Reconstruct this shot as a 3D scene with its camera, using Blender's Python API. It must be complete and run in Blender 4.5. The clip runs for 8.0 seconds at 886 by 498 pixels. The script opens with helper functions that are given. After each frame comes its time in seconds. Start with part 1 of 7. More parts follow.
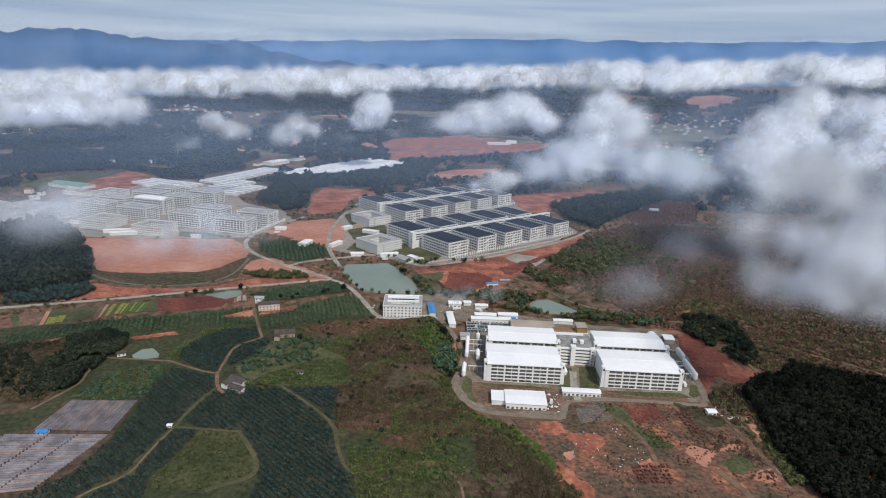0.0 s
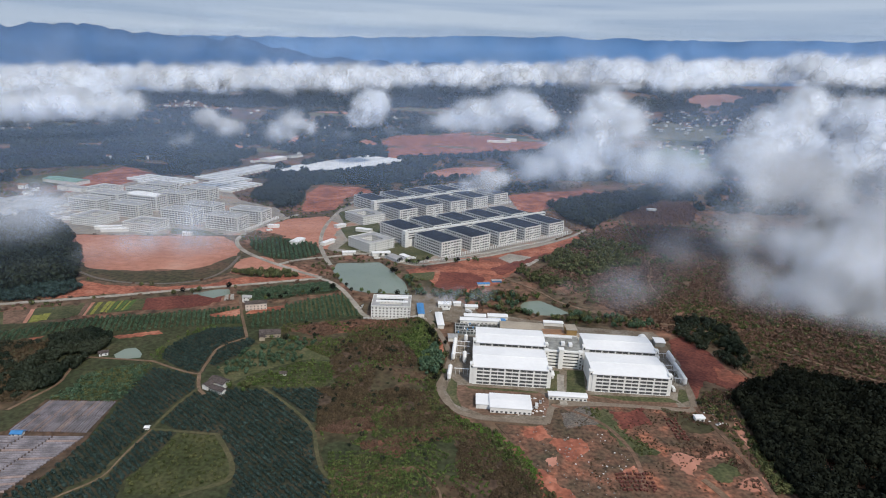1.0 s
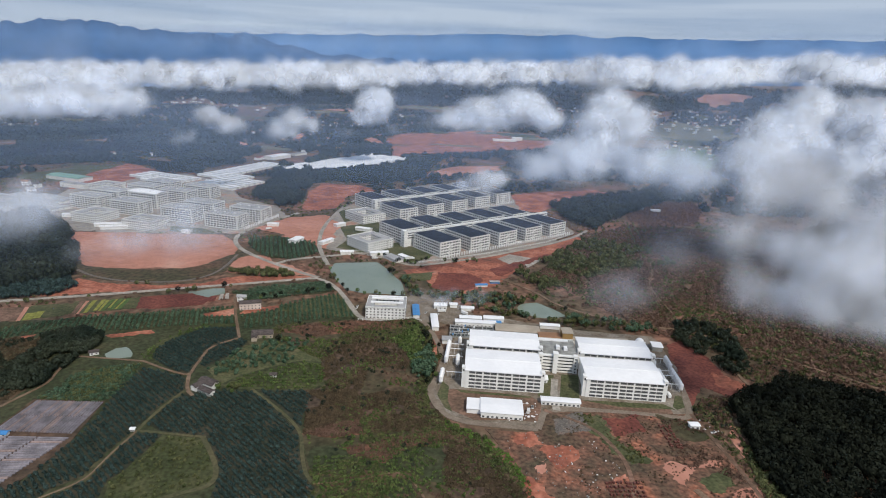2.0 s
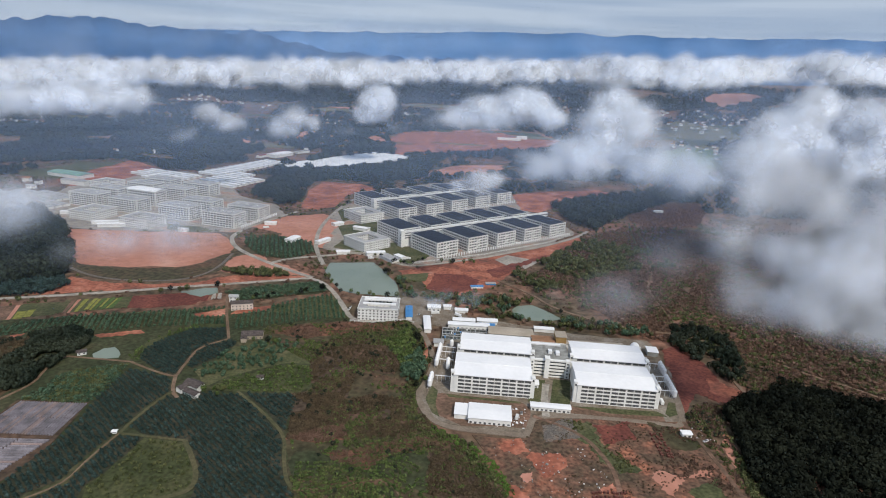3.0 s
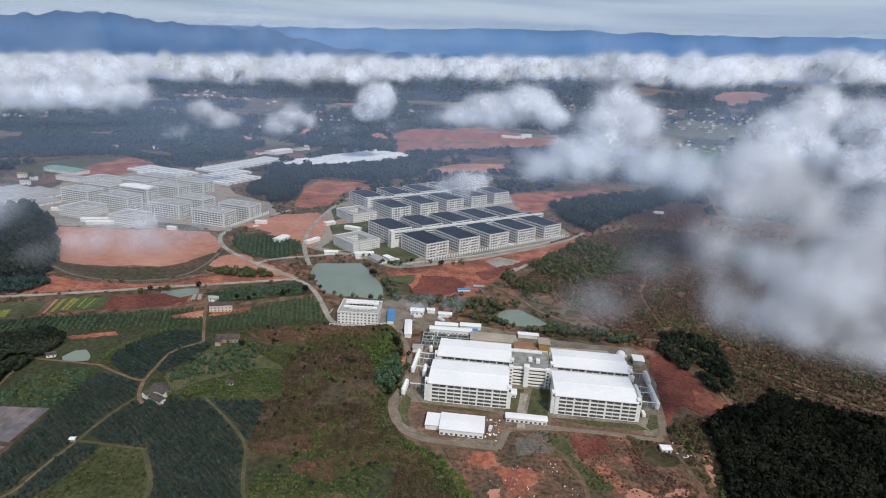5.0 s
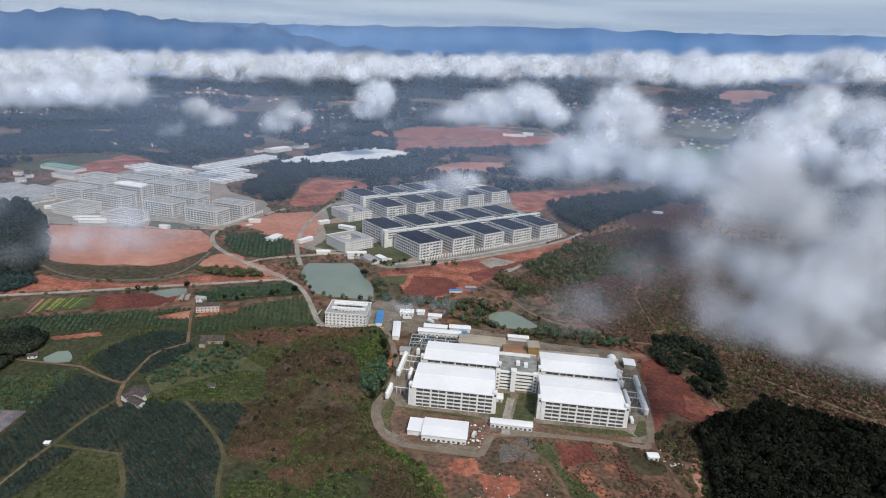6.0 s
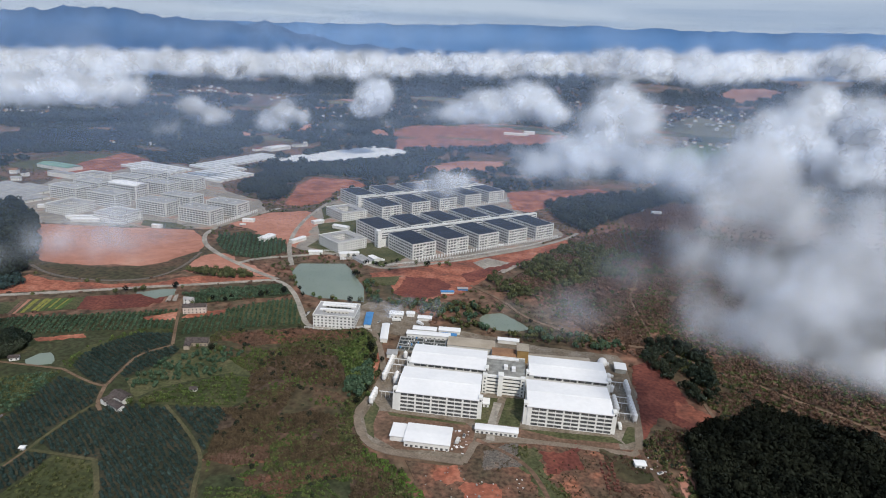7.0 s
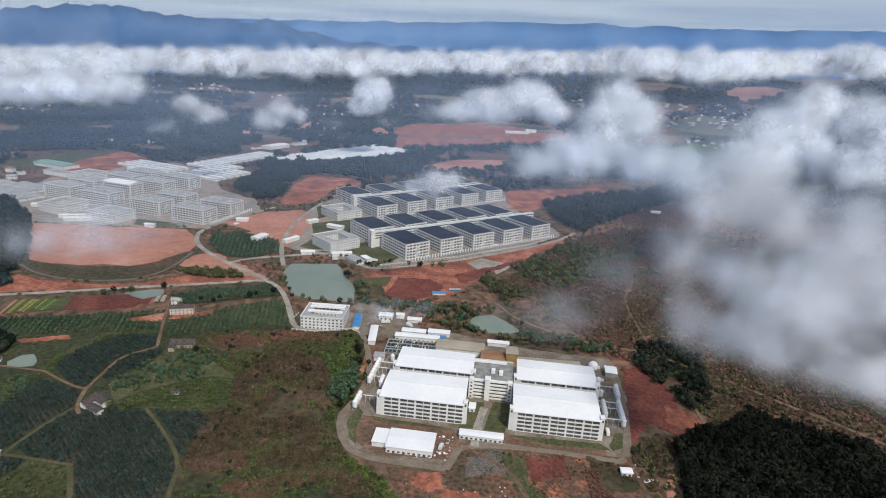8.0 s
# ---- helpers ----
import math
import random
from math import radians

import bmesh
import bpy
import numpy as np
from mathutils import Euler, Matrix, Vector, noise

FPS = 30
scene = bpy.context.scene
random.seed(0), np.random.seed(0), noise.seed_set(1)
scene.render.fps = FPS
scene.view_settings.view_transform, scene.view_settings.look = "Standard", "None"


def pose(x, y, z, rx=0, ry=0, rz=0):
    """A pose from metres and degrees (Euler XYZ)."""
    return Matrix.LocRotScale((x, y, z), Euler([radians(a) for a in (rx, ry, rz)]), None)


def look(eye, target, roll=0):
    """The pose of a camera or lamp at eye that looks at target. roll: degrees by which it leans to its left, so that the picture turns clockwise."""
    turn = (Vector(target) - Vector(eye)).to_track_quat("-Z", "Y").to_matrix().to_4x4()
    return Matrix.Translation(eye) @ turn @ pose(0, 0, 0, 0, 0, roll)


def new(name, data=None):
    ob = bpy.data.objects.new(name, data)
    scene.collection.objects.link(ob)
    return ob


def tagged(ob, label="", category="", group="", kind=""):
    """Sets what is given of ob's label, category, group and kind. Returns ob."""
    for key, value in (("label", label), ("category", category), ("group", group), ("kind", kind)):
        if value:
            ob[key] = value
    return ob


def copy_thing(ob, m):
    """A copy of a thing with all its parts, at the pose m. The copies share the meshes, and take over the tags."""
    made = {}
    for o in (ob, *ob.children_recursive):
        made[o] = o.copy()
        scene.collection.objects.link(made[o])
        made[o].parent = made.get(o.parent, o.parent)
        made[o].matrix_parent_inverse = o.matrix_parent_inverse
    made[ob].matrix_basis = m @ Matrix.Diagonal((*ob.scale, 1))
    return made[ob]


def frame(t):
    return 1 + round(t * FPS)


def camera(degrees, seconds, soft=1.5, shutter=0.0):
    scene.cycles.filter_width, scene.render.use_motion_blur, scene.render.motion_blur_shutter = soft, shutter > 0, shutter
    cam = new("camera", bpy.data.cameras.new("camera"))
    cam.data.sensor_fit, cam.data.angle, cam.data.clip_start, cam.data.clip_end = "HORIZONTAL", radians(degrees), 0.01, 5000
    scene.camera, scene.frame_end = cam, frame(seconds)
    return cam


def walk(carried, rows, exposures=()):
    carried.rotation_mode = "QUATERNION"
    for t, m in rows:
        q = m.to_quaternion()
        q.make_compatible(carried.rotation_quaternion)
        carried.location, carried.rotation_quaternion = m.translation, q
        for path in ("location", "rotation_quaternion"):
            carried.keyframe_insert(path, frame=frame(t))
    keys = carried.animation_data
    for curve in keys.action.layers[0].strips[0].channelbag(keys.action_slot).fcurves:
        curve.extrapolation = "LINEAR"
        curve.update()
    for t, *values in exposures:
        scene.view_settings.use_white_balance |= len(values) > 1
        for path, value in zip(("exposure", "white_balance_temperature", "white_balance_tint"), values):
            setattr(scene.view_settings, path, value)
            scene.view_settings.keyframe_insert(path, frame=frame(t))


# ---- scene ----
cam = camera(73.6, 8.0, soft=1.0)
METRES, EYE, TILT, LEAN, TURN = 132.5, 250.0, 0.0, 0.0, 2.1
ROWS = [
    (0.0, 0.0, 0.0, 0.0, 0.6, -16.17, -2.05),
    (0.5, 0.0491, 0.029, 0.0051, 0.92, -16.32, -2.22),
    (1.0, 0.1037, 0.0637, 0.0097, 0.93, -16.45, -2.39),
    (1.5, 0.1471, 0.0917, 0.0142, 1.3, -16.55, -2.5),
    (3.0, 0.302, 0.19, 0.035, 2.56, -16.91, -2.85),
    (3.5, 0.3475, 0.2196, 0.0396, 2.83, -16.97, -2.91),
    (4.0, 0.4063, 0.2593, 0.0456, 3.14, -17.08, -3.0),
    (4.5, 0.4516, 0.2902, 0.05, 3.36, -17.16, -3.04),
    (6.0, 0.6147, 0.4064, 0.0621, 4.11, -17.49, -3.18),
    (6.5, 0.6611, 0.4391, 0.0656, 4.28, -17.58, -3.19),
    (7.0, 0.72, 0.4822, 0.0703, 4.55, -17.68, -3.2),
    (7.5, 0.766, 0.5153, 0.0738, 4.7, -17.76, -3.19),
    (8.0, 0.8247, 0.5589, 0.0784, 5.0, -17.9, -3.19),
]
walk(cam, [(t, pose(0, 0, EYE, TILT, LEAN, TURN) @ pose(METRES * x, METRES * y, METRES * z, 90 + pitch, roll, yaw)) for t, x, y, z, yaw, pitch, roll in ROWS])

# ---- world and sun ----
SUN_EL, SUN_AZ = radians(48), radians(148)   # azimuth clockwise from +y
world = bpy.data.worlds.new("world")
scene.world = world
world.use_nodes = True
wn, wl = world.node_tree.nodes, world.node_tree.links
sky = wn.new("ShaderNodeTexSky")
sky.sky_type, sky.sun_disc, sky.sun_elevation, sky.sun_rotation = "NISHITA", False, SUN_EL, SUN_AZ
sky.air_density, sky.dust_density = 1.0, 1.5
wn["Background"].inputs["Strength"].default_value = 0.11
# high thin stratus drawn out along the horizon
tc, mp, ns, rp, mx = (wn.new("ShaderNode" + k) for k in ("TexCoord", "Mapping", "TexNoise", "ValToRGB", "MixRGB"))
mp.inputs["Scale"].default_value, mp.inputs["Rotation"].default_value = (1.0, 1.0, 22.0), (0, radians(-2.5), 0)
ns.inputs["Scale"].default_value, ns.inputs["Detail"].default_value = 1.6, 6.0
rp.color_ramp.elements[0].position, rp.color_ramp.elements[1].position = 0.40, 0.62
rp.color_ramp.elements[0].color, rp.color_ramp.elements[1].color = (0, 0, 0, 1), (1, 1, 1, 1)
mx.inputs[1].default_value, mx.inputs[2].default_value = (2.65, 3.5, 5.1, 1), (4.35, 5.1, 6.35, 1)   # shaded and sunlit stratus
veil = wn.new("ShaderNodeMixRGB")
veil.inputs[0].default_value = 0.84
for a, b in ((tc.outputs["Generated"], mp.inputs["Vector"]), (mp.outputs["Vector"], ns.inputs["Vector"]), (ns.outputs["Fac"], rp.inputs["Fac"]),
             (rp.outputs["Color"], mx.inputs[0]), (sky.outputs["Color"], veil.inputs[1]), (mx.outputs["Color"], veil.inputs[2]), (veil.outputs["Color"], wn["Background"].inputs["Color"])):
    wl.new(a, b)
sun = new("sun", bpy.data.lights.new("sun", "SUN"))
sun.data.energy, sun.data.angle, sun.data.color = 3.15, radians(4), (1.0, 0.93, 0.825)
sun.matrix_world = look((0, 0, 0), (-math.sin(SUN_AZ) * math.cos(SUN_EL), -math.cos(SUN_AZ) * math.cos(SUN_EL), -math.sin(SUN_EL)))
scene.cycles.transparent_max_bounces = 96


# ---- materials ----
def material(name, low, high, scale=0.2, rough=0.9, detail=6.0, fine=0.0, bump=0.0, metal=0.0, ramp=(0.35, 0.65), vary=0.0, stretch=(1, 1, 1), gloss=0.25):
    """Two-tone noise in world metres; fine: strength of a second, small-scale mottling; vary: random value by object."""
    m = bpy.data.materials.new(name)
    m.use_nodes = True
    n, l = m.node_tree.nodes, m.node_tree.links
    b = n["Principled BSDF"]
    b.inputs["Roughness"].default_value, b.inputs["Metallic"].default_value = rough, metal
    b.inputs["Specular IOR Level"].default_value = gloss
    geo, mapp, noi, rmp = n.new("ShaderNodeNewGeometry"), n.new("ShaderNodeMapping"), n.new("ShaderNodeTexNoise"), n.new("ShaderNodeValToRGB")
    mapp.inputs["Scale"].default_value = stretch
    noi.inputs["Scale"].default_value, noi.inputs["Detail"].default_value = scale, detail
    rmp.color_ramp.elements[0].position, rmp.color_ramp.elements[1].position = ramp
    rmp.color_ramp.elements[0].color, rmp.color_ramp.elements[1].color = (*low, 1), (*high, 1)
    l.new(geo.outputs["Position"], mapp.inputs["Vector"])
    l.new(mapp.outputs["Vector"], noi.inputs["Vector"])
    l.new(noi.outputs["Fac"], rmp.inputs["Fac"])
    col = rmp.outputs["Color"]
    if fine:
        n2, r2, mix = n.new("ShaderNodeTexNoise"), n.new("ShaderNodeMapRange"), n.new("ShaderNodeMixRGB")
        n2.inputs["Scale"].default_value, n2.inputs["Detail"].default_value = scale * 9, 4.0
        r2.inputs["From Min"].default_value, r2.inputs["From Max"].default_value = 0.3, 0.7
        r2.inputs["To Min"].default_value, r2.inputs["To Max"].default_value = 1 - fine, 1 + fine
        mix.blend_type, mix.inputs[0].default_value = "MULTIPLY", 1.0
        l.new(mapp.outputs["Vector"], n2.inputs["Vector"])
        l.new(n2.outputs["Fac"], r2.inputs["Value"])
        l.new(col, mix.inputs[1])
        l.new(r2.outputs["Result"], mix.inputs[2])
        col = mix.outputs["Color"]
    if vary:
        info, r3, mix3 = n.new("ShaderNodeNewGeometry"), n.new("ShaderNodeMapRange"), n.new("ShaderNodeMixRGB")
        r3.inputs["To Min"].default_value, r3.inputs["To Max"].default_value = 1 - vary, 1 + vary
        mix3.blend_type, mix3.inputs[0].default_value = "MULTIPLY", 1.0
        l.new(info.outputs["Random Per Island"], r3.inputs["Value"])
        l.new(col, mix3.inputs[1])
        l.new(r3.outputs["Result"], mix3.inputs[2])
        col = mix3.outputs["Color"]
    l.new(col, b.inputs["Base Color"])
    if bump:
        bp = n.new("ShaderNodeBump")
        bp.inputs["Strength"].default_value, bp.inputs["Distance"].default_value = bump, 0.5
        l.new(noi.outputs["Fac"], bp.inputs["Height"])
        l.new(bp.outputs["Normal"], b.inputs["Normal"])
    return m


def earth(name, stops, scale, rough=0.95, fine=0.3, detail=9.0):
    """Bare ground of several tones, blotched at two scales."""
    m = material(name, stops[0][1], stops[-1][1], scale, rough, detail, fine)
    ramp = next(n for n in m.node_tree.nodes if n.type == "VALTORGB").color_ramp
    ramp.elements[0].position, ramp.elements[1].position = stops[0][0], stops[-1][0]
    for p, c in stops[1:-1]:
        ramp.elements.new(p).color = (*c, 1)
    for n in m.node_tree.nodes:
        if n.type == "TEX_NOISE" and n.inputs["Detail"].default_value == detail:
            n.inputs["Roughness"].default_value = 0.62
    return m


SCRUB = earth("scrub", ((0.3, (0.056, 0.052, 0.030)), (0.46, (0.100, 0.072, 0.046)), (0.58, (0.165, 0.090, 0.060)), (0.74, (0.26, 0.115, 0.078))), 0.012, fine=0.6)
RED = earth("red_earth", ((0.28, (0.108, 0.062, 0.045)), (0.40, (0.186, 0.071, 0.049)), (0.50, (0.285, 0.098, 0.060)), (0.60, (0.37, 0.146, 0.094)), (0.72, (0.46, 0.25, 0.18))), 0.03, fine=0.35)
PLOT = earth("plot_earth", ((0.30, (0.050, 0.047, 0.029)), (0.46, (0.105, 0.066, 0.044)), (0.58, (0.165, 0.082, 0.054)), (0.66, (0.29, 0.115, 0.068)), (0.76, (0.42, 0.20, 0.125))), 0.036, fine=0.55)
YARD = earth("yard_ground", ((0.30, (0.115, 0.086, 0.058)), (0.46, (0.17, 0.138, 0.105)), (0.60, (0.225, 0.195, 0.16)), (0.72, (0.27, 0.24, 0.205))), 0.06, fine=0.3)
PINK = earth("pink_earth", ((0.30, (0.29, 0.128, 0.090)), (0.45, (0.385, 0.175, 0.122)), (0.60, (0.44, 0.214, 0.155)), (0.72, (0.475, 0.268, 0.203))), 0.012, fine=0.14)
DARKRED = earth("dark_red_earth", ((0.3, (0.098, 0.034, 0.028)), (0.5, (0.144, 0.046, 0.034)), (0.7, (0.218, 0.075, 0.052))), 0.04, fine=0.35)
BROWNSOIL = earth("brown_soil", ((0.30, (0.09, 0.062, 0.042)), (0.5, (0.15, 0.092, 0.064)), (0.70, (0.24, 0.14, 0.10))), 0.04, fine=0.35)
GRASS = earth("grass", ((0.32, (0.046, 0.053, 0.023)), (0.5, (0.072, 0.079, 0.035)), (0.70, (0.125, 0.108, 0.062))), 0.05, fine=0.4)
LIME = earth("young_grass", ((0.3, (0.030, 0.038, 0.015)), (0.5, (0.047, 0.055, 0.022)), (0.72, (0.078, 0.077, 0.035))), 0.04, fine=0.45)
ORCHARD = earth("orchard_floor", ((0.3, (0.024, 0.034, 0.015)), (0.5, (0.041, 0.047, 0.022)), (0.72, (0.074, 0.066, 0.035))), 0.03, fine=0.45)
# soil tone darkened to hold the shade between bush rows
ROW_SHADE_SOIL = earth("row_shaded_soil", ((0.3, (0.021, 0.026, 0.016)), (0.5, (0.036, 0.039, 0.025)), (0.72, (0.072, 0.058, 0.039))), 0.05, fine=0.4)
BRUSH = earth("dry_brush", ((0.3, (0.040, 0.042, 0.020)), (0.48, (0.062, 0.052, 0.028)), (0.6, (0.088, 0.058, 0.036)), (0.74, (0.125, 0.070, 0.046))), 0.02, fine=0.5)
FARFIELD = earth("pale_stubble", ((0.3, (0.09, 0.095, 0.055)), (0.5, (0.14, 0.135, 0.085)), (0.7, (0.20, 0.18, 0.125))), 0.03, fine=0.3)
DRYSOIL = earth("dry_brush_soil", ((0.3, (0.046, 0.036, 0.024)), (0.5, (0.078, 0.052, 0.036)), (0.72, (0.115, 0.066, 0.045))), 0.03, fine=0.5)
RUSSET = earth("russet_weeds", ((0.3, (0.075, 0.047, 0.030)), (0.5, (0.125, 0.062, 0.040)), (0.72, (0.185, 0.080, 0.050))), 0.03, fine=0.5)
YELLOWCROP = earth("yellow_crop", ((0.3, (0.12, 0.13, 0.03)), (0.5, (0.20, 0.20, 0.045)), (0.7, (0.29, 0.27, 0.07))), 0.3, fine=0.3)
GREENCROP = earth("green_crop", ((0.3, (0.04, 0.075, 0.02)), (0.5, (0.065, 0.11, 0.03)), (0.7, (0.10, 0.15, 0.05))), 0.3, fine=0.3)
CONCRETE = material("concrete", (0.25, 0.228, 0.195), (0.36, 0.33, 0.285), 0.04, fine=0.28)
YARDGREY = earth("worn_concrete", ((0.30, (0.165, 0.155, 0.136)), (0.46, (0.262, 0.238, 0.208)), (0.56, (0.300, 0.262, 0.224)), (0.64, (0.345, 0.205, 0.152)), (0.74, (0.37, 0.178, 0.126))), 0.02, fine=0.2)
WORNROAD = material("worn_road", (0.165, 0.130, 0.098), (0.220, 0.178, 0.138), 0.1, fine=0.22)
GRAVEL = earth("dark_gravel", ((0.3, (0.085, 0.078, 0.070)), (0.5, (0.13, 0.115, 0.10)), (0.7, (0.19, 0.135, 0.105))), 0.12, fine=0.5)
DIRT = material("dirt_track", (0.125, 0.082, 0.053), (0.20, 0.135, 0.092), 0.08, fine=0.25)
ORCHTRACK = material("grassy_track", (0.066, 0.066, 0.033), (0.101, 0.090, 0.047), 0.05, fine=0.3)
WATER = material("pond_water", (0.178, 0.218, 0.178), (0.207, 0.247, 0.201), 0.02, rough=0.14)
WHITE = material("white_render", (0.66, 0.66, 0.64), (0.76, 0.76, 0.74), 0.15, rough=0.8, fine=0.05)
ROOF = material("white_sheet_roof", (0.72, 0.725, 0.735), (0.79, 0.79, 0.79), 0.03, rough=0.7, fine=0.03)
GLASS = material("dark_louvre", (0.055, 0.058, 0.062), (0.12, 0.122, 0.125), 0.25, rough=0.35, fine=0.2)
SOLAR = material("solar_roof", (0.012, 0.017, 0.030), (0.022, 0.029, 0.048), 0.05, rough=0.6, fine=0.2)
GREYROOF = material("grey_roof", (0.30, 0.30, 0.30), (0.38, 0.38, 0.375), 0.06, rough=0.8, fine=0.12)


# ---- building blocks ----
def finish(name, me, mat, parent=None, label=""):
    ob = new(name, me)
    me.materials.append(mat)
    if parent is not None:
        ob.parent = parent
    return tagged(ob, label)


def part(name, bm, mat, parent=None, label=""):
    me = bpy.data.meshes.new(name)
    bm.to_mesh(me)
    bm.free()
    return finish(name, me, mat, parent, label)


def boxes(*spans):
    """A bmesh of boxes, each x0, x1, y0, y1, z0, z1."""
    bm = bmesh.new()
    for x0, x1, y0, y1, z0, z1 in spans:
        v = [bm.verts.new((x, y, z)) for z in (z0, z1) for x, y in ((x0, y0), (x1, y0), (x1, y1), (x0, y1))]
        for f in ((3, 2, 1, 0), (4, 5, 6, 7), (0, 1, 5, 4), (1, 2, 6, 5), (2, 3, 7, 6), (3, 0, 4, 7)):
            bm.faces.new([v[i] for i in f])
    return bm


def thing(name, x, y, yaw, label, category, group="", kind="", z=0.0):
    ob = new(name)
    ob.matrix_world = pose(x, y, z, 0, 0, yaw)
    return tagged(ob, label, category, group, kind)


def rough_outline(pts, step, wobble, seed, closed=True):
    """A plan outline resampled every step metres, its edge made uneven by wobble metres."""
    out, n = [], len(pts)
    for i in range(n if closed else n - 1):
        a, b = Vector((*pts[i], 0)), Vector((*pts[(i + 1) % n], 0))
        k = max(1, int((b - a).length / step))
        for j in range(k):
            p = a.lerp(b, j / k)
            q = noise.noise_vector(p * (0.3 / step) + Vector((seed, 0, 0))) + 0.6 * noise.noise_vector(p * (0.8 / step) + Vector((0, seed, 0)))
            out.append((p.x + q.x * wobble, p.y + q.y * wobble))
    if not closed:
        out.append(pts[-1])
    return out



CENTRE = (50, 40)


def rise(x, y):
    """Height of the land: level round the farms, climbing far off towards the mountains."""
    r, a = math.hypot(x - CENTRE[0], y - CENTRE[1]), math.degrees(math.atan2(x - CENTRE[0], y - CENTRE[1]))
    k, e = min(1.0, max(0.0, (r - 2400) / 2100)), min(1.0, max(0.0, (abs(a) - 55) / 25))
    return k * k * (3 - 2 * k) * max(0.0, 178 + 3.75 * min(max(a, -47), 45)) * (1 - e * e * (3 - 2 * e))


LEVEL, FARLEVEL = [0], [0]
WATERS = []     # ponds, free of plants
TAKEN = []      # outlines in which no wild scrub grows
BARE = []       # small fields kept free of orchard rows
TRACKS = []     # centre lines of roads, with half widths


def array_mesh(name, verts, faces, per):
    """A mesh from arrays; per: corners of each face."""
    me = bpy.data.meshes.new(name)
    me.vertices.add(len(verts))
    me.vertices.foreach_set("co", np.asarray(verts, np.float32).ravel())
    me.loops.add(len(faces) * per)
    me.loops.foreach_set("vertex_index", np.asarray(faces, np.int32).ravel())
    me.polygons.add(len(faces))
    me.polygons.foreach_set("loop_start", np.arange(0, len(faces) * per, per, dtype=np.int32))
    me.polygons.foreach_set("loop_total", np.full(len(faces), per, np.int32))
    me.update(calc_edges=True)
    return me


def sheet(name, pts, mat, label, category, step=6.0, wobble=4.5, taken=True, kind="structure"):
    """A patch of ground laid a little above the ones before it, with a turned-down edge."""
    far = max(math.hypot(x - CENTRE[0], y - CENTRE[1]) for x, y in pts) > 1700
    if far:
        FARLEVEL[0] += 1
        step, wobble = step * 2.5, wobble * 3
        h = 1.5 + 0.02 * FARLEVEL[0]
    else:
        LEVEL[0] += 1
        h = 0.05 + 0.0042 * LEVEL[0]
    edge = rough_outline(pts, step, wobble, LEVEL[0] + FARLEVEL[0])
    if mat is WATER:
        WATERS.append(np.array(pts, float))
    if taken:
        TAKEN.append(np.array(edge))
    bm = bmesh.new()
    f = bm.faces.new([bm.verts.new((x, y, 0)) for x, y in edge])
    f.normal_update()
    if f.normal.z < 0:
        f.normal_flip()
    bmesh.ops.triangulate(bm, faces=bm.faces[:])
    if far:
        xs, ys = [p[0] for p in edge], [p[1] for p in edge]
        for axis, lo, hi in ((0, min(xs), max(xs)), (1, min(ys), max(ys))):
            c = lo + 50
            while c < hi:
                co, no = [0, 0, 0], [0, 0, 0]
                co[axis], no[axis] = c, 1
                bmesh.ops.bisect_plane(bm, geom=bm.verts[:] + bm.edges[:] + bm.faces[:], plane_co=co, plane_no=no)
                c += 50
    rim = [e for e in bm.edges if e.is_boundary]
    low = bmesh.ops.extrude_edge_only(bm, edges=rim)["geom"]
    down = {v for v in low if isinstance(v, bmesh.types.BMVert)}
    for v in bm.verts:
        v.co.z = rise(v.co.x, v.co.y) + (h - 0.8 if v in down else h)
    return tagged(part(name, bm, mat), label, category, kind=kind)


def ribbon(name, pts, width, mat, label, category="road"):
    """A road or track along a smoothed centre line, with a slab's thickness."""
    LEVEL[0] += 1
    h = 0.08 + 0.0042 * LEVEL[0]
    line = [Vector((*p, 0)) for p in pts]
    for _ in range(3):
        soft = [line[0]]
        for a, b in zip(line, line[1:]):
            soft += [a.lerp(b, 0.25), a.lerp(b, 0.75)]
        line = soft + [line[-1]]
    TRACKS.append((np.array([p[:2] for p in line]), width / 2))
    bm, rows = bmesh.new(), []
    for i, p in enumerate(line):
        d = (line[min(i + 1, len(line) - 1)] - line[max(i - 1, 0)]).normalized()
        s = Vector((-d.y, d.x, 0)) * (width / 2) * (1 + 0.14 * noise.noise(p * 0.05))
        g = rise(p.x, p.y) + h
        rows.append([bm.verts.new((q.x, q.y, zz)) for q, zz in ((p + s, g - 0.6), (p + s, g), (p - s, g), (p - s, g - 0.6))])
    for a, b in zip(rows, rows[1:]):
        for k in range(3):
            bm.faces.new((a[k], a[k + 1], b[k + 1], b[k]))
    bmesh.ops.recalc_face_normals(bm, faces=bm.faces[:])
    return tagged(part(name, bm, mat), label, category, kind="structure")


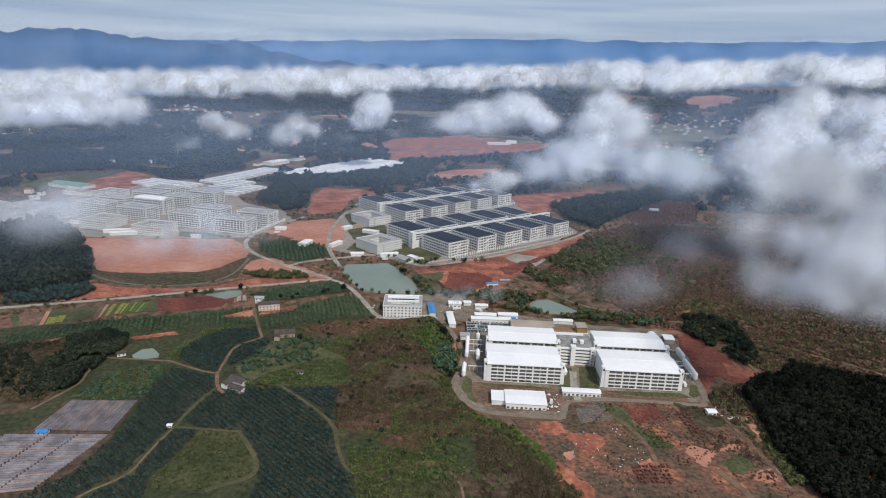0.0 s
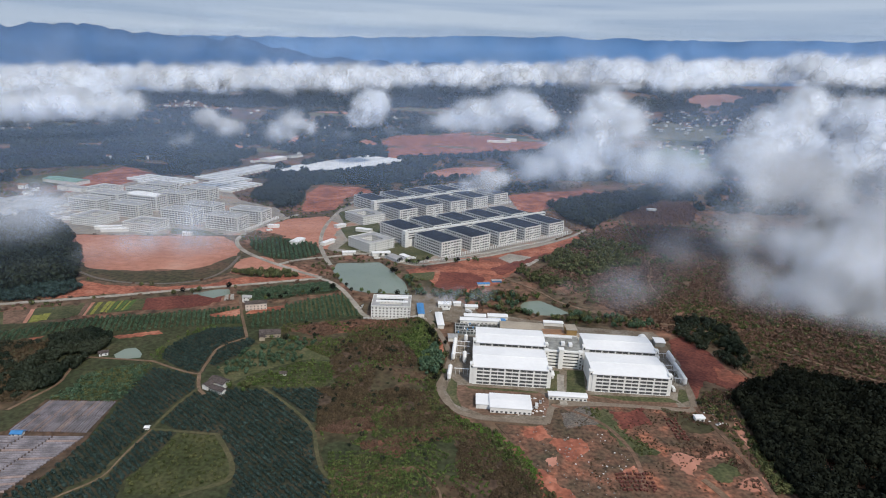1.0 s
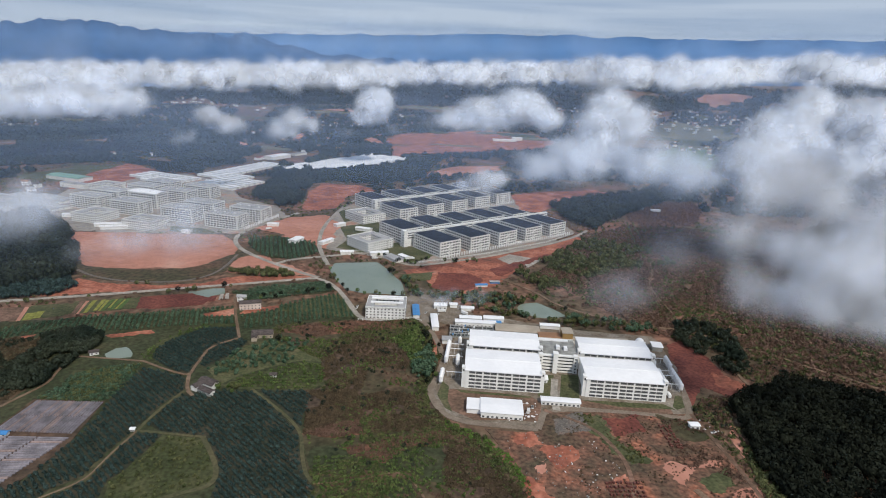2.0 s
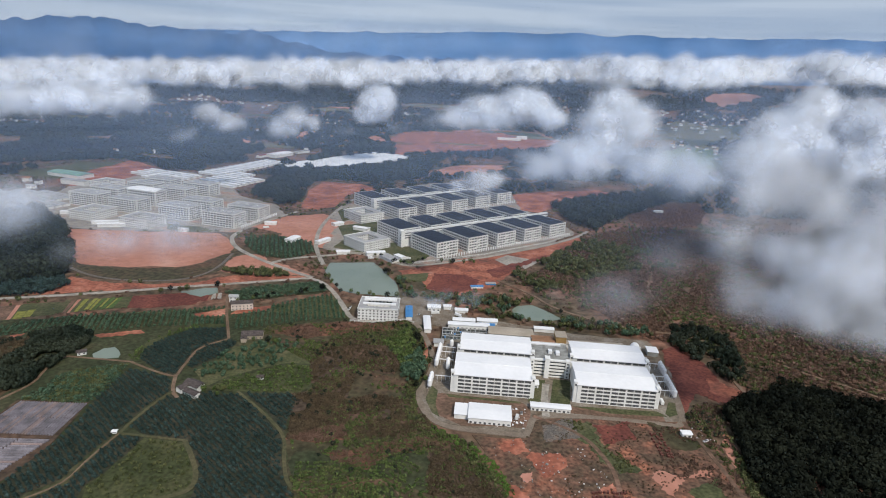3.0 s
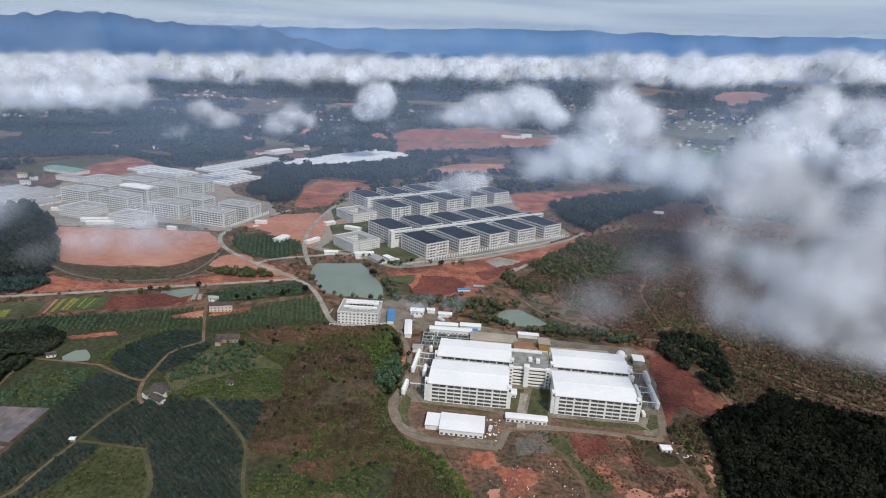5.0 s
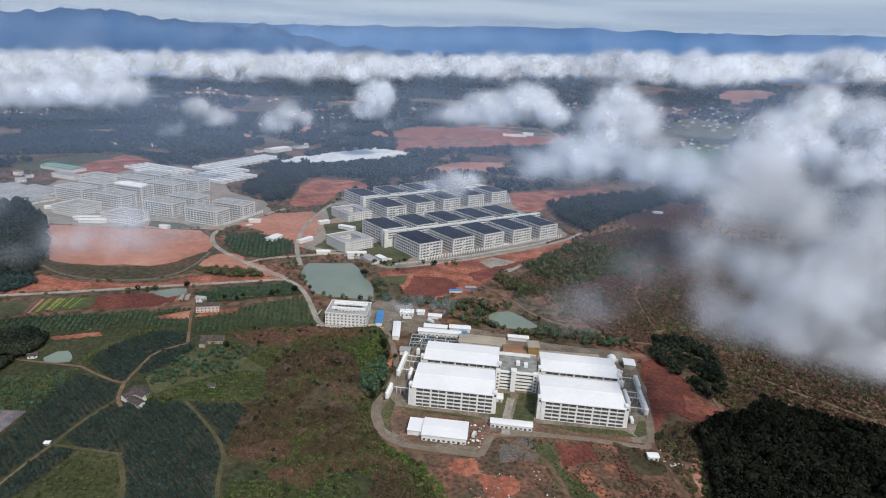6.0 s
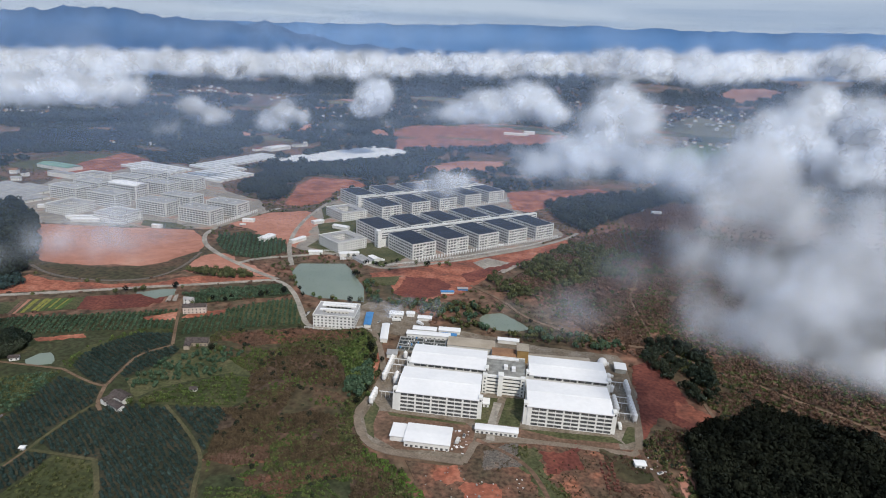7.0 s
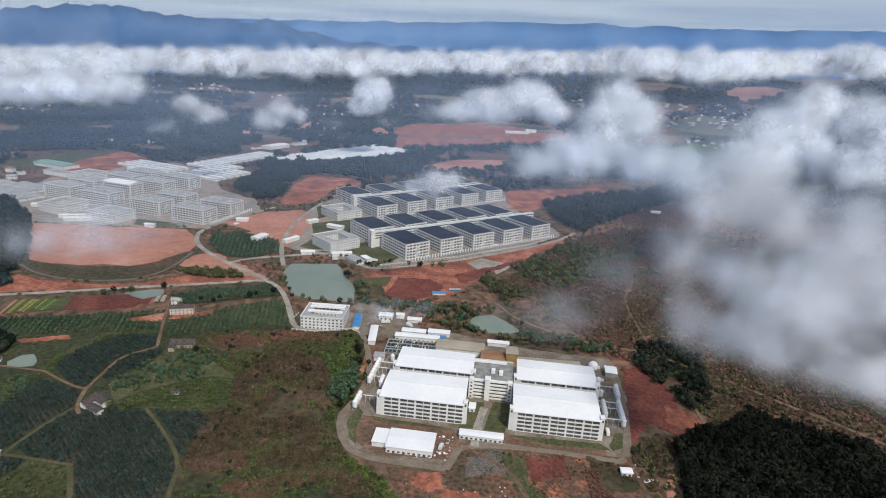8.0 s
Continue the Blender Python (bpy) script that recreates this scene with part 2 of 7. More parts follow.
def heap(name, pts, mat, label, category, ragged=5.0, pitch=1.1, lift=0.0):
    """A low ragged spread of earth or grass, its edge running out into the ground round it."""
    LEVEL[0] += 1
    h = 0.05 + 0.0042 * LEVEL[0] + lift
    poly = np.array(pts, float)
    TAKEN.append(poly)
    if name == "red_field":
        BARE.append(poly)
    lo, hi = poly.min(0) - 2 * ragged, poly.max(0) + 2 * ragged
    xs, ys = np.arange(lo[0], hi[0], pitch), np.arange(lo[1], hi[1], pitch)
    g = np.stack(np.meshgrid(xs, ys), 2).reshape(-1, 2)
    a, d = poly, np.roll(poly, -1, 0) - poly
    w = g[:, None] - a[None]
    t = np.clip((w * d).sum(2) / np.maximum((d * d).sum(1), 1e-6), 0, 1)
    s = np.hypot(*np.moveaxis(w - t[..., None] * d, 2, 0)).min(1) * np.where(inside(g, poly), 1, -1)
    q = 1 / (ragged * 4)
    s = s + ragged * np.array([1.3 * noise.fractal(Vector((x * q * 0.8, y * q * 0.8, LEVEL[0])), 0.75, 2.1, 5) for x, y in g])
    z = h + np.where(s > 0, np.minimum(0.1, 0.03 * s), 0.45 * s) + np.array([rise(x, y) for x, y in g])
    nx = len(xs)
    k = np.arange(len(g)).reshape(len(ys), nx)
    f = np.stack([k[:-1, :-1], k[:-1, 1:], k[1:, 1:], k[1:, :-1]], 2).reshape(-1, 4)
    f = f[(s[f] > -2.4).any(1)]
    idx = np.unique(f)
    remap = np.zeros(len(g), int)
    remap[idx] = np.arange(len(idx))
    me = array_mesh(name, np.column_stack([g, np.maximum(z, -0.6)])[idx], remap[f], 4)
    me.shade_smooth()
    return tagged(finish(name, me, mat), label, category, kind="structure")


def inside(p, poly):
    x, y = p[:, 0], p[:, 1]
    hit = np.zeros(len(p), bool)
    for (x0, y0), (x1, y1) in zip(poly, np.roll(poly, -1, 0)):
        if y0 != y1:
            hit ^= ((y0 > y) != (y1 > y)) & (x < (x1 - x0) * (y - y0) / (y1 - y0) + x0)
    return hit


# ---- ground ----
def ground():
    n = 160
    radii = [150.0]
    while radii[-1] < 4600:
        radii.append(radii[-1] * 1.07)
    radii[-1] = 4690.0
    verts = [(CENTRE[0], CENTRE[1], 0.0)]
    for r in radii:
        for k in range(n):
            a = math.tau * k / n
            x, y = CENTRE[0] + r * math.cos(a), CENTRE[1] + r * math.sin(a)
            verts.append((x, y, rise(x, y)))
    bm = bmesh.new()
    vs = [bm.verts.new(v) for v in verts]
    for k in range(n):
        bm.faces.new((vs[0], vs[1 + k], vs[1 + (k + 1) % n]))
    for j in range(len(radii) - 1):
        a, b = 1 + j * n, 1 + (j + 1) * n
        for k in range(n):
            bm.faces.new((vs[a + k], vs[b + k], vs[b + (k + 1) % n], vs[a + (k + 1) % n]))
    return tagged(part("ground", bm, SCRUB), "brown and green scrub land stretching to the mountains", "ground", kind="structure")


ground()

# ---- plants ----
def leafy(n, seed, flat=0.8, leaf=0.5):
    """A ragged crown of n small leaf clumps, about one metre in radius, standing on its lowest leaves."""
    rng = np.random.default_rng(seed)
    d = rng.normal(size=(n, 3))
    d /= np.linalg.norm(d, axis=1)[:, None]
    c = d * (0.45 + 0.5 * rng.random(n) ** 0.6)[:, None] * (1, 1, flat)
    c[:, 2] += flat * 0.85
    a = np.cross(d, rng.normal(size=(n, 3)))
    a /= np.linalg.norm(a, axis=1)[:, None]
    b = np.cross(d, a) + d * rng.uniform(-0.5, 0.5, (n, 1))
    s = leaf * (0.7 + 0.7 * rng.random((n, 1)))
    v = np.stack([c - a * s - b * s * 0.5, c + a * s - b * s * 0.6, c + b * s], 1).reshape(-1, 3)
    v[:, 2] = np.maximum(v[:, 2], 0.02)
    return v, np.arange(3 * n).reshape(-1, 3)


def with_trunk(crown, lift, r=0.09):
    """The crown on a tapered five-sided trunk with two limbs."""
    v, f = crown
    v = v + (0, 0, lift)
    tv, tf = [], []
    for (x0, y0, z0, r0), (x1, y1, z1, r1) in (((0, 0, -0.1, r), (0, 0, lift + 0.5, r * 0.5)), ((0, 0, lift * 0.7, r * 0.5), (0.45, 0.2, lift + 0.6, r * 0.2)), ((0, 0, lift * 0.8, r * 0.5), (-0.4, -0.3, lift + 0.7, r * 0.2))):
        o = len(tv)
        for k in range(5):
            a = math.tau * k / 5
            tv += [(x0 + r0 * math.cos(a), y0 + r0 * math.sin(a), z0), (x1 + r1 * math.cos(a), y1 + r1 * math.sin(a), z1)]
        for k in range(5):
            p, q = o + 2 * k, o + 2 * ((k + 1) % 5)
            tf += [(p, q, q + 1), (p, q + 1, p + 1)]
    return np.vstack([v, np.array(tv)]), np.vstack([f, np.array(tf) + len(v)])


BUSHES = [leafy(42, k, 0.85, 0.27) for k in range(5)]
SHRUBS = [leafy(18, 10 + k, 0.65, 0.42) for k in range(4)]
TREES = [with_trunk(leafy(84, 20 + k, 1.0, 0.23), 0.5) for k in range(5)]
CLUMPS = [leafy(26, 30 + k, 0.75, 0.40) for k in range(4)]


def off_tracks(p, gap):
    ok = np.ones(len(p), bool)
    for line, half in TRACKS:
        a, b = line[:-1], line[1:]
        d = b - a
        near = (p[:, 0] > line[:, 0].min() - 20) & (p[:, 0] < line[:, 0].max() + 20) & (p[:, 1] > line[:, 1].min() - 20) & (p[:, 1] < line[:, 1].max() + 20)
        q = np.nonzero(near & ok)[0]
        if len(q):
            w = p[q][:, None] - a[None]
            t = np.clip((w * d).sum(2) / np.maximum((d * d).sum(1), 1e-6), 0, 1)
            ok[q] = np.hypot(*(np.moveaxis(w - t[..., None] * d, 2, 0))).min(1) > half + gap
    return ok


def patchy(p, scale, seed):
    return np.array([noise.noise(Vector((x * scale + seed, y * scale, seed * 0.37))) for x, y in p])


def plant(name, p, kinds, size, mat, label, category, seed, vary=0.35, tall=1.0):
    """One object of many plants that nobody could count, standing at the places p."""
    for w in WATERS:
        p = p[~inside(p, w.mean(0) + (w - w.mean(0)) * 1.08 - (0, 4))]
    rng = np.random.default_rng(seed)
    V, F, o = [], [], 0
    which = rng.integers(len(kinds), size=len(p))
    for k, (v, f) in enumerate(kinds):
        q = p[which == k]
        if not len(q):
            continue
        a = rng.random(len(q)) * math.tau
        s = size * (1 - vary + 2 * vary * rng.random(len(q)))
        c, sn = np.cos(a), np.sin(a)
        x = (v[None, :, 0] * c[:, None] - v[None, :, 1] * sn[:, None]) * s[:, None] + q[:, 0, None]
        y = (v[None, :, 0] * sn[:, None] + v[None, :, 1] * c[:, None]) * s[:, None] + q[:, 1, None]
        g = np.array([rise(*w) for w in q])
        z = v[None, :, 2] * (s * tall * rng.uniform(0.85, 1.2, len(q)))[:, None] + g[:, None] + 0.35
        V.append(np.stack([x, y, z], 2).reshape(-1, 3))
        F.append((f[None] + (np.arange(len(q)) * len(v))[:, None, None] + o).reshape(-1, 3))
        o += len(q) * len(v)
    return tagged(finish(name, array_mesh(name, np.vstack(V), np.vstack(F), 3), mat), label, category, kind="stuff")


def orchard(name, pts, mat, label, pitch, size, yaw, seed, kinds=None, gaps=0.06, jitter=0.22, category="orchard", row=1.3):
    """Bushes planted in rows inside an outline; row: spacing of the rows against that of the bushes."""
    rng = np.random.default_rng(seed)
    poly = np.array(pts, float)
    c, r = poly.mean(0), np.hypot(*(poly - poly.mean(0)).T).max()
    u, w = np.meshgrid(np.arange(-r, r, pitch * 0.72), np.arange(-r, r, pitch * row))
    g = np.stack([u.ravel(), w.ravel()], 1) + rng.normal(scale=jitter, size=(u.size, 2))
    a = radians(yaw)
    p = g @ np.array([[math.cos(a), math.sin(a)], [-math.sin(a), math.cos(a)]]) + c
    p = p[inside(p, poly) & (rng.random(len(p)) > gaps)]
    p = p[off_tracks(p, 1.2)]
    for field in BARE:
        p = p[~inside(p, field)]
    return plant(name, p, kinds or BUSHES, size, mat, label, category, seed)


def thicket(name, pts, mat, label, count, size, seed, kinds=None, scale=0.02, cut=-0.2, category="wood", wild=False, tall=1.0, vary=0.35):
    """Plants thrown unevenly inside an outline; wild: they keep off fields and yards."""
    rng = np.random.default_rng(seed)
    poly = np.array(pts, float)
    p = rng.uniform(poly.min(0), poly.max(0), (count, 2))
    p = p[inside(p, poly)]
    p = p[off_tracks(p, 1.0)]
    if wild:
        for t in TAKEN:
            m = (p[:, 0] > t[:, 0].min()) & (p[:, 0] < t[:, 0].max()) & (p[:, 1] > t[:, 1].min()) & (p[:, 1] < t[:, 1].max())
            q = np.nonzero(m)[0]
            if len(q):
                keep = np.ones(len(p), bool)
                keep[q[inside(p[q], t)]] = False
                p = p[keep]
    p = p[patchy(p, scale, seed) > cut]
    return plant(name, p, kinds or TREES, size, mat, label, category, seed, vary, tall)


LEAF_BLUE = material("blue_green_leaves", (0.020, 0.038, 0.035), (0.050, 0.080, 0.073), 0.3, rough=0.6, vary=0.3, gloss=0.06)
LEAF_GREEN = material("green_leaves", (0.045, 0.080, 0.024), (0.125, 0.160, 0.055), 0.22, rough=0.7, vary=0.45, gloss=0.06)
# cloud shade over the near wood is mixed into this leaf colour
LEAF_SHADED = material("shaded_leaves", (0.007, 0.0095, 0.0075), (0.018, 0.0215, 0.0145), 0.03, rough=0.7, vary=0.45, gloss=0.04)
LEAF_FOREST = material("forest_leaves", (0.015, 0.023, 0.017), (0.038, 0.047, 0.032), 0.03, rough=0.7, vary=0.45, gloss=0.05)
LEAF_ROW = material("orchard_leaves", (0.036, 0.076, 0.048), (0.094, 0.142, 0.088), 0.25, rough=0.7, vary=0.45, gloss=0.06)
LEAF_DRY = material("dry_twigs", (0.098, 0.063, 0.047), (0.165, 0.103, 0.078), 0.15, rough=0.9, vary=0.2, gloss=0.06)
LEAF_TWIG = material("brown_twigs", (0.066, 0.051, 0.033), (0.112, 0.084, 0.054), 0.15, rough=0.9, vary=0.2, gloss=0.06)
LEAF_RUSSET = material("russet_twigs", (0.120, 0.076, 0.055), (0.195, 0.122, 0.090), 0.05, rough=0.9, vary=0.2, gloss=0.06)
LEAF_OLIVE = material("olive_leaves", (0.052, 0.066, 0.027), (0.125, 0.130, 0.058), 0.15, rough=0.8, vary=0.4, gloss=0.06)
LEAF_FAR = material("far_leaves", (0.012, 0.024, 0.021), (0.032, 0.043, 0.033), 0.008, rough=0.8, vary=0.3, gloss=0.06)

# ---- land cover: far ----
sheet("red_earth_field", [(-324, 2177), (-304, 2459), (12, 2693), (258, 2672), (333, 2452), (278, 2209), (11, 1955), (-234, 1772)], RED, "wide bare red earth field in the distance", "field")
sheet("green_field", [(-951, 1210), (-917, 1349), (-806, 1418), (-808, 1270), (-838, 1169), (-929, 1175)], GRASS, "green field below the hills", "field")
heap("red_earth_cutting", [(-827, 1154), (-839, 1297), (-838, 1423), (-751, 1378), (-708, 1312), (-720, 1176), (-768, 1107)], RED, "bare red earth cutting behind the grey blocks", "earth", 7, 3)
sheet("red_earth_cutting", [(-324, 1216), (-323, 1315), (-233, 1315), (-194, 1263), (-237, 1188), (-234, 1085), (-264, 1043), (-292, 1061)], RED, "bare red earth cutting between the farms", "earth")
heap("red_earth_cutting", [(98, 1305), (169, 1361), (305, 1430), (339, 1389), (207, 1245), (154, 1148), (112, 1153)], RED, "bare red earth with small sheds", "earth", 7, 3)
heap("terraced_slope", [(-95, 1569), (-43, 1669), (82, 1723), (94, 1601), (25, 1512), (-71, 1474)], PINK, "terraced pink earth slope", "earth", 6, 3)
sheet("red_hill", [(1170, 3474), (1309, 3682), (1486, 3660), (1526, 3525), (1407, 3359), (1253, 3321)], PINK, "far bare reddish hill", "hill")
sheet("green_field", [(906, 2956), (1232, 2945), (1098, 2703), (866, 2475), (809, 2675)], LIME, "far flat green fields", "field")
sheet("green_field", [(522, 1814), (661, 2241), (835, 2523), (941, 2459), (843, 2079), (658, 1729), (558, 1738)], GREENCROP, "flat green fields beside a village", "field")
sheet("green_field", [(717, 2796), (944, 3048), (1136, 2863), (1081, 2628), (891, 2654)], FARFIELD, "pale flat fields beside a village", "field")
sheet("red_earth_cutting", [(-743, 1854), (-760, 1960), (-712, 1872), (-706, 1814)], PINK, "small bare earth patch among woods", "earth")
sheet("red_earth_cutting", [(-632, 2035), (-659, 2280), (-596, 2151), (-589, 2025)], PINK, "small bare earth patch among woods", "earth")
sheet("red_earth_cutting", [(-394, 2119), (-389, 2276), (-321, 2160), (-304, 2065), (-357, 2036)], PINK, "small bare earth patch among woods", "earth")

far_rng = random.Random(17)
for n in range(64):
    ang, dist = radians(far_rng.uniform(-40, 38)), far_rng.uniform(1450, 3600)
    cx, cy = CENTRE[0] + dist * math.sin(ang), CENTRE[1] + dist * math.cos(ang)
    wide, deep = far_rng.uniform(40, 150) * dist / 2200, far_rng.uniform(16, 50) * dist / 2200
    hue = far_rng.choice((GRASS, GRASS, GRASS, LIME, LIME, FARFIELD, FARFIELD, BROWNSOIL, PINK))
    ring = [(cx + wide * math.cos(k) * far_rng.uniform(0.6, 1.2), cy + deep * math.sin(k) * far_rng.uniform(0.6, 1.2)) for k in (0.2, 1.1, 2.0, 2.9, 3.9, 5.0, 5.8)]
    sheet("clearing", ring, hue, "small far clearing among dark woods", "clearing")

VINE = [(327, 1226), (409, 1315), (496, 1339), (503, 1271), (430, 1107), (344, 1079), (310, 1114)]
sheet("terraced_field", VINE, RUSSET, "brown terraced field of low bushes", "field")

# ---- land cover: the grey farm's terrace and yard ----
sheet("farm_yard", [(-737, 979), (-763, 1085), (-804, 1226), (-648, 1337), (-516, 1255), (-433, 1120), (-347, 1072), (-299, 997), (-326, 919), (-335, 875), (-470, 846), (-582, 830), (-634, 874)], YARDGREY, "pale concrete yard round the grey-roofed blocks", "yard")
sheet("lawn", [(-452, 892), (-400, 890), (-369, 872), (-406, 858), (-441, 864)], GRASS, "mown green lawn beside the blocks", "lawn", wobble=1)
sheet("earth_bank", [(-474, 694), (-455, 685), (-400, 685), (-337, 701), (-316, 724), (-301, 773), (-303, 793), (-285, 742), (-284, 697), (-304, 667), (-343, 650), (-394, 644), (-436, 653)], BRUSH, "dry grass bank below the terrace", "bank")
sheet("earth_terrace", [(-585, 829), (-468, 843), (-357, 865), (-311, 814), (-303, 777), (-318, 728), (-339, 705), (-403, 689), (-456, 689), (-494, 722)], PINK, "levelled pink earth building terrace", "earth")
ribbon("drain", [(-459, 675), (-428, 657), (-389, 647), (-343, 650), (-310, 664), (-294, 688), (-291, 726), (-297, 773)], 4, GRAVEL, "curved grey concrete drain round the terrace", "drain")
heap("red_earth_strip", [(-447, 583), (-437, 602), (-438, 647), (-403, 637), (-338, 642), (-293, 658), (-259, 690), (-181, 707), (-165, 704), (-249, 666), (-357, 619)], RED, "bare red earth along the road", "earth", 3, 1.4)
heap("pink_earth_patch", [(-290, 757), (-267, 776), (-225, 747), (-176, 714), (-194, 704), (-235, 700), (-274, 699), (-288, 709)], PINK, "bare pink earth beside the winding road", "earth", 4, 1.6)
heap("red_earth_patch", [(-324, 912), (-296, 990), (-238, 1025), (-200, 968), (-190, 883), (-186, 819), (-211, 847), (-265, 878)], PINK, "bare pink earth with a white shed", "earth", 5, 2)

# ---- land cover: the dark-roofed farm ----
sheet("farm_yard", [(-212, 862), (-223, 942), (-224, 1088), (-203, 1183), (-152, 1285), (-88, 1376), (1, 1424), (93, 1334), (118, 1165), (186, 1043), (197, 1009), (139, 920), (70, 864), (-8, 805), (-58, 775), (-101, 799), (-151, 812), (-188, 824)], YARDGREY, "pale concrete yard round the dark-roofed blocks", "yard")
sheet("lawn", [(-107, 812), (-88, 862), (-50, 861), (-32, 824), (-55, 785), (-76, 790)], GRASS, "green lawn with low planting", "lawn", wobble=1)
sheet("lawn", [(-224, 1056), (-211, 1087), (-180, 1013), (-196, 980)], GRASS, "green lawn beside the courtyard block", "lawn", wobble=1)
sheet("lawn", [(-174, 833), (-168, 874), (-128, 851), (-91, 879), (-78, 853), (-107, 812), (-137, 818)], GRASS, "thin lawn round the courtyard block", "lawn", wobble=1)
sheet("lawn", [(-197, 950), (-142, 997), (-94, 894), (-142, 930), (-172, 888)], GRASS, "thin lawn round the courtyard block", "lawn", wobble=1)
sheet("red_earth_front", [(-63, 751), (-8, 807), (46, 836), (139, 917), (197, 988), (200, 952), (134, 854), (93, 798), (56, 716), (17, 684), (-17, 692), (-31, 720), (-53, 727)], RED, "bare red earth in front of the dark-roofed farm", "earth")
heap("dark_earth", [(-25, 693), (-16, 751), (21, 755), (43, 737), (31, 704), (12, 683)], DARKRED, "dark wet red earth patch", "earth", 3, 1.4, lift=0.12)
heap("dark_earth", [(44, 774), (85, 816), (135, 867), (117, 834), (85, 787), (63, 752)], DARKRED, "dark wet red earth strip", "earth", 3, 1.4, lift=0.12)
sheet("grass_verge", [(-66, 737), (-24, 751), (-29, 720), (-40, 718), (-56, 722)], GRASS, "green grass verge below the yard", "grass")
sheet("concrete_pad", [(60, 829), (78, 855), (124, 838), (102, 798), (81, 800)], CONCRETE, "pale concrete foundation pad on red earth", "slab", wobble=0.5)
sheet("pond", [(-159, 736), (-158, 764), (-104, 778), (-85, 750), (-61, 703), (-50, 662), (-98, 660), (-123, 667), (-145, 703)], WATER, "still grey-green pond", "pond", wobble=1.5)
sheet("pond", [(79, 648), (86, 660), (102, 667), (123, 647), (133, 633), (119, 623), (98, 622), (81, 636)], WATER, "still grey-green pond among trees", "pond", wobble=1.5)

# ---- land cover: fields by the road ----
sheet("vegetable_ground", [(-462, 543), (-408, 566), (-336, 603), (-324, 573), (-391, 542), (-430, 508)], GRASS, "olive ground between vegetable beds", "field", wobble=0.6)
sheet("vegetable_bed", [(-457, 550), (-432, 557), (-416, 523), (-430, 515)], BROWNSOIL, "brown dug vegetable bed", "field", wobble=0.25)
sheet("vegetable_bed", [(-433, 557), (-429, 558), (-413, 524), (-416, 522)], PINK, "pinkish bare vegetable bed", "field", wobble=0.25)
sheet("vegetable_bed", [(-420, 542), (-413, 546), (-405, 529), (-412, 525)], YELLOWCROP, "yellow-flowering vegetable bed", "field", wobble=0.25)
sheet("vegetable_bed", [(-413, 548), (-407, 551), (-400, 534), (-406, 531)], YELLOWCROP, "yellow-flowering vegetable bed", "field", wobble=0.25)
sheet("vegetable_bed", [(-429, 561), (-398, 574), (-393, 561), (-422, 546)], GRASS, "green grassy vegetable bed", "field", wobble=0.25)
sheet("vegetable_bed", [(-406, 552), (-389, 561), (-382, 543), (-398, 534)], GRASS, "green grassy vegetable bed", "field", wobble=0.25)
sheet("vegetable_bed", [(-395, 579), (-391, 581), (-378, 546), (-381, 544)], GRASS, "green grassy vegetable bed", "field", wobble=0.25)
sheet("vegetable_bed", [(-390, 581), (-386, 583), (-374, 548), (-377, 546)], BROWNSOIL, "brown dug vegetable bed", "field", wobble=0.25)
sheet("vegetable_bed", [(-385, 583), (-382, 584), (-371, 550), (-373, 549)], PINK, "pinkish bare vegetable bed", "field", wobble=0.25)
sheet("vegetable_bed", [(-381, 585), (-380, 585), (-369, 552), (-370, 551)], GRASS, "green grassy vegetable bed", "field", wobble=0.25)
sheet("vegetable_bed", [(-379, 585), (-375, 587), (-365, 554), (-368, 552)], YELLOWCROP, "yellow-flowering vegetable bed", "field", wobble=0.25)
sheet("vegetable_bed", [(-374, 588), (-372, 588), (-362, 556), (-364, 555)], GRASS, "green grassy vegetable bed", "field", wobble=0.25)
sheet("vegetable_bed", [(-371, 589), (-367, 590), (-359, 561), (-362, 559)], YELLOWCROP, "yellow-flowering vegetable bed", "field", wobble=0.25)
sheet("vegetable_bed", [(-366, 589), (-363, 590), (-355, 560), (-357, 559)], YELLOWCROP, "yellow-flowering vegetable bed", "field", wobble=0.25)
sheet("vegetable_bed", [(-362, 592), (-359, 593), (-352, 562), (-354, 561)], GREENCROP, "fresh green vegetable bed", "field", wobble=0.25)
sheet("vegetable_bed", [(-358, 593), (-356, 594), (-350, 570), (-352, 569)], YELLOWCROP, "yellow-flowering vegetable bed", "field", wobble=0.25)
sheet("vegetable_bed", [(-355, 595), (-351, 596), (-345, 567), (-348, 564)], GREENCROP, "fresh green vegetable bed", "field", wobble=0.25)
sheet("vegetable_bed", [(-349, 594), (-347, 594), (-342, 568), (-344, 567)], YELLOWCROP, "yellow-flowering vegetable bed", "field", wobble=0.25)
sheet("vegetable_bed", [(-348, 598), (-344, 599), (-338, 570), (-342, 568)], GREENCROP, "fresh green vegetable bed", "field", wobble=0.25)
sheet("vegetable_bed", [(-273, 615), (-268, 618), (-263, 602), (-269, 599)], PINK, "pinkish bare vegetable bed", "field", wobble=0.25)
sheet("vegetable_bed", [(-265, 620), (-259, 623), (-254, 606), (-260, 604)], DARKRED, "dark red dug bed", "field", wobble=0.25)
sheet("vegetable_bed", [(-257, 627), (-254, 629), (-248, 613), (-252, 610)], CONCRETE, "pale film-covered vegetable bed", "field", wobble=0.25)
sheet("vegetable_bed", [(-252, 630), (-249, 632), (-242, 615), (-246, 613)], CONCRETE, "pale film-covered vegetable bed", "field", wobble=0.25)
heap("red_field", [(-324, 573), (-336, 604), (-288, 624), (-259, 613), (-264, 594), (-305, 576)], DARKRED, "ploughed dark red field", "field", 1.2, 0.9)
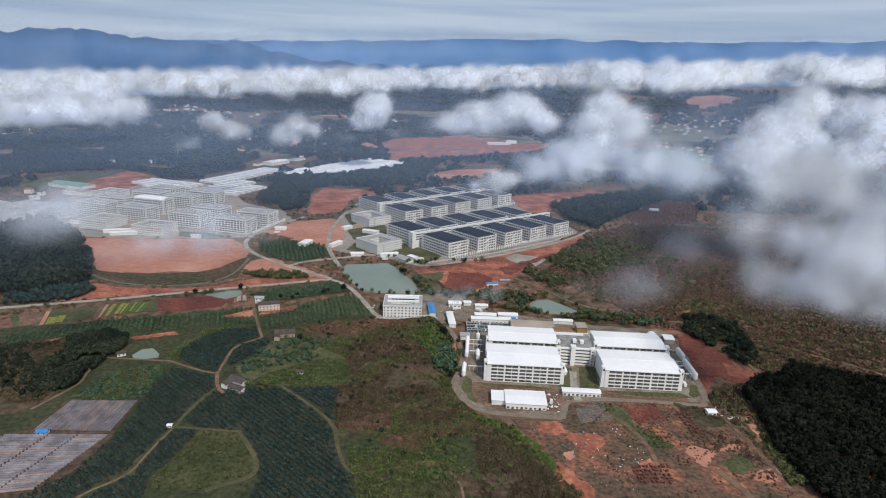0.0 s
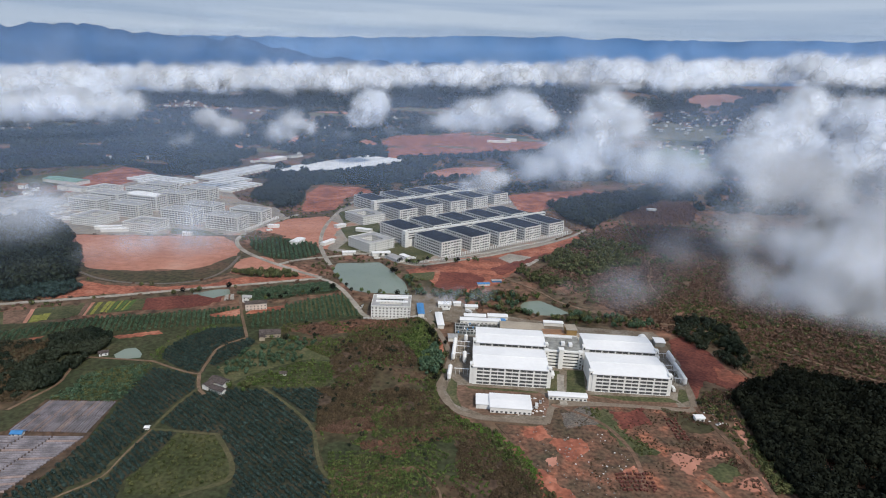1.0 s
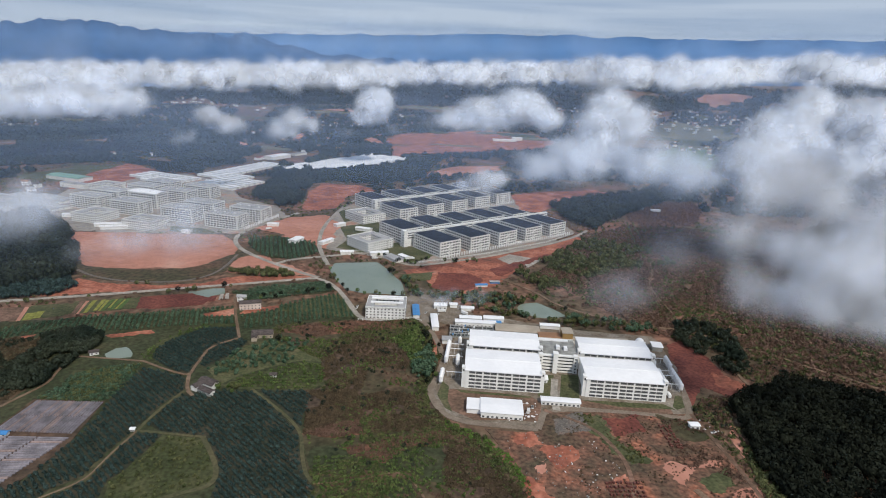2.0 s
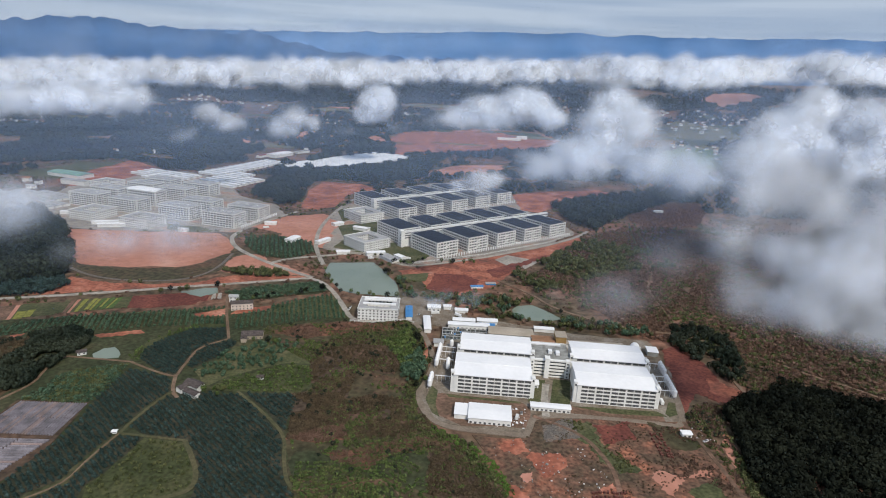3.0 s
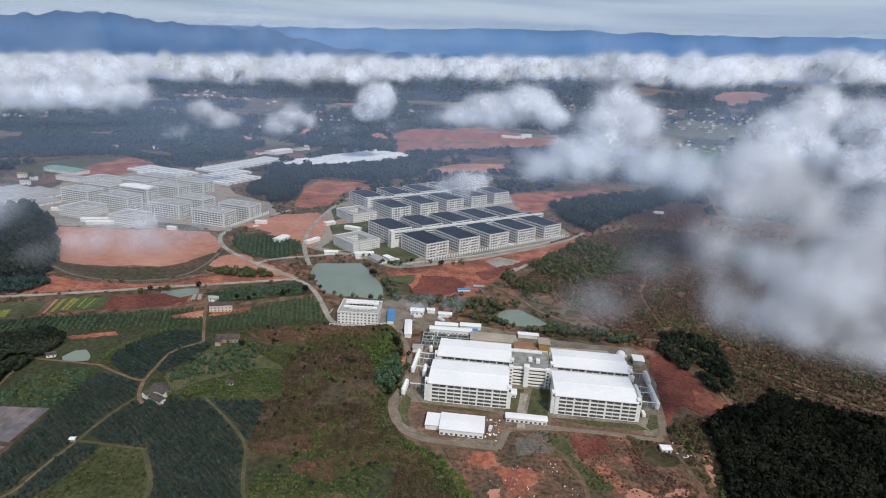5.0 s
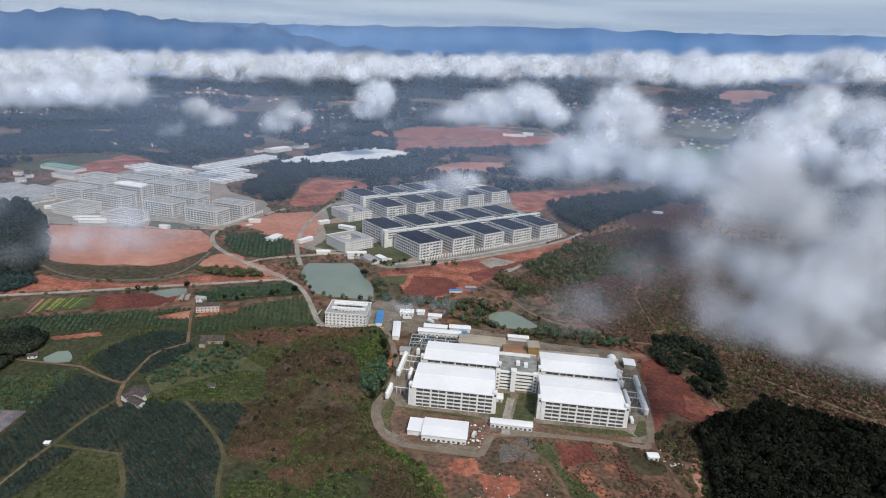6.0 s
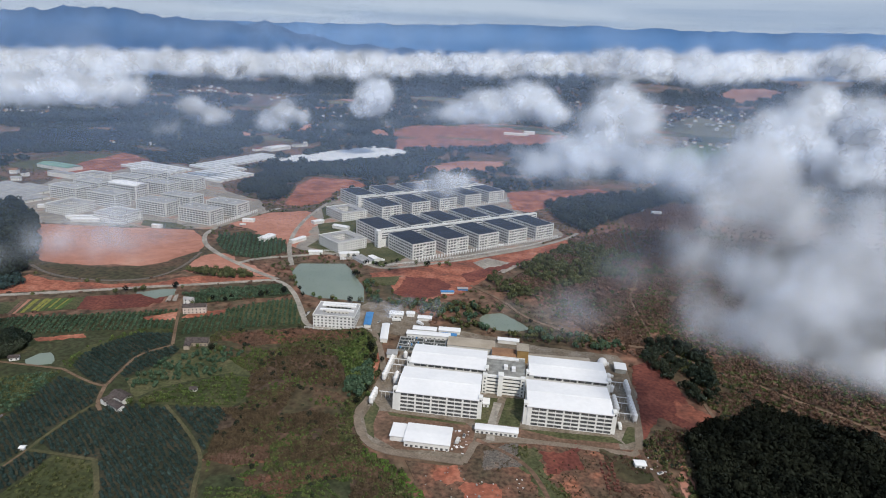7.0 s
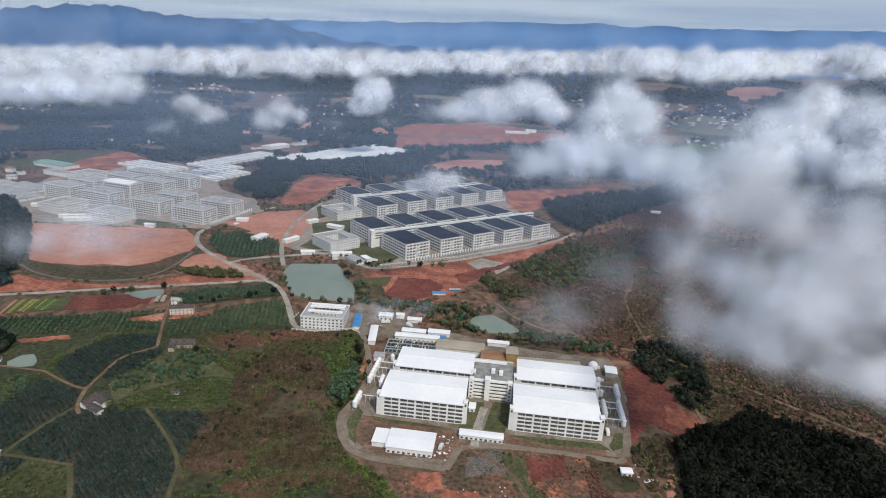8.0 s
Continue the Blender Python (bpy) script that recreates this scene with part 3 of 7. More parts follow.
sheet("shallow_pond", [(-295, 628), (-260, 647), (-251, 631), (-269, 613), (-291, 618)], WATER, "shallow grey pool beside the road", "pond")
sheet("orchard_ground", [(-430, 495), (-356, 544), (-228, 593), (-210, 553), (-296, 524), (-414, 478)], GRASS, "orchard ground between tree rows", "field")
sheet("orchard_ground", [(-218, 586), (-186, 604), (-135, 648), (-121, 651), (-92, 592), (-136, 574), (-195, 543)], GRASS, "orchard ground between tree rows", "field")
sheet("orchard_ground", [(-246, 632), (-228, 650), (-148, 692), (-130, 667), (-148, 651), (-224, 611)], ORCHARD, "orchard ground beside the road", "field")
sheet("orchard_ground", [(-311, 850), (-270, 867), (-211, 847), (-190, 807), (-216, 764), (-258, 773), (-292, 807)], ORCHARD, "orchard ground below the sheds", "field")
heap("red_field", [(-253, 569), (-226, 590), (-217, 571), (-244, 564)], RED, "small bare red field", "field", 1.2, 0.9)
heap("red_field", [(-216, 574), (-214, 590), (-183, 607), (-179, 594), (-199, 584)], RED, "small bare red field by a house", "field", 1.2, 0.9)
heap("red_field", [(-318, 507), (-280, 526), (-274, 519), (-308, 502)], RED, "strip of bare red earth between orchards", "field", 1.2, 0.9)
heap("red_field", [(-424, 444), (-413, 468), (-392, 491), (-377, 499), (-375, 489), (-392, 468), (-395, 445)], RED, "strip of bare red earth beside the wood", "field", 1.2, 0.9)

# ---- land cover: near orchards ----
sheet("farmland", [(-478, 498), (-356, 544), (-215, 592), (-93, 589), (-14, 591), (2, 517), (-7, 432), (24, 394), (64, 359), (78, 297), (-264, 247), (-473, 426)], ORCHARD, "green farmland between the orchards", "field")
BLUE_WEST = [(-247, 453), (-206, 443), (-198, 425), (-204, 402), (-205, 379), (-206, 367), (-209, 341), (-209, 317), (-220, 303), (-223, 294), (-223, 280), (-262, 280), (-241, 308), (-239, 334), (-238, 356), (-242, 385), (-245, 408), (-249, 435)]
BLUE_STRIP = [(-203, 362), (-195, 365), (-184, 364), (-185, 343), (-188, 325), (-192, 314), (-184, 280), (-222, 280), (-213, 301), (-203, 313), (-204, 334)]
BLUE_LARGE = [(-193, 422), (-143, 429), (-117, 407), (-91, 380), (-83, 356), (-75, 336), (-65, 323), (-52, 290), (-120, 285), (-125, 316), (-130, 332), (-142, 349), (-155, 365), (-186, 368), (-201, 375), (-201, 401)]
BLUE_CORNER = [(-140, 431), (-103, 436), (-96, 428), (-94, 400), (-91, 385), (-115, 409)]
BLUE_NORTH = [(-255, 486), (-249, 511), (-233, 537), (-204, 544), (-193, 523), (-205, 505), (-211, 495), (-207, 471), (-203, 451), (-212, 448), (-233, 459), (-249, 470)]
BLUE_LANE = [(-209, 491), (-203, 506), (-191, 520), (-182, 515), (-183, 497), (-189, 479), (-198, 462), (-204, 463)]
YOUNG = [(-183, 363), (-155, 363), (-143, 349), (-131, 332), (-128, 318), (-142, 310), (-152, 302), (-185, 298), (-191, 314), (-187, 326), (-184, 343)]
BRIGHT = [(-164, 430), (-171, 433), (-164, 449), (-145, 464), (-121, 483), (-100, 481), (-92, 457), (-97, 439)]
MEADOW = [(-179, 507), (-156, 528), (-115, 517), (-101, 486), (-122, 485), (-146, 467), (-165, 451), (-173, 436), (-195, 457), (-187, 474)]
ROUGH = [(-294, 438), (-252, 459), (-246, 426), (-245, 404), (-248, 396), (-299, 395), (-294, 410)]
FALLOW = [(-166, 557), (-90, 584), (-28, 599), (-9, 535), (-3, 490), (-7, 449), (13, 410), (39, 387), (61, 355), (92, 300), (-55, 290), (-75, 338), (-90, 382), (-96, 428), (-89, 457), (-99, 487), (-128, 505), (-170, 536)]
for patch in (BLUE_WEST, BLUE_STRIP, BLUE_LARGE, BLUE_CORNER, BLUE_NORTH, BLUE_LANE):
    sheet("orchard_ground", patch, ROW_SHADE_SOIL, "orchard soil with painted shade between the bush rows", "field", wobble=1.5)
sheet("orchard_ground", YOUNG, LIME, "yellow-green grass between young trees", "field", wobble=1.5)
sheet("orchard_ground", BRIGHT, LIME, "bright grassy ground of a young orchard", "field", wobble=2)
sheet("meadow", MEADOW, GRASS, "rough olive meadow with scattered trees", "field", wobble=2)
sheet("grass_edge", [(-251, 463), (-262, 474), (-261, 503), (-250, 526), (-236, 548), (-210, 552), (-205, 544), (-233, 537), (-249, 511), (-254, 486), (-246, 465)], LIME, "yellow-green grass edge round the orchard", "field", wobble=1.5)
sheet("grass_ground", ROUGH, ORCHARD, "rough grass between thin trees", "field")
sheet("dry_field", FALLOW, BRUSH, "fallow field grown over with dry brush", "field", wobble=3)
for patch in ([(-104, 486), (-106, 527), (-78, 550), (-48, 542), (-25, 509), (-27, 481), (-61, 487), (-58, 443), (-80, 435), (-95, 461)], [(-102, 436), (-62, 442), (-48, 402), (-68, 393), (-87, 377)], [(14, 388), (35, 377), (61, 343), (76, 327), (86, 305), (18, 300), (16, 349)], [(-61, 433), (-35, 446), (-6, 440), (14, 406), (-11, 393), (-39, 385), (-48, 402)]):
    heap("dry_patch", patch, DRYSOIL, "brown leafless brushwood ground", "field", 5, 1.5)
for patch in ([(-89, 378), (-70, 393), (-52, 400), (-45, 382), (-66, 376)], [(-59, 364), (-26, 379), (-2, 391), (16, 395), (15, 384), (-9, 373), (-26, 353), (-46, 358)], [(-161, 544), (-133, 565), (-56, 600), (-28, 597), (-51, 566), (-105, 544), (-124, 533)]):
    heap("dry_patch", patch, RUSSET, "reddish dry weeds on fallow ground", "field", 4, 1.4)
heap("green_patch", [(-81, 369), (-56, 367), (-46, 358), (-26, 353), (-9, 371), (13, 381), (15, 368), (15, 338), (6, 337), (-6, 347), (-29, 344), (-56, 332), (-70, 332)], ORCHARD, "green terraced hillock in the fallow field", "field", 3, 1.4)
heap("green_patch", [(-67, 325), (-37, 330), (-20, 338), (-7, 338), (1, 325), (6, 300), (-58, 290)], ORCHARD, "green weeds in the fallow field", "field", 3, 1.4)
heap("green_patch", [(-48, 542), (-27, 580), (-8, 523), (-5, 479), (-23, 487), (-28, 508)], ORCHARD, "green slope beside the road", "field", 3, 1.4)
heap("rough_ground", [(-440, 470), (-405, 485), (-368, 492), (-345, 470), (-320, 404), (-316, 380), (-345, 360), (-440, 420)], BRUSH, "brown rough ground beside a wood", "field", 5, 1.8)
sheet("pool", [(-294, 471), (-291, 483), (-283, 487), (-270, 475), (-268, 469), (-279, 465), (-289, 466)], WATER, "small muddy pool", "pond", wobble=1)

# ---- land cover: the white farm ----
heap("red_earth_slope", [(225, 574), (242, 585), (257, 550), (259, 514), (277, 497), (248, 478), (231, 495), (211, 458)], DARKRED, "darker red slope beside the road", "earth", 2, 1.1)
heap("red_earth_slope", [(248, 520), (259, 514), (278, 498), (257, 485), (245, 497)], RED, "bright bare red earth slope", "earth", 2, 1.1, lift=0.12)
sheet("lorry_yard", [(-53, 610), (-50, 650), (-40, 672), (-10, 663), (12, 646), (30, 621), (22, 595), (14, 585), (-4, 589), (-27, 588), (-41, 590)], YARD, "worn concrete lorry yard beside the office block", "yard", wobble=1)
sheet("farm_yard", [(6, 468), (5, 518), (14, 567), (17, 609), (65, 612), (139, 595), (215, 592), (220, 517), (207, 440), (165, 437), (123, 438), (89, 437), (83, 408), (39, 407), (13, 416), (0, 437), (-1, 458)], YARD, "concrete and trodden earth yard round the white barns", "yard", wobble=1)
sheet("earth_verge", [(13, 456), (23, 457), (80, 454), (87, 444), (85, 418), (34, 413), (16, 424), (9, 443)], BROWNSOIL, "trodden brown earth in front of the barn", "earth", wobble=1.5)
sheet("earth_verge", [(117, 444), (120, 454), (191, 455), (192, 442), (149, 442)], BROWNSOIL, "trodden brown earth below the barn", "earth", wobble=1)
sheet("lawn", [(19, 456), (80, 454), (80, 451), (22, 452)], GRASS, "thin grass strip along the barn", "lawn", wobble=0.6)
sheet("lawn", [(86, 455), (90, 493), (103, 493), (98, 457)], GRASS, "mown lawn between the barns", "lawn", wobble=0.5)
sheet("lawn", [(104, 456), (110, 496), (125, 496), (120, 456)], GRASS, "mown lawn between the barns", "lawn", wobble=0.5)
sheet("lawn", [(120, 454), (189, 457), (196, 450), (150, 448)], GRASS, "thin grass strip along the barn", "lawn", wobble=0.6)
sheet("lawn", [(203, 473), (208, 473), (205, 455), (197, 450), (195, 455)], GRASS, "grass corner inside the perimeter road", "lawn", wobble=0.6)
sheet("lawn", [(3, 446), (6, 468), (12, 460), (12, 439), (17, 422), (11, 426)], GRASS, "grass strip inside the perimeter road", "lawn", wobble=0.6)

# ---- land cover: the building plot ----
sheet("building_plot", [(46, 403), (84, 405), (90, 430), (201, 445), (220, 423), (234, 380), (238, 343), (223, 293), (78, 280), (60, 344)], PLOT, "trodden brown earth of a building plot", "earth", wobble=5)
heap("bare_earth", [(51, 397), (77, 404), (82, 389), (64, 380)], RED, "heaped bare orange-red earth", "earth")
heap("bare_earth", [(80, 382), (107, 392), (114, 375), (93, 363)], RED, "heaped bare orange-red earth", "earth")
heap("bare_earth", [(74, 364), (88, 369), (85, 356), (76, 353)], PINK, "pale orange spoil heap", "earth")
heap("bare_earth", [(63, 360), (75, 346), (89, 330), (90, 309), (76, 305), (68, 333)], RED, "bare orange-red earth edge", "earth")
heap("bare_earth", [(135, 429), (162, 439), (160, 417), (141, 408)], DARKRED, "dark red bare earth", "earth")
heap("bare_earth", [(164, 379), (185, 379), (211, 389), (204, 377), (183, 371), (174, 354), (167, 359)], PINK, "pale orange bare earth", "earth")
heap("bare_earth", [(199, 350), (226, 360), (225, 351), (201, 343), (190, 344)], PINK, "pale orange bare earth", "earth")
heap("bare_earth", [(144, 388), (158, 393), (160, 381), (147, 378)], RED, "orange bare earth", "earth")
heap("bare_earth", [(123, 356), (138, 367), (140, 355), (126, 347)], RED, "orange bare earth", "earth")
heap("bare_earth", [(235, 429), (233, 405), (229, 386), (222, 386), (224, 408)], PINK, "pale eroded earth edge", "earth")
heap("grass_patch", [(111, 431), (131, 435), (140, 407), (157, 379), (143, 371), (129, 394)], GRASS, "green weeds on the building plot", "grass")
heap("grass_patch", [(179, 440), (199, 437), (213, 418), (177, 403)], BRUSH, "dry weeds on the building plot", "grass")
heap("grass_patch", [(183, 362), (209, 378), (210, 358), (188, 347)], GRASS, "green weeds on the building plot", "grass")
heap("rubble_patch", [(92, 423), (118, 432), (122, 410), (97, 403)], GRAVEL, "dark gravel and rubble patch", "rubble")
sheet("spoil_pile", [(-8, 529), (-9, 556), (-6, 551), (-1, 501), (-5, 503)], RED, "cut red earth bank beside the road", "earth", wobble=1)

# ---- roads and tracks ----
ribbon("road", [(-493, 556), (-404, 592), (-354, 614), (-303, 639), (-247, 663), (-189, 690), (-165, 702), (-136, 675), (-110, 628), (-90, 586), (-68, 585), (-35, 599)], 5.6, CONCRETE, "pale concrete road winding between fields")
ribbon("road", [(-35, 599), (-22, 591), (-9, 560), (2, 523), (5, 502), (0, 467), (-4, 453), (3, 430), (15, 413), (34, 408), (59, 408), (82, 407)], 5.2, WORNROAD, "worn brownish road round the white farm")
ribbon("road", [(82, 407), (85, 417), (89, 436), (145, 441), (191, 439), (205, 438), (212, 475), (215, 526), (216, 580), (211, 591)], 5.0, WORNROAD, "grey perimeter road round the white barns")
ribbon("road", [(-165, 702), (-200, 721), (-234, 743), (-272, 770), (-308, 803), (-331, 844), (-333, 882), (-326, 919), (-309, 970), (-289, 1026)], 6.5, CONCRETE, "pale concrete road up to the grey-roofed farm")
ribbon("road", [(-234, 743), (-217, 769), (-177, 789), (-143, 811), (-117, 818), (-83, 788), (-55, 771), (-21, 789), (46, 836), (86, 871), (139, 917), (198, 985), (219, 1026)], 6, CONCRETE, "concrete road along the dark-roofed farm")
ribbon("road", [(-166, 753), (-186, 797), (-205, 848), (-223, 942), (-226, 1055), (-217, 1167), (-185, 1266)], 6, CONCRETE, "concrete road beside the courtyard blocks")
ribbon("dirt_track", [(-193, 523), (-221, 581), (-241, 629)], 2.8, DIRT, "brown dirt track between orchards")
ribbon("dirt_track", [(-254, 464), (-236, 456), (-218, 449), (-204, 446), (-207, 460), (-208, 473), (-211, 495), (-204, 508), (-192, 522)], 2.3, DIRT, "brown dirt track past a farmhouse")
ribbon("dirt_track", [(-206, 449), (-196, 424), (-187, 416)], 3.0, DIRT, "trodden brown earth before a farmhouse")
ribbon("dirt_track", [(-196, 424), (-201, 401), (-203, 378), (-203, 366), (-206, 334), (-205, 314), (-215, 301), (-222, 294), (-228, 280)], 2.4, ORCHTRACK, "narrow dirt track through the orchard")
ribbon("dirt_track", [(-203, 366), (-206, 334), (-205, 314), (-215, 301), (-222, 294), (-228, 280)], 1.2, DIRT, "worn wheel track through the orchard")
ribbon("grass_track", [(-203, 366), (-185, 366), (-164, 365), (-155, 365)], 2.4, ORCHTRACK, "grassy track between orchards")
ribbon("grass_track", [(-155, 365), (-142, 349), (-130, 332), (-127, 317), (-142, 309), (-152, 302)], 3.2, ORCHTRACK, "grassy track round the young trees")
ribbon("grass_track", [(-146, 432), (-118, 409), (-90, 382), (-82, 356), (-74, 336), (-66, 327)], 2.6, ORCHTRACK, "grassy track between orchards")
ribbon("dirt_track", [(-66, 327), (-52, 330), (-38, 334), (-24, 342), (-14, 345), (-4, 338), (3, 326), (6, 320), (8, 300)], 1.5, DIRT, "narrow red footpath round the hillock")
ribbon("dirt_track", [(-311, 464), (-286, 464), (-254, 464)], 2.1, DIRT, "brown dirt track past a pool")
ribbon("dirt_track", [(-318, 377), (-312, 398), (-306, 418), (-312, 436), (-316, 455), (-311, 464)], 2.3, DIRT, "brown dirt track beside a wood")
ribbon("grass_track", [(307, 1110), (294, 1026), (283, 930)], 3.0, LIME, "green wheel track across brown scrub")
ribbon("grass_track", [(318, 1114), (306, 1029), (301, 935)], 3.0, LIME, "green wheel track across brown scrub")
ribbon("dirt_track", [(303, 883), (280, 852), (274, 806), (255, 761), (253, 716), (256, 674), (257, 635), (256, 622)], 2.1, DIRT, "winding red footpath up the scrub slope")
ribbon("dirt_track", [(63, 742), (104, 702), (123, 666), (151, 645), (190, 623), (229, 616), (253, 616), (280, 598), (305, 576), (324, 570), (348, 546), (378, 526), (413, 493)], 3.7, DIRT, "long dirt track across the scrub")
ribbon("dirt_track", [(89, 434), (106, 426), (125, 413), (135, 392), (140, 373), (139, 350), (134, 329)], 3.2, BROWNSOIL, "brown track across the building plot")
ribbon("dirt_track", [(179, 352), (191, 328), (189, 303)], 4.9, DIRT, "pale track across the building plot")
ribbon("dirt_track", [(206, 445), (213, 406), (218, 372), (220, 336)], 3, BROWNSOIL, "narrow ditch track along the plot")
ribbon("dirt_track", [(275, 497), (273, 517), (275, 542)], 2.9, DIRT, "short dirt track up the slope")
ribbon("road", [(-260, 1822), (-158, 1985), (22, 2280), (234, 2305)], 6.6, DIRT, "earth road across the red field")
ribbon("road", [(99, 435), (99, 457), (103, 486)], 6, CONCRETE, "concrete path between the lawns")

# ---- buildings ----
BLUEROOF = material("blue_sheet_roof", (0.05, 0.19, 0.42), (0.07, 0.24, 0.50), 0.2, rough=0.5, fine=0.08)
BEIGE = material("beige_sheet_roof", (0.32, 0.275, 0.215), (0.40, 0.345, 0.275), 0.1, rough=0.7, fine=0.1)
RUST = material("rusty_sheet_roof", (0.25, 0.135, 0.075), (0.33, 0.185, 0.105), 0.1, rough=0.7, fine=0.15)
OCHRE = material("ochre_cladding", (0.34, 0.215, 0.085), (0.41, 0.27, 0.115), 0.2, rough=0.6, fine=0.1)
TILE = material("dark_roof_tile", (0.058, 0.048, 0.046), (0.105, 0.088, 0.083), 0.6, rough=0.85, fine=0.25, gloss=0.1)
PLASTIC = material("plastic_film", (0.13, 0.12, 0.135), (0.25, 0.232, 0.255), 0.12, rough=0.4, fine=0.2, stretch=(1, 1, 1))
DUSTY = material("dusty_film", (0.20, 0.155, 0.15), (0.30, 0.235, 0.22), 0.12, rough=0.5, fine=0.2)
BRICK = material("red_brick", (0.10, 0.042, 0.034), (0.16, 0.062, 0.048), 0.8, rough=0.9, fine=0.2)
PALEWALL = material("pale_grey_render", (0.60, 0.60, 0.58), (0.70, 0.70, 0.675), 0.12, rough=0.85, fine=0.07)
FILMROOF = material("greenhouse_film", (0.58, 0.60, 0.62), (0.78, 0.78, 0.78), 0.05, rough=0.4, fine=0.12)
TANKGREY = material("tank_concrete", (0.17, 0.17, 0.16), (0.30, 0.30, 0.28), 0.2, rough=0.9, fine=0.2)
DARKPOOL = material("tank_water", (0.025, 0.03, 0.03), (0.06, 0.065, 0.055), 0.2, rough=0.2)
STEEL = material("galvanised_pipe", (0.55, 0.55, 0.54), (0.68, 0.68, 0.67), 0.4, rough=0.45)


def keep_clear(x, y, yaw, x0, x1, y0, y1, gap=2.0):
    a = radians(yaw)
    TAKEN.append(np.array([(x + u * math.cos(a) - v * math.sin(a), y + u * math.sin(a) + v * math.cos(a)) for u, v in ((x0 - gap, y0 - gap), (x1 + gap, y0 - gap), (x1 + gap, y1 + gap), (x0 - gap, y1 + gap))]))


def box_mesh(name, *spans):
    bm = boxes(*spans)
    me = bpy.data.meshes.new(name)
    bm.to_mesh(me)
    bm.free()
    return me


def gable(x0, x1, y0, y1, z0, ridge, over=0.5, thick=0.35, along="x", base=0.0):
    """A sheet roof with two slopes, its ridge along x or y, closed below."""
    bm = bmesh.new()
    if along == "x":
        prof = [(y0 - over, z0), (y0 - over, z0 + thick), ((y0 + y1) / 2, z0 + thick + ridge), (y1 + over, z0 + thick), (y1 + over, z0), ((y0 + y1) / 2, z0 + ridge)]
        ends = [[bm.verts.new((x, p, z)) for p, z in prof] for x in (x0 - over, x1 + over)]
    else:
        prof = [(x0 - over, z0), (x0 - over, z0 + thick), ((x0 + x1) / 2, z0 + thick + ridge), (x1 + over, z0 + thick), (x1 + over, z0), ((x0 + x1) / 2, z0 + ridge)]
        ends = [[bm.verts.new((p, y, z)) for p, z in prof] for y in (y0 - over, y1 + over)]
    for k in range(6):
        bm.faces.new((ends[0][k], ends[0][(k + 1) % 6], ends[1][(k + 1) % 6], ends[1][k]))
    bm.faces.new(ends[0])
    bm.faces.new(ends[1][::-1])
    bmesh.ops.recalc_face_normals(bm, faces=bm.faces[:])
    return bm


# white barns: front and back walls of paired louvred windows between piers
WINDOW = {}


def window_mesh(w, h):
    if (w, h) not in WINDOW:
        spans = [(0, w, 0.0, 0.10, 0, h)] + [(0.05, w - 0.05, -0.10, 0.0, h * (k + 0.35) / 3, h * (k + 0.6) / 3) for k in range(3)]
        me = box_mesh("window", *spans)
        me.materials.append(GLASS)
        WINDOW[w, h] = me
    return WINDOW[w, h]


def barn(x0, x1, y0, y1):
    b = thing("barn", (x0 + x1) / 2, y0, 0, "white five-storey livestock barn with a wide pale sheet roof", "barn", "white barns")
    w, d, h, storey = (x1 - x0) / 2, y1 - y0, 16.6, 3.25
    keep_clear(b.location.x, b.location.y, 0, -w, w, 0, d)
    spans = [(-w, w, 0.45, d - 0.45, 0, h)]
    pane, gap, bay, left = 5.1, 0.5, 12.1, -w + 3.3
    edges = [left + k * bay + m * (pane + gap) for k in range(5) for m in (0, 1)]
    for face in (0, 1):
        fy = (0.0, 0.45) if face == 0 else (d - 0.45, d)
        for k in range(6):          # spandrels
            z0, z1 = (0, 0.9) if k == 0 else (k * storey - 0.3, k * storey + 0.9)
            spans.append((-w, w, *fy, z0, min(z1, h)))
        cuts = [-w] + [v for e in edges for v in (e, e + pane)] + [w]
        for k in range(5):
            for a, c in zip(cuts[::2], cuts[1::2]):
                spans.append((a, c, *fy, k * storey + 0.9, (k + 1) * storey - 0.3))
    part("wall", boxes(*spans), WHITE, b)
    part("roof", gable(-w, w, 0, d, h, 1.5, over=0.7, thick=0.5), ROOF, b)
    part("ridge_cap", boxes((-w - 0.7, w + 0.7, d / 2 - 0.6, d / 2 + 0.6, h + 1.85, h + 2.15)), ROOF, b)
    for sgn in (-1, 1):             # corner stair piers
        part("stair_pier", boxes((sgn * w - 1.4 + sgn * 1.4, sgn * w + 1.4 + sgn * 1.4, 0.6, 5.4, 0, h + 1.8), (sgn * w - 1.6 + sgn * 1.4, sgn * w + 1.6 + sgn * 1.4, 0.4, 5.6, h + 1.8, h + 2.2)), WHITE, b)
        hatch = part("hatch", boxes((sgn * w - 0.7 + sgn * 1.4, sgn * w + 0.7 + sgn * 1.4, 0.52, 0.62, h - 1.2, h + 0.6)), GLASS, b)
    me = window_mesh(pane, storey - 1.2)
    for k in range(5):
        for e in edges:
            for face in (0, 1):
                o = new("window", me)
                o.parent = b
                o.matrix_local = pose(e, 0.3, k * storey + 0.9) if face == 0 else pose(e + pane, d - 0.3, k * storey + 0.9, 0, 0, 180)
    return b


for x0, x1 in ((25, 88), (125, 188)):
    barn(x0, x1, 460, 499)
    barn(x0 + 2.5, x1 + 2.5, 507.5, 541)


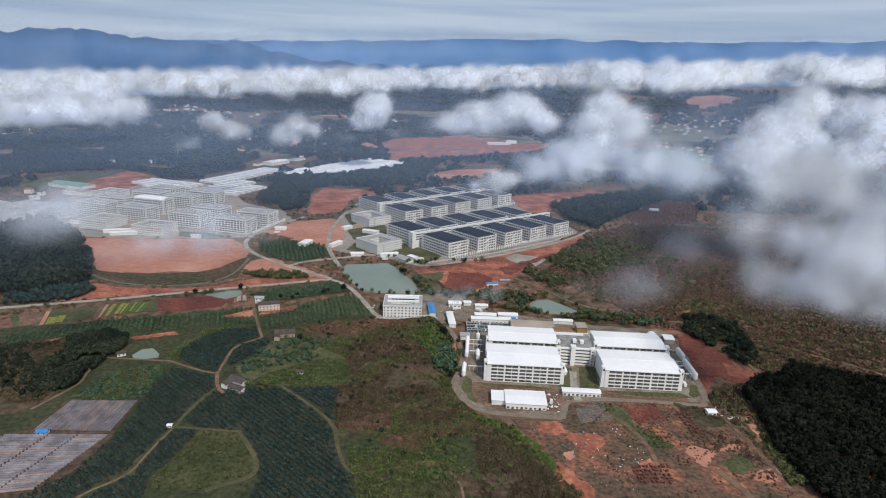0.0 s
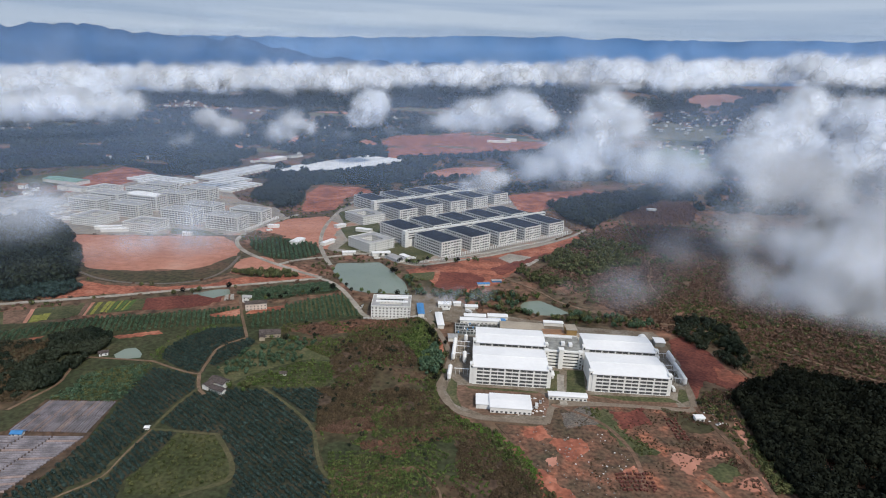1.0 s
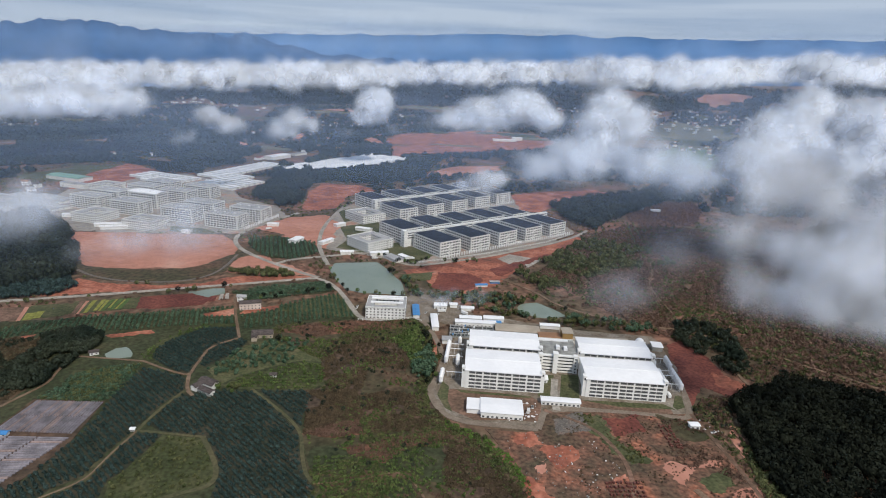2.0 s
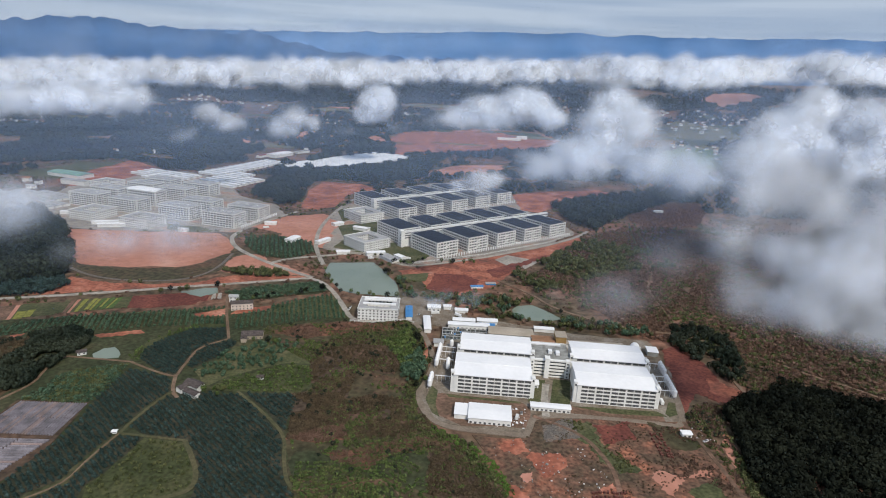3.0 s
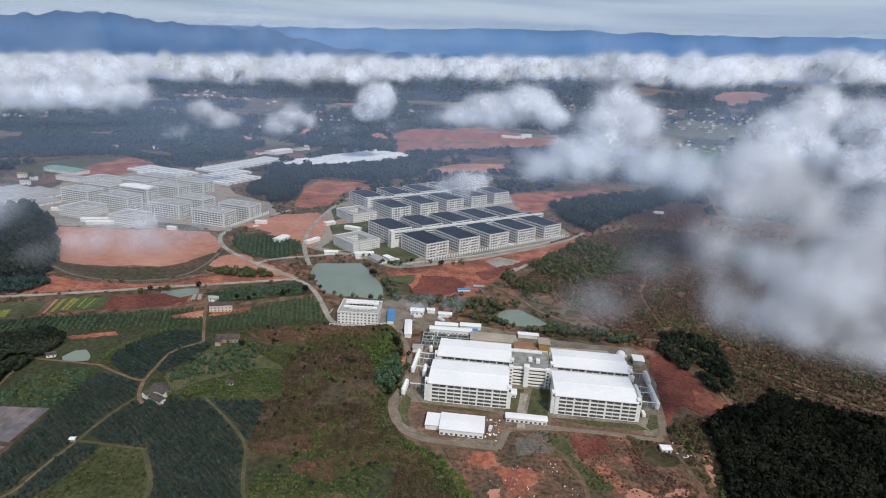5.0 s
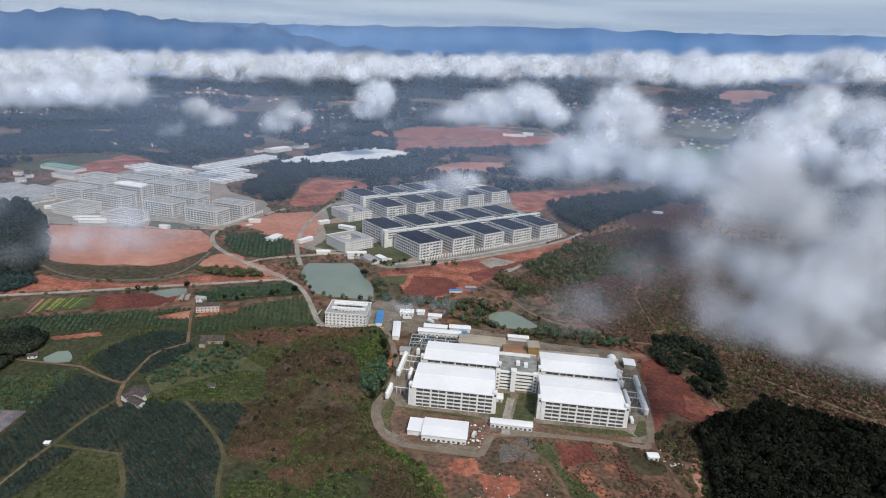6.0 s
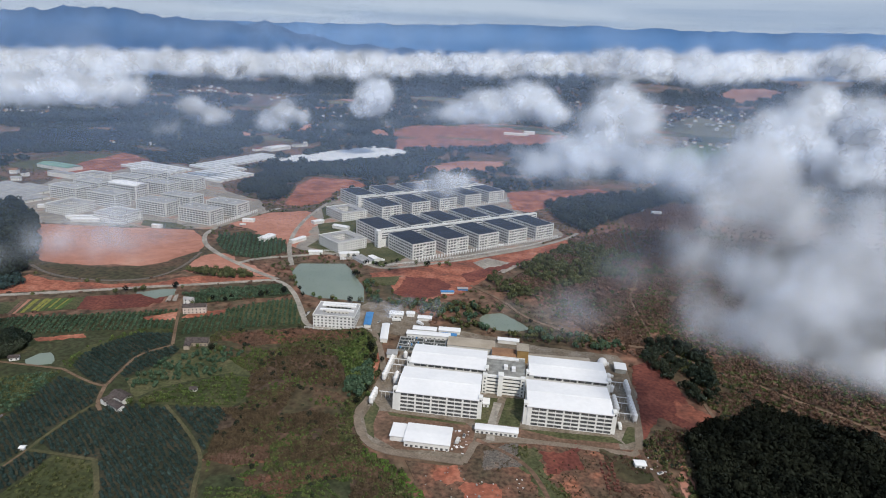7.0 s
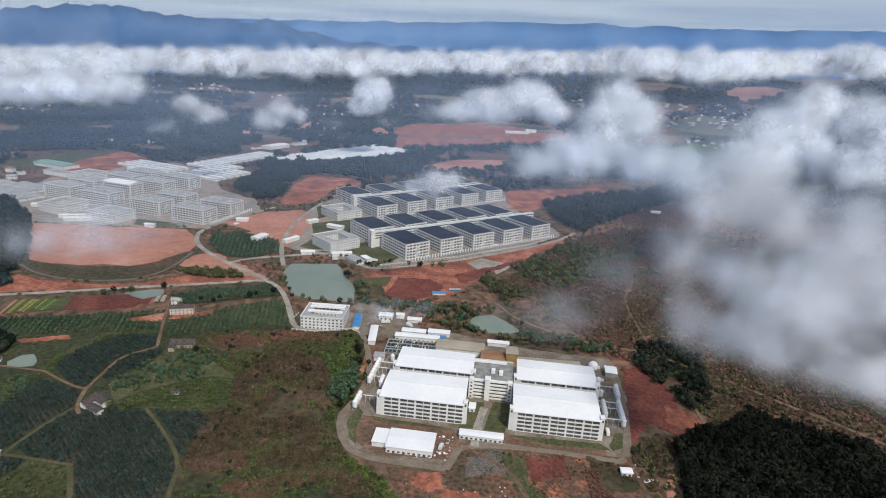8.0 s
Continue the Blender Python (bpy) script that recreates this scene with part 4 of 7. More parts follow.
def link_block():
    """The open-fronted office block that joins the barns."""
    b = thing("link_block", 106.5, 499, 0, "white five-storey linking block with open galleries and a stair tower", "building")
    h, st = 15.6, 3.1
    keep_clear(106.5, 499, 0, -18, 18, 0, 36)
    part("core", boxes((-17.5, 17.5, 2.2, 36, 0, h)), PALEWALL, b)
    part("flat_roof", boxes((-17.5, 17.5, 2.2, 36, h, h + 0.4)), TANKGREY, b, "weathered grey flat roof")
    part("parapet", boxes((-17.5, 17.5, 35.6, 36, h + 0.4, h + 1.3), (-17.5, 17.5, 2.2, 2.5, h + 0.4, h + 1.3)), WHITE, b)
    for k in range(6):
        part("gallery", boxes((-17.5, 17.5, 0.3, 2.2, k * st - 0.1 if k else 0, k * st + 1.15)), WHITE, b)
    # dark slabs behind the rails stand in for shade in the open corridors
    for k in range(5):
        part("window_gap_band", boxes((-17.4, 17.4, 2.05, 2.19, k * st + 1.15, (k + 1) * st - 0.1)), GLASS, b)
    part("stair_tower", boxes((-4.6, -0.6, -2.6, 3.2, 0, h + 3.4), (-4.9, -0.3, -2.9, 3.5, h + 3.4, h + 3.8)), WHITE, b)
    for sx in (-17.3, 13.6):
        pier = part("stair_pier", boxes((sx, sx + 3.7, -0.6, 4, 0, h + 1.6)), WHITE, b)
        for k in range(5):
            part("opening", boxes((sx + 1.1, sx + 2.5, -0.72, -0.6, k * st + 1.2, k * st + 2.6)), GLASS, pier)
    for px, py in ((-0.5, 14), (6, 12)):
        part("roof_unit", boxes((px, px + 3.2, py, py + 5, h + 0.4, h + 3)), ROOF, b, "white rooftop plant box")
    part("canopy", boxes((-16, 12, 31, 33.4, h + 0.4, h + 1.6)), ROOF, b, "white rooftop canopy")


link_block()


def shed(x, y, yaw, length, width, h, roof, label, wall=None, doors=0, group="", ridge=1.0, name="shed", lower=None):
    """A long sheet-roofed shed; doors: dark openings along its front."""
    b = thing(name, x, y, yaw, label, "shed", group, z=rise(x, y))
    keep_clear(x, y, yaw, 0, length, 0, width)
    part("wall", boxes((0, length, 0, width, 0, h)), wall or WHITE, b)
    part("roof", gable(0, length, 0, width, h, ridge, over=0.6, thick=0.25), roof, b)
    for k in range(doors):
        u = (k + 0.5) * length / doors
        part("opening", boxes((u - 0.9, u + 0.9, -0.06, 0.0, 0.0 if k % 2 else 0.9, min(2.3, h - 0.4))), GLASS, b)
    if lower:
        part("lean_to", boxes((-lower, -0.02, width * 0.22, width * 0.97, 0, h * 0.86)), wall or WHITE, b)
        part("lean_to_roof", boxes((-lower - 0.4, -0.02, width * 0.19, width * 0.99, h * 0.86, h * 0.86 + 0.25)), roof, b)
    return b


shed(39, 417, 0, 32, 21, 5.2, ROOF, "white open-sided machinery shed with a pale roof", doors=9, lower=11, ridge=0.8)
shed(87.5, 442.5, 0, 31, 6.5, 4, ROOF, "long white gatehouse shed with dark doorways", doors=9, ridge=0.5)
shed(91.5, 478, 0, 4.5, 8, 3.6, ROOF, "small white kiosk on the lawn", doors=1, ridge=0.4, name="kiosk")
shed(53, 568, 0, 44, 17, 6, BEIGE, "low shed with a beige sheet roof", wall=PALEWALL, ridge=0.6)
shed(96, 548, 2, 21, 22, 6.5, RUST, "shed with a rust-brown sheet roof", wall=OCHRE, ridge=0.8)
shed(118, 557.5, 2, 10, 14, 12.5, BEIGE, "tall ochre-clad tower shed with a beige roof", wall=OCHRE, ridge=0.3, name="tower_shed")
shed(128.5, 560, 3, 56, 8, 5, BEIGE, "long lean shed with a pale beige roof", wall=PALEWALL, ridge=0.4)
shed(100, 593, 0, 20, 6, 4, ROOF, "small white-roofed shed on bare ground", ridge=0.4)
shed(11.5, 584.5, 2, 42, 7.5, 5, ROOF, "white single-storey treatment house with dark windows", doors=10, ridge=0.4)
shed(15.5, 598, 2, 23, 7.5, 4, ROOF, "white-roofed store shed near the tanks", ridge=0.5)
shed(41, 601, 2, 21, 8, 4, ROOF, "white-roofed store shed near the tanks", ridge=0.5)
shed(44, 593, 2, 15, 5, 3.2, BLUEROOF, "low blue-roofed lean shed near tanks", ridge=0.3)
shed(-16, 603, -82, 34, 6.5, 4, ROOF, "long white store shed beside the road", ridge=0.6)
shed(-38, 626, -82, 30, 6.5, 4, BLUEROOF, "blue-roofed open store shed", ridge=0.6)
shed(-14, 626, 5, 14, 9, 4.5, ROOF, "white-roofed disinfection shed at the gate", doors=3, ridge=0.8)
shed(3, 633, 5, 8, 6, 4, ROOF, "small white-roofed shed on bare ground", ridge=0.5)
shed(16, 626, 3, 14, 7, 3.5, ROOF, "small white-roofed shed on bare ground", ridge=0.5)
shed(206, 557, -3, 9.5, 12, 5, ROOF, "white-roofed open shed with dark sides beside the road", wall=TANKGREY, ridge=0.6)
shed(1, 541, 5, 9, 9, 4, GREYROOF, "small grey-roofed pump shed", wall=PALEWALL, ridge=0.4)
shed(199, 423, 5, 7, 5, 3.4, ROOF, "small white guard hut at the road corner", doors=2, ridge=0.4, name="guard_hut")


def treatment_tanks():
    b = thing("treatment_tanks", 7, 556, 2, "open grey concrete wastewater tanks in a grid", "tank")
    keep_clear(7, 556, 2, 0, 45, 0, 27)
    part("base", boxes((0, 45, 0, 27, 0, 2.2)), TANKGREY, b)
    rng = random.Random(4)
    y = 0.4
    for row, dy in enumerate((5.5, 4.5, 8.0, 6.5)):
        x = 0.4
        while x < 43:
            w = rng.uniform(3.0, 6.5)
            w = min(w, 44.6 - x)
            part("water", boxes((x, x + w - 0.6, y, y + dy - 0.6, 2.2, 2.24)), DARKPOOL, b)
            x += w
        y += dy
        part("walkway", boxes((0, 45, y - 0.6, y, 2.2, 2.9)), GREYROOF, b)
    for x in (0, 11, 22.5, 33, 44.4):
        part("tank_wall", boxes((x, x + 0.6, 0, 25.3, 2.2, 3.1)), GREYROOF, b)
    for k in range(14):
        x, y = rng.uniform(1, 42), rng.uniform(1, 24)
        part("pump", boxes((x, x + 1.2, y, y + 1.2, 2.2, 3.8)), (ROOF, STEEL, BLUEROOF)[k % 3], b)


treatment_tanks()


def silo():
    b = thing("feed_silo", 0, 0, 0, "white round feed silo on short legs", "silo", "feed silos")
    bm = bmesh.new()
    prof = [(0.3, 1.3), (1.75, 3.0), (1.8, 3.1), (1.8, 7.6), (1.7, 7.8), (0.45, 9.0), (0.4, 9.2), (0.0, 9.25)]
    rings = [[bm.verts.new((r * math.cos(math.tau * k / 14), r * math.sin(math.tau * k / 14), z)) for k in range(14)] for r, z in prof]
    for a, c in zip(rings, rings[1:]):
        for k in range(14):
            bm.faces.new((a[k], a[(k + 1) % 14], c[(k + 1) % 14], c[k]))
    bmesh.ops.remove_doubles(bm, verts=bm.verts[:], dist=0.001)
    part("tank", bm, ROOF, b)
    for sx, sy in ((-1, -1), (1, -1), (1, 1), (-1, 1)):
        part("leg", boxes((sx * 1.2 - 0.1, sx * 1.2 + 0.1, sy * 1.2 - 0.1, sy * 1.2 + 0.1, 0, 3.6)), STEEL, b)
    return b


first_silo = silo()
first_silo.location = (7.0, 500.0, 0)
spots = [(7.1 + 0.12 * k, 500 + 4.6 * k) for k in range(1, 8)] + [(4.8 + 0.2 * k, 463 + 4.5 * k) for k in range(4)]
spots += [(209, 480 + 4.4 * k) for k in range(7)] + [(210.5, 517 + 4.8 * k) for k in range(4)]
spots += [(196.5, 488 + 4.2 * k) for k in range(5)] + [(197, 520), (17.5, 500), (17.5, 504.5), (17.5, 496), (18, 541)]
for x, y in spots:
    copy_thing(first_silo, pose(x, y, 0))


def pipe_bridge(x0, x1, y, z):
    b = thing("pipe_bridge", x0, y, 0, "white feed pipe carried on thin posts", "pipe", "feed pipes")
    part("pipe", boxes((0, x1 - x0, -0.25, 0.25, z, z + 0.5)), ROOF, b)
    n = 4
    for k in range(n):
        u = (k + 0.5) * (x1 - x0) / n
        part("post", boxes((u - 0.12, u + 0.12, -0.12, 0.12, 0, z)), STEEL, b)


for y, z in ((482, 6), (497, 6), (506, 6), (530, 6)):
    pipe_bridge(191, 208, y, z)
for y, z in ((475, 6), (505, 6), (520, 6), (530, 6)):
    pipe_bridge(8.5, 22.2, y, z)


def dome(x, y, r, label):
    b = thing("gas_dome", x, y, 0, label, "tank")
    bm = bmesh.new()
    bmesh.ops.create_uvsphere(bm, u_segments=24, v_segments=14, radius=r)
    for v in bm.verts:
        v.co.z = max(v.co.z + r * 0.55, 0)
    part("membrane", bm, ROOF, b)
    bm = bmesh.new()
    bmesh.ops.create_cone(bm, cap_ends=True, segments=24, radius1=r * 0.98, radius2=r * 0.98, depth=1.0, matrix=Matrix.Translation((0, 0, 0.5)))
    part("plinth", bm, PALEWALL, b)
    part("valve_box", boxes((r * 0.95, r * 0.95 + 2, -1, 1, 0, 2.4)), STEEL, b)


dome(196.9, 571.5, 4.4, "white inflated gas holder dome")
dome(199, 549, 2.6, "small white gas holder dome")


# big farm blocks: a grid of pale piers and floor bands with dark openings behind
def grid_parts(b, L, W, h, storeys, bays_l, bays_w, wall, roof, solid=0.42, pier=0.24, roof_name="roof"):
    st = (h - 0.8) / storeys
    spans = []
    for k in range(storeys + 1):
        z0, z1 = (0, st * solid) if k == 0 else (k * st - 0.12, k * st + st * solid - 0.1)
        spans.append((0, L, 0, W, z0, min(z1, h)))
    for bays, fixed in ((bays_l, 0), (bays_l, 1)):
        for k in range(bays + 1):
            u = k * L / bays
            hw = L / bays * pier / 2
            y0, y1 = (0.04, 0.5) if fixed == 0 else (W - 0.5, W - 0.04)
            spans.append((max(0.05, u - hw), min(L - 0.05, u + hw), y0, y1, 0.1, h - 0.1))
    for fixed in (0, 1):
        for k in range(bays_w + 1):
            v = k * W / bays_w
            hw = W / bays_w * pier / 2
            x0, x1 = (0.04, 0.5) if fixed == 0 else (L - 0.5, L - 0.04)
            spans.append((x0, x1, max(0.05, v - hw), min(W - 0.05, v + hw), 0.1, h - 0.1))
    for x0 in (0.02, L - 2.4):
        for y0 in (0.02, W - 2.4):
            spans.append((x0, x0 + 2.38, y0, y0 + 2.38, 0.1, h - 0.1))
    part("wall", boxes(*spans), wall, b)
    for k in range(storeys):
        part("window_gap_band", boxes((0.2, L - 0.2, 0.2, W - 0.2, k * st + st * solid - 0.1, (k + 1) * st - 0.12)), GLASS, b)
    part("parapet", boxes((0, L, 0, 0.35, h, h + 0.9), (0, L, W - 0.35, W, h, h + 0.9), (0, 0.35, 0.35, W - 0.35, h, h + 0.9), (L - 0.35, L, 0.35, W - 0.35, h, h + 0.9)), wall, b)
    part(roof_name, boxes((0.5, L - 0.5, 0.5, W - 0.5, h, h + 0.5)), roof, b)


def farm_block(L, W, h, storeys, bays_l, bays_w, roof, label, group, panels):
    b = thing("farm_block", 0, 0, 0, label, "farm building", group)
    grid_parts(b, L, W, h, storeys, bays_l, bays_w, PALEWALL, roof)
    if panels:      # solar arrays in long strips
        for k in range(6):
            u0 = 1.0 + k * (L - 2) / 6
            part("solar_array", boxes((u0, u0 + (L - 2) / 6 - 0.25, 0.9, W - 0.9, h + 0.5, h + 0.75)), SOLAR, b)
    else:
        for k in range(3):
            part("roof_vent", boxes((8 + k * L / 3.3, 11 + k * L / 3.3, W / 2 - 1, W / 2 + 1, h + 0.5, h + 1.6)), wall_vent, b)
    # outside stair on the end wall
    st = (h - 0.8) / storeys
    bm = bmesh.new()
    for k in range(storeys - 1):
        a, c = (W * 0.3, W * 0.62) if k % 2 else (W * 0.62, W * 0.3)
        v = [bm.verts.new((L + dx, y, z)) for dx in (0.02, 1.3) for y, z in ((a, k * st + 0.6), (c, (k + 1) * st + 0.6), (c, (k + 1) * st + 1.25), (a, k * st + 1.25))]
        for f in ((0, 1, 2, 3), (7, 6, 5, 4), (0, 4, 5, 1), (2, 6, 7, 3), (1, 5, 6, 2), (3, 7, 4, 0)):
            bm.faces.new([v[i] for i in f])
    part("outside_stair", bm, WHITE, b)
    return b


wall_vent = STEEL


def centred(b, L, W, cx, cy, yaw):
    keep_clear(cx, cy, yaw, -L / 2, L / 2, -W / 2, W / 2)
    return pose(cx, cy, 0, 0, 0, yaw) @ pose(-L / 2, -W / 2, 0)


LF, WF, YAWF = 62.0, 39.0, -46.0
rows = [((-29, 852), (42.5, 37.2), 5), ((-90, 910), (43, 36.5), 5), ((-112, 1043), (42.5, 47), 5), ((-172, 1110), (44, 43.5), 5)]
first = None
for (ox, oy), (dx, dy), n in rows:
    for k in range(n):
        if first is None:
            first = farm_block(LF, WF, 21.5, 5, 13, 7, SOLAR, "five-storey concrete farm block with a dark solar roof", "dark-roofed blocks", True)
            first.matrix_world = centred(first, LF, WF, ox, oy, YAWF)
        else:
            copy_thing(first, centred(first, LF, WF, ox + k * dx, oy + k * dy, YAWF))


def spine(x0, y0, x1, y1, w, h, label):
    L = math.hypot(x1 - x0, y1 - y0)
    b = thing("corridor_spine", x0, y0, math.degrees(math.atan2(y1 - y0, x1 - x0)), label, "corridor")
    part("wall", boxes((0, L, -w / 2, w / 2, 0, h)), WHITE, b)
    part("roof", boxes((-0.2, L + 0.2, -w / 2 - 0.2, w / 2 + 0.2, h, h + 0.4)), PALEWALL, b)
    for k in range(3, 6):
        part("window_gap_band", boxes((1, L - 1, -w / 2 - 0.05, w / 2 + 0.05, k * 3.6 + 1.2, k * 3.6 + 2.8)), GLASS, b)
    part("stair_tower", boxes((-4, 2, -5, 5, 0, h + 2.5)), WHITE, b)
    for k in range(5):
        part("opening", boxes((-4.06, -4.0, -3, -0.8, k * 4 + 1.4, k * 4 + 3.2)), GLASS, b)


spine(-78, 862, 150, 1055, 5, 22.5, "long white access corridor between the dark-roofed blocks")
spine(-158, 1062, 50, 1262, 5, 22.5, "long white access corridor between the rear blocks")

LD, WD, YAWD = 60.0, 31.0, -13.0
spots = [(-640, 981), (-556, 960), (-455, 936), (-371, 913), (-351, 963), (-440, 984), (-526, 1063), (-506, 1115), (-601, 1088), (-633, 1031), (-593, 1136)]
first = None
for x, y in spots:
    if first is None:
        first = farm_block(LD, WD, 22, 6, 11, 6, GREYROOF, "six-storey pale concrete farm block with a flat grey roof", "grey-roofed blocks", False)
        first.matrix_world = centred(first, LD, WD, x, y, YAWD)
    else:
        copy_thing(first, centred(first, LD, WD, x, y, YAWD))
tall = farm_block(LD, WD - 3, 25, 6, 11, 6, ROOF, "taller pale farm block under a white sheet roof", "grey-roofed blocks", False)
tall.matrix_world = centred(tall, LD, WD - 3, -556, 1014, YAWD)
part("curved_roof", gable(0, LD, 0, WD - 3, 25.9, 2.2, over=0.4), ROOF, tall)


def courtyard_block(cx, cy, yaw, L, W, h, label, canopy=False):
    """Four wings round a court, with rows of small windows."""
    b = thing("courtyard_block", cx, cy, yaw, label, "dormitory", "courtyard blocks")
    keep_clear(cx, cy, yaw, -L / 2, L / 2, -W / 2, W / 2)
    d = min(L, W) * 0.24
    for x0, x1, y0, y1 in ((-L / 2, L / 2, -W / 2, -W / 2 + d), (-L / 2, L / 2, W / 2 - d, W / 2), (-L / 2, -L / 2 + d, -W / 2 + d, W / 2 - d), (L / 2 - d, L / 2, -W / 2 + d, W / 2 - d)):
        wing = part("wing", boxes((x0 + 0.3, x1 - 0.3, y0 + 0.3, y1 - 0.3, 0, h)), WHITE, b)
        st = h / 4
        spans = []
        for k in range(4):
            z0, z1 = k * st + st * 0.36, k * st + st * 0.80
            n = max(2, int((x1 - x0) / 3.6))
            for j in range(n):
                u = x0 + (j + 0.5) * (x1 - x0) / n
                spans += [(u - 0.85, u + 0.85, y0 + 0.2, y0 + 0.31, z0, z1), (u - 0.85, u + 0.85, y1 - 0.31, y1 - 0.2, z0, z1)]
            n = max(2, int((y1 - y0) / 3.6))
            for j in range(n):
                v = y0 + (j + 0.5) * (y1 - y0) / n
                spans += [(x0 + 0.2, x0 + 0.31, v - 0.85, v + 0.85, z0, z1), (x1 - 0.31, x1 - 0.2, v - 0.85, v + 0.85, z0, z1)]
        tagged(part("glazing", boxes(*spans), GLASS, wing), kind="stuff")
        part("roof", boxes((x0, x1, y0, y1, h, h + 0.4)), GREYROOF, wing)
    part("parapet", boxes((-L / 2, L / 2, -W / 2, -W / 2 + 0.4, h + 0.4, h + 1.4), (-L / 2, L / 2, W / 2 - 0.4, W / 2, h + 0.4, h + 1.4), (-L / 2, -L / 2 + 0.4, -W / 2 + 0.4, W / 2 - 0.4, h + 0.4, h + 1.4), (L / 2 - 0.4, L / 2, -W / 2 + 0.4, W / 2 - 0.4, h + 0.4, h + 1.4)), WHITE, b)
    part("court", boxes((-L / 2 + d, L / 2 - d, -W / 2 + d, W / 2 - d, 0, 0.3)), CONCRETE, b)
    if canopy:
        for v in (-W * 0.12, W * 0.2, W * 0.34):
            part("roof_canopy", boxes((-L * 0.4, L * 0.42, v, v + 2.6, h + 0.4, h + 2.0)), ROOF, b, "white sheet canopy on the roof")


courtyard_block(-166, 1010, -44, 54, 48, 13, "pale four-storey dormitory round an inner court")
courtyard_block(-128, 852, -41, 50, 48, 13, "pale four-storey dormitory round an inner court")
courtyard_block(-583, 905, -12, 50, 48, 13, "pale grey dormitory round an inner court")
courtyard_block(-486, 880, -12, 53, 42, 13, "pale grey dormitory round an inner court")
courtyard_block(-700, 1122, -14, 50, 42, 12, "low pale block round an inner court")
courtyard_block(-64, 606, 4, 42, 34, 12.5, "white four-storey office block beside the pond", canopy=True)

# sheds round the two larger farms
for x, y, yaw, L, W, lab in ((-236, 838, 76, 24, 13, "white gable shed on bare earth"), (-118, 803, 22, 26, 9, "white-roofed shed on the yard"), (-160, 800, 15, 18, 8, "white-roofed shed on the yard"),
                             (-196, 840, 65, 26, 8, "long white-roofed shed beside the road"), (-200, 945, 50, 18, 10, "white-roofed shed by the lawn"), (-168, 935, -15, 26, 10, "white-roofed shed on the yard"),
                             (-557, 860, 20, 38, 9, "long white-roofed shed on the yard"), (-540, 848, 20, 38, 9, "long white-roofed shed on the yard"), (-640, 905, 10, 26, 9, "white-roofed shed on the yard"),
                             (-310, 925, 10, 18, 8, "white-roofed shed beside the road"), (-418, 856, 0, 14, 7, "white-roofed shed on the lawn")):
    shed(x, y, yaw, L, W, 4.5, ROOF, lab, ridge=1.0)
shed(-100, 800, -44, 30, 14, 4, GREYROOF, "low grey-roofed hall beside the lawn", wall=PALEWALL, ridge=0.4)
shed(-80, 805, -44, 16, 8, 4.5, ROOF, "white-roofed shed beside the hall", ridge=0.5)
for x, y, yaw, L, W in ((205, 1130, 30, 24, 8), (255, 1170, 10, 20, 8), (300, 1200, 5, 30, 8), (345, 1230, -5, 22, 8), (275, 1215, 12, 16, 7), (380, 1215, 5, 18, 8)):
    shed(x, y, yaw, L, W, 4, ROOF, "small white shed on bare red earth", ridge=0.6, group="site sheds")
shed(-880, 1195, -15, 90, 34, 7, material("green_sheet_roof", (0.17, 0.30, 0.24), (0.22, 0.36, 0.29), 0.1, rough=0.6, fine=0.1), "long hall with a green sheet roof", wall=PALEWALL, ridge=2.5, name="hall")
shed(-800, 1125, -12, 60, 16, 9, GREYROOF, "pale two-storey shed row", wall=PALEWALL, ridge=0.6)
shed(31, 706, 14, 15, 5, 2.4, BLUEROOF, "low blue-roofed site hut on red earth", ridge=0.4)
shed(49, 722, 10, 12, 5, 2.2, GREYROOF, "low grey-roofed site hut on red earth", wall=BLUEROOF, ridge=0.4)

# greenhouse and shed ranges
def ranges(pts, yaw, length, width, pitch, gap, h, roof, label, group, ridge=1.2, wall=None):
    poly = np.array(pts, float)
    c, r = poly.mean(0), np.hypot(*(poly - poly.mean(0)).T).max()
    a = radians(yaw)
    m, first = pose(c[0], c[1], 0, 0, 0, yaw), None
    v = -r
    while v < r:
        u = -r
        while u < r:
            mid = np.array([[c[0] + (u + length / 2) * math.cos(a) - v * math.sin(a), c[1] + (u + length / 2) * math.sin(a) + v * math.cos(a)]])
            if inside(mid, poly)[0]:
                at = m @ pose(u, v, 0)
                at.translation.z = rise(at.translation.x, at.translation.y)
                if first is None:
                    first = shed(0, 0, 0, length, width, h, roof, label, wall=wall, group=group, ridge=ridge, name="greenhouse")
                    TAKEN.pop()
                    first.matrix_world = at
                else:
                    copy_thing(first, at)
            u += length + gap
        v += pitch
    TAKEN.append(poly)


ranges([(-614, 1310), (-590, 1500), (-565, 1560), (-500, 1530), (-488, 1480), (-502, 1373), (-545, 1263)], -18, 62, 13, 19, 7, 4, FILMROOF, "long pale-roofed livestock shed in a range", "shed ranges")
ranges([(-604, 1254), (-545, 1263), (-513, 1336), (-443, 1260), (-468, 1161), (-548, 1193)], -18, 50, 11, 18, 6, 4, FILMROOF, "long pale-roofed livestock shed in a range", "shed ranges")
ranges([(-735, 1245), (-705, 1318), (-610, 1285), (-560, 1250), (-600, 1195)], -18, 44, 10, 17, 6, 4, FILMROOF, "long pale-roofed livestock shed in a range", "shed ranges")
shed(-535, 1600, 68, 74, 34, 8, ROOF, "wide white-roofed hall beside the greenhouses", ridge=2.0, name="hall")
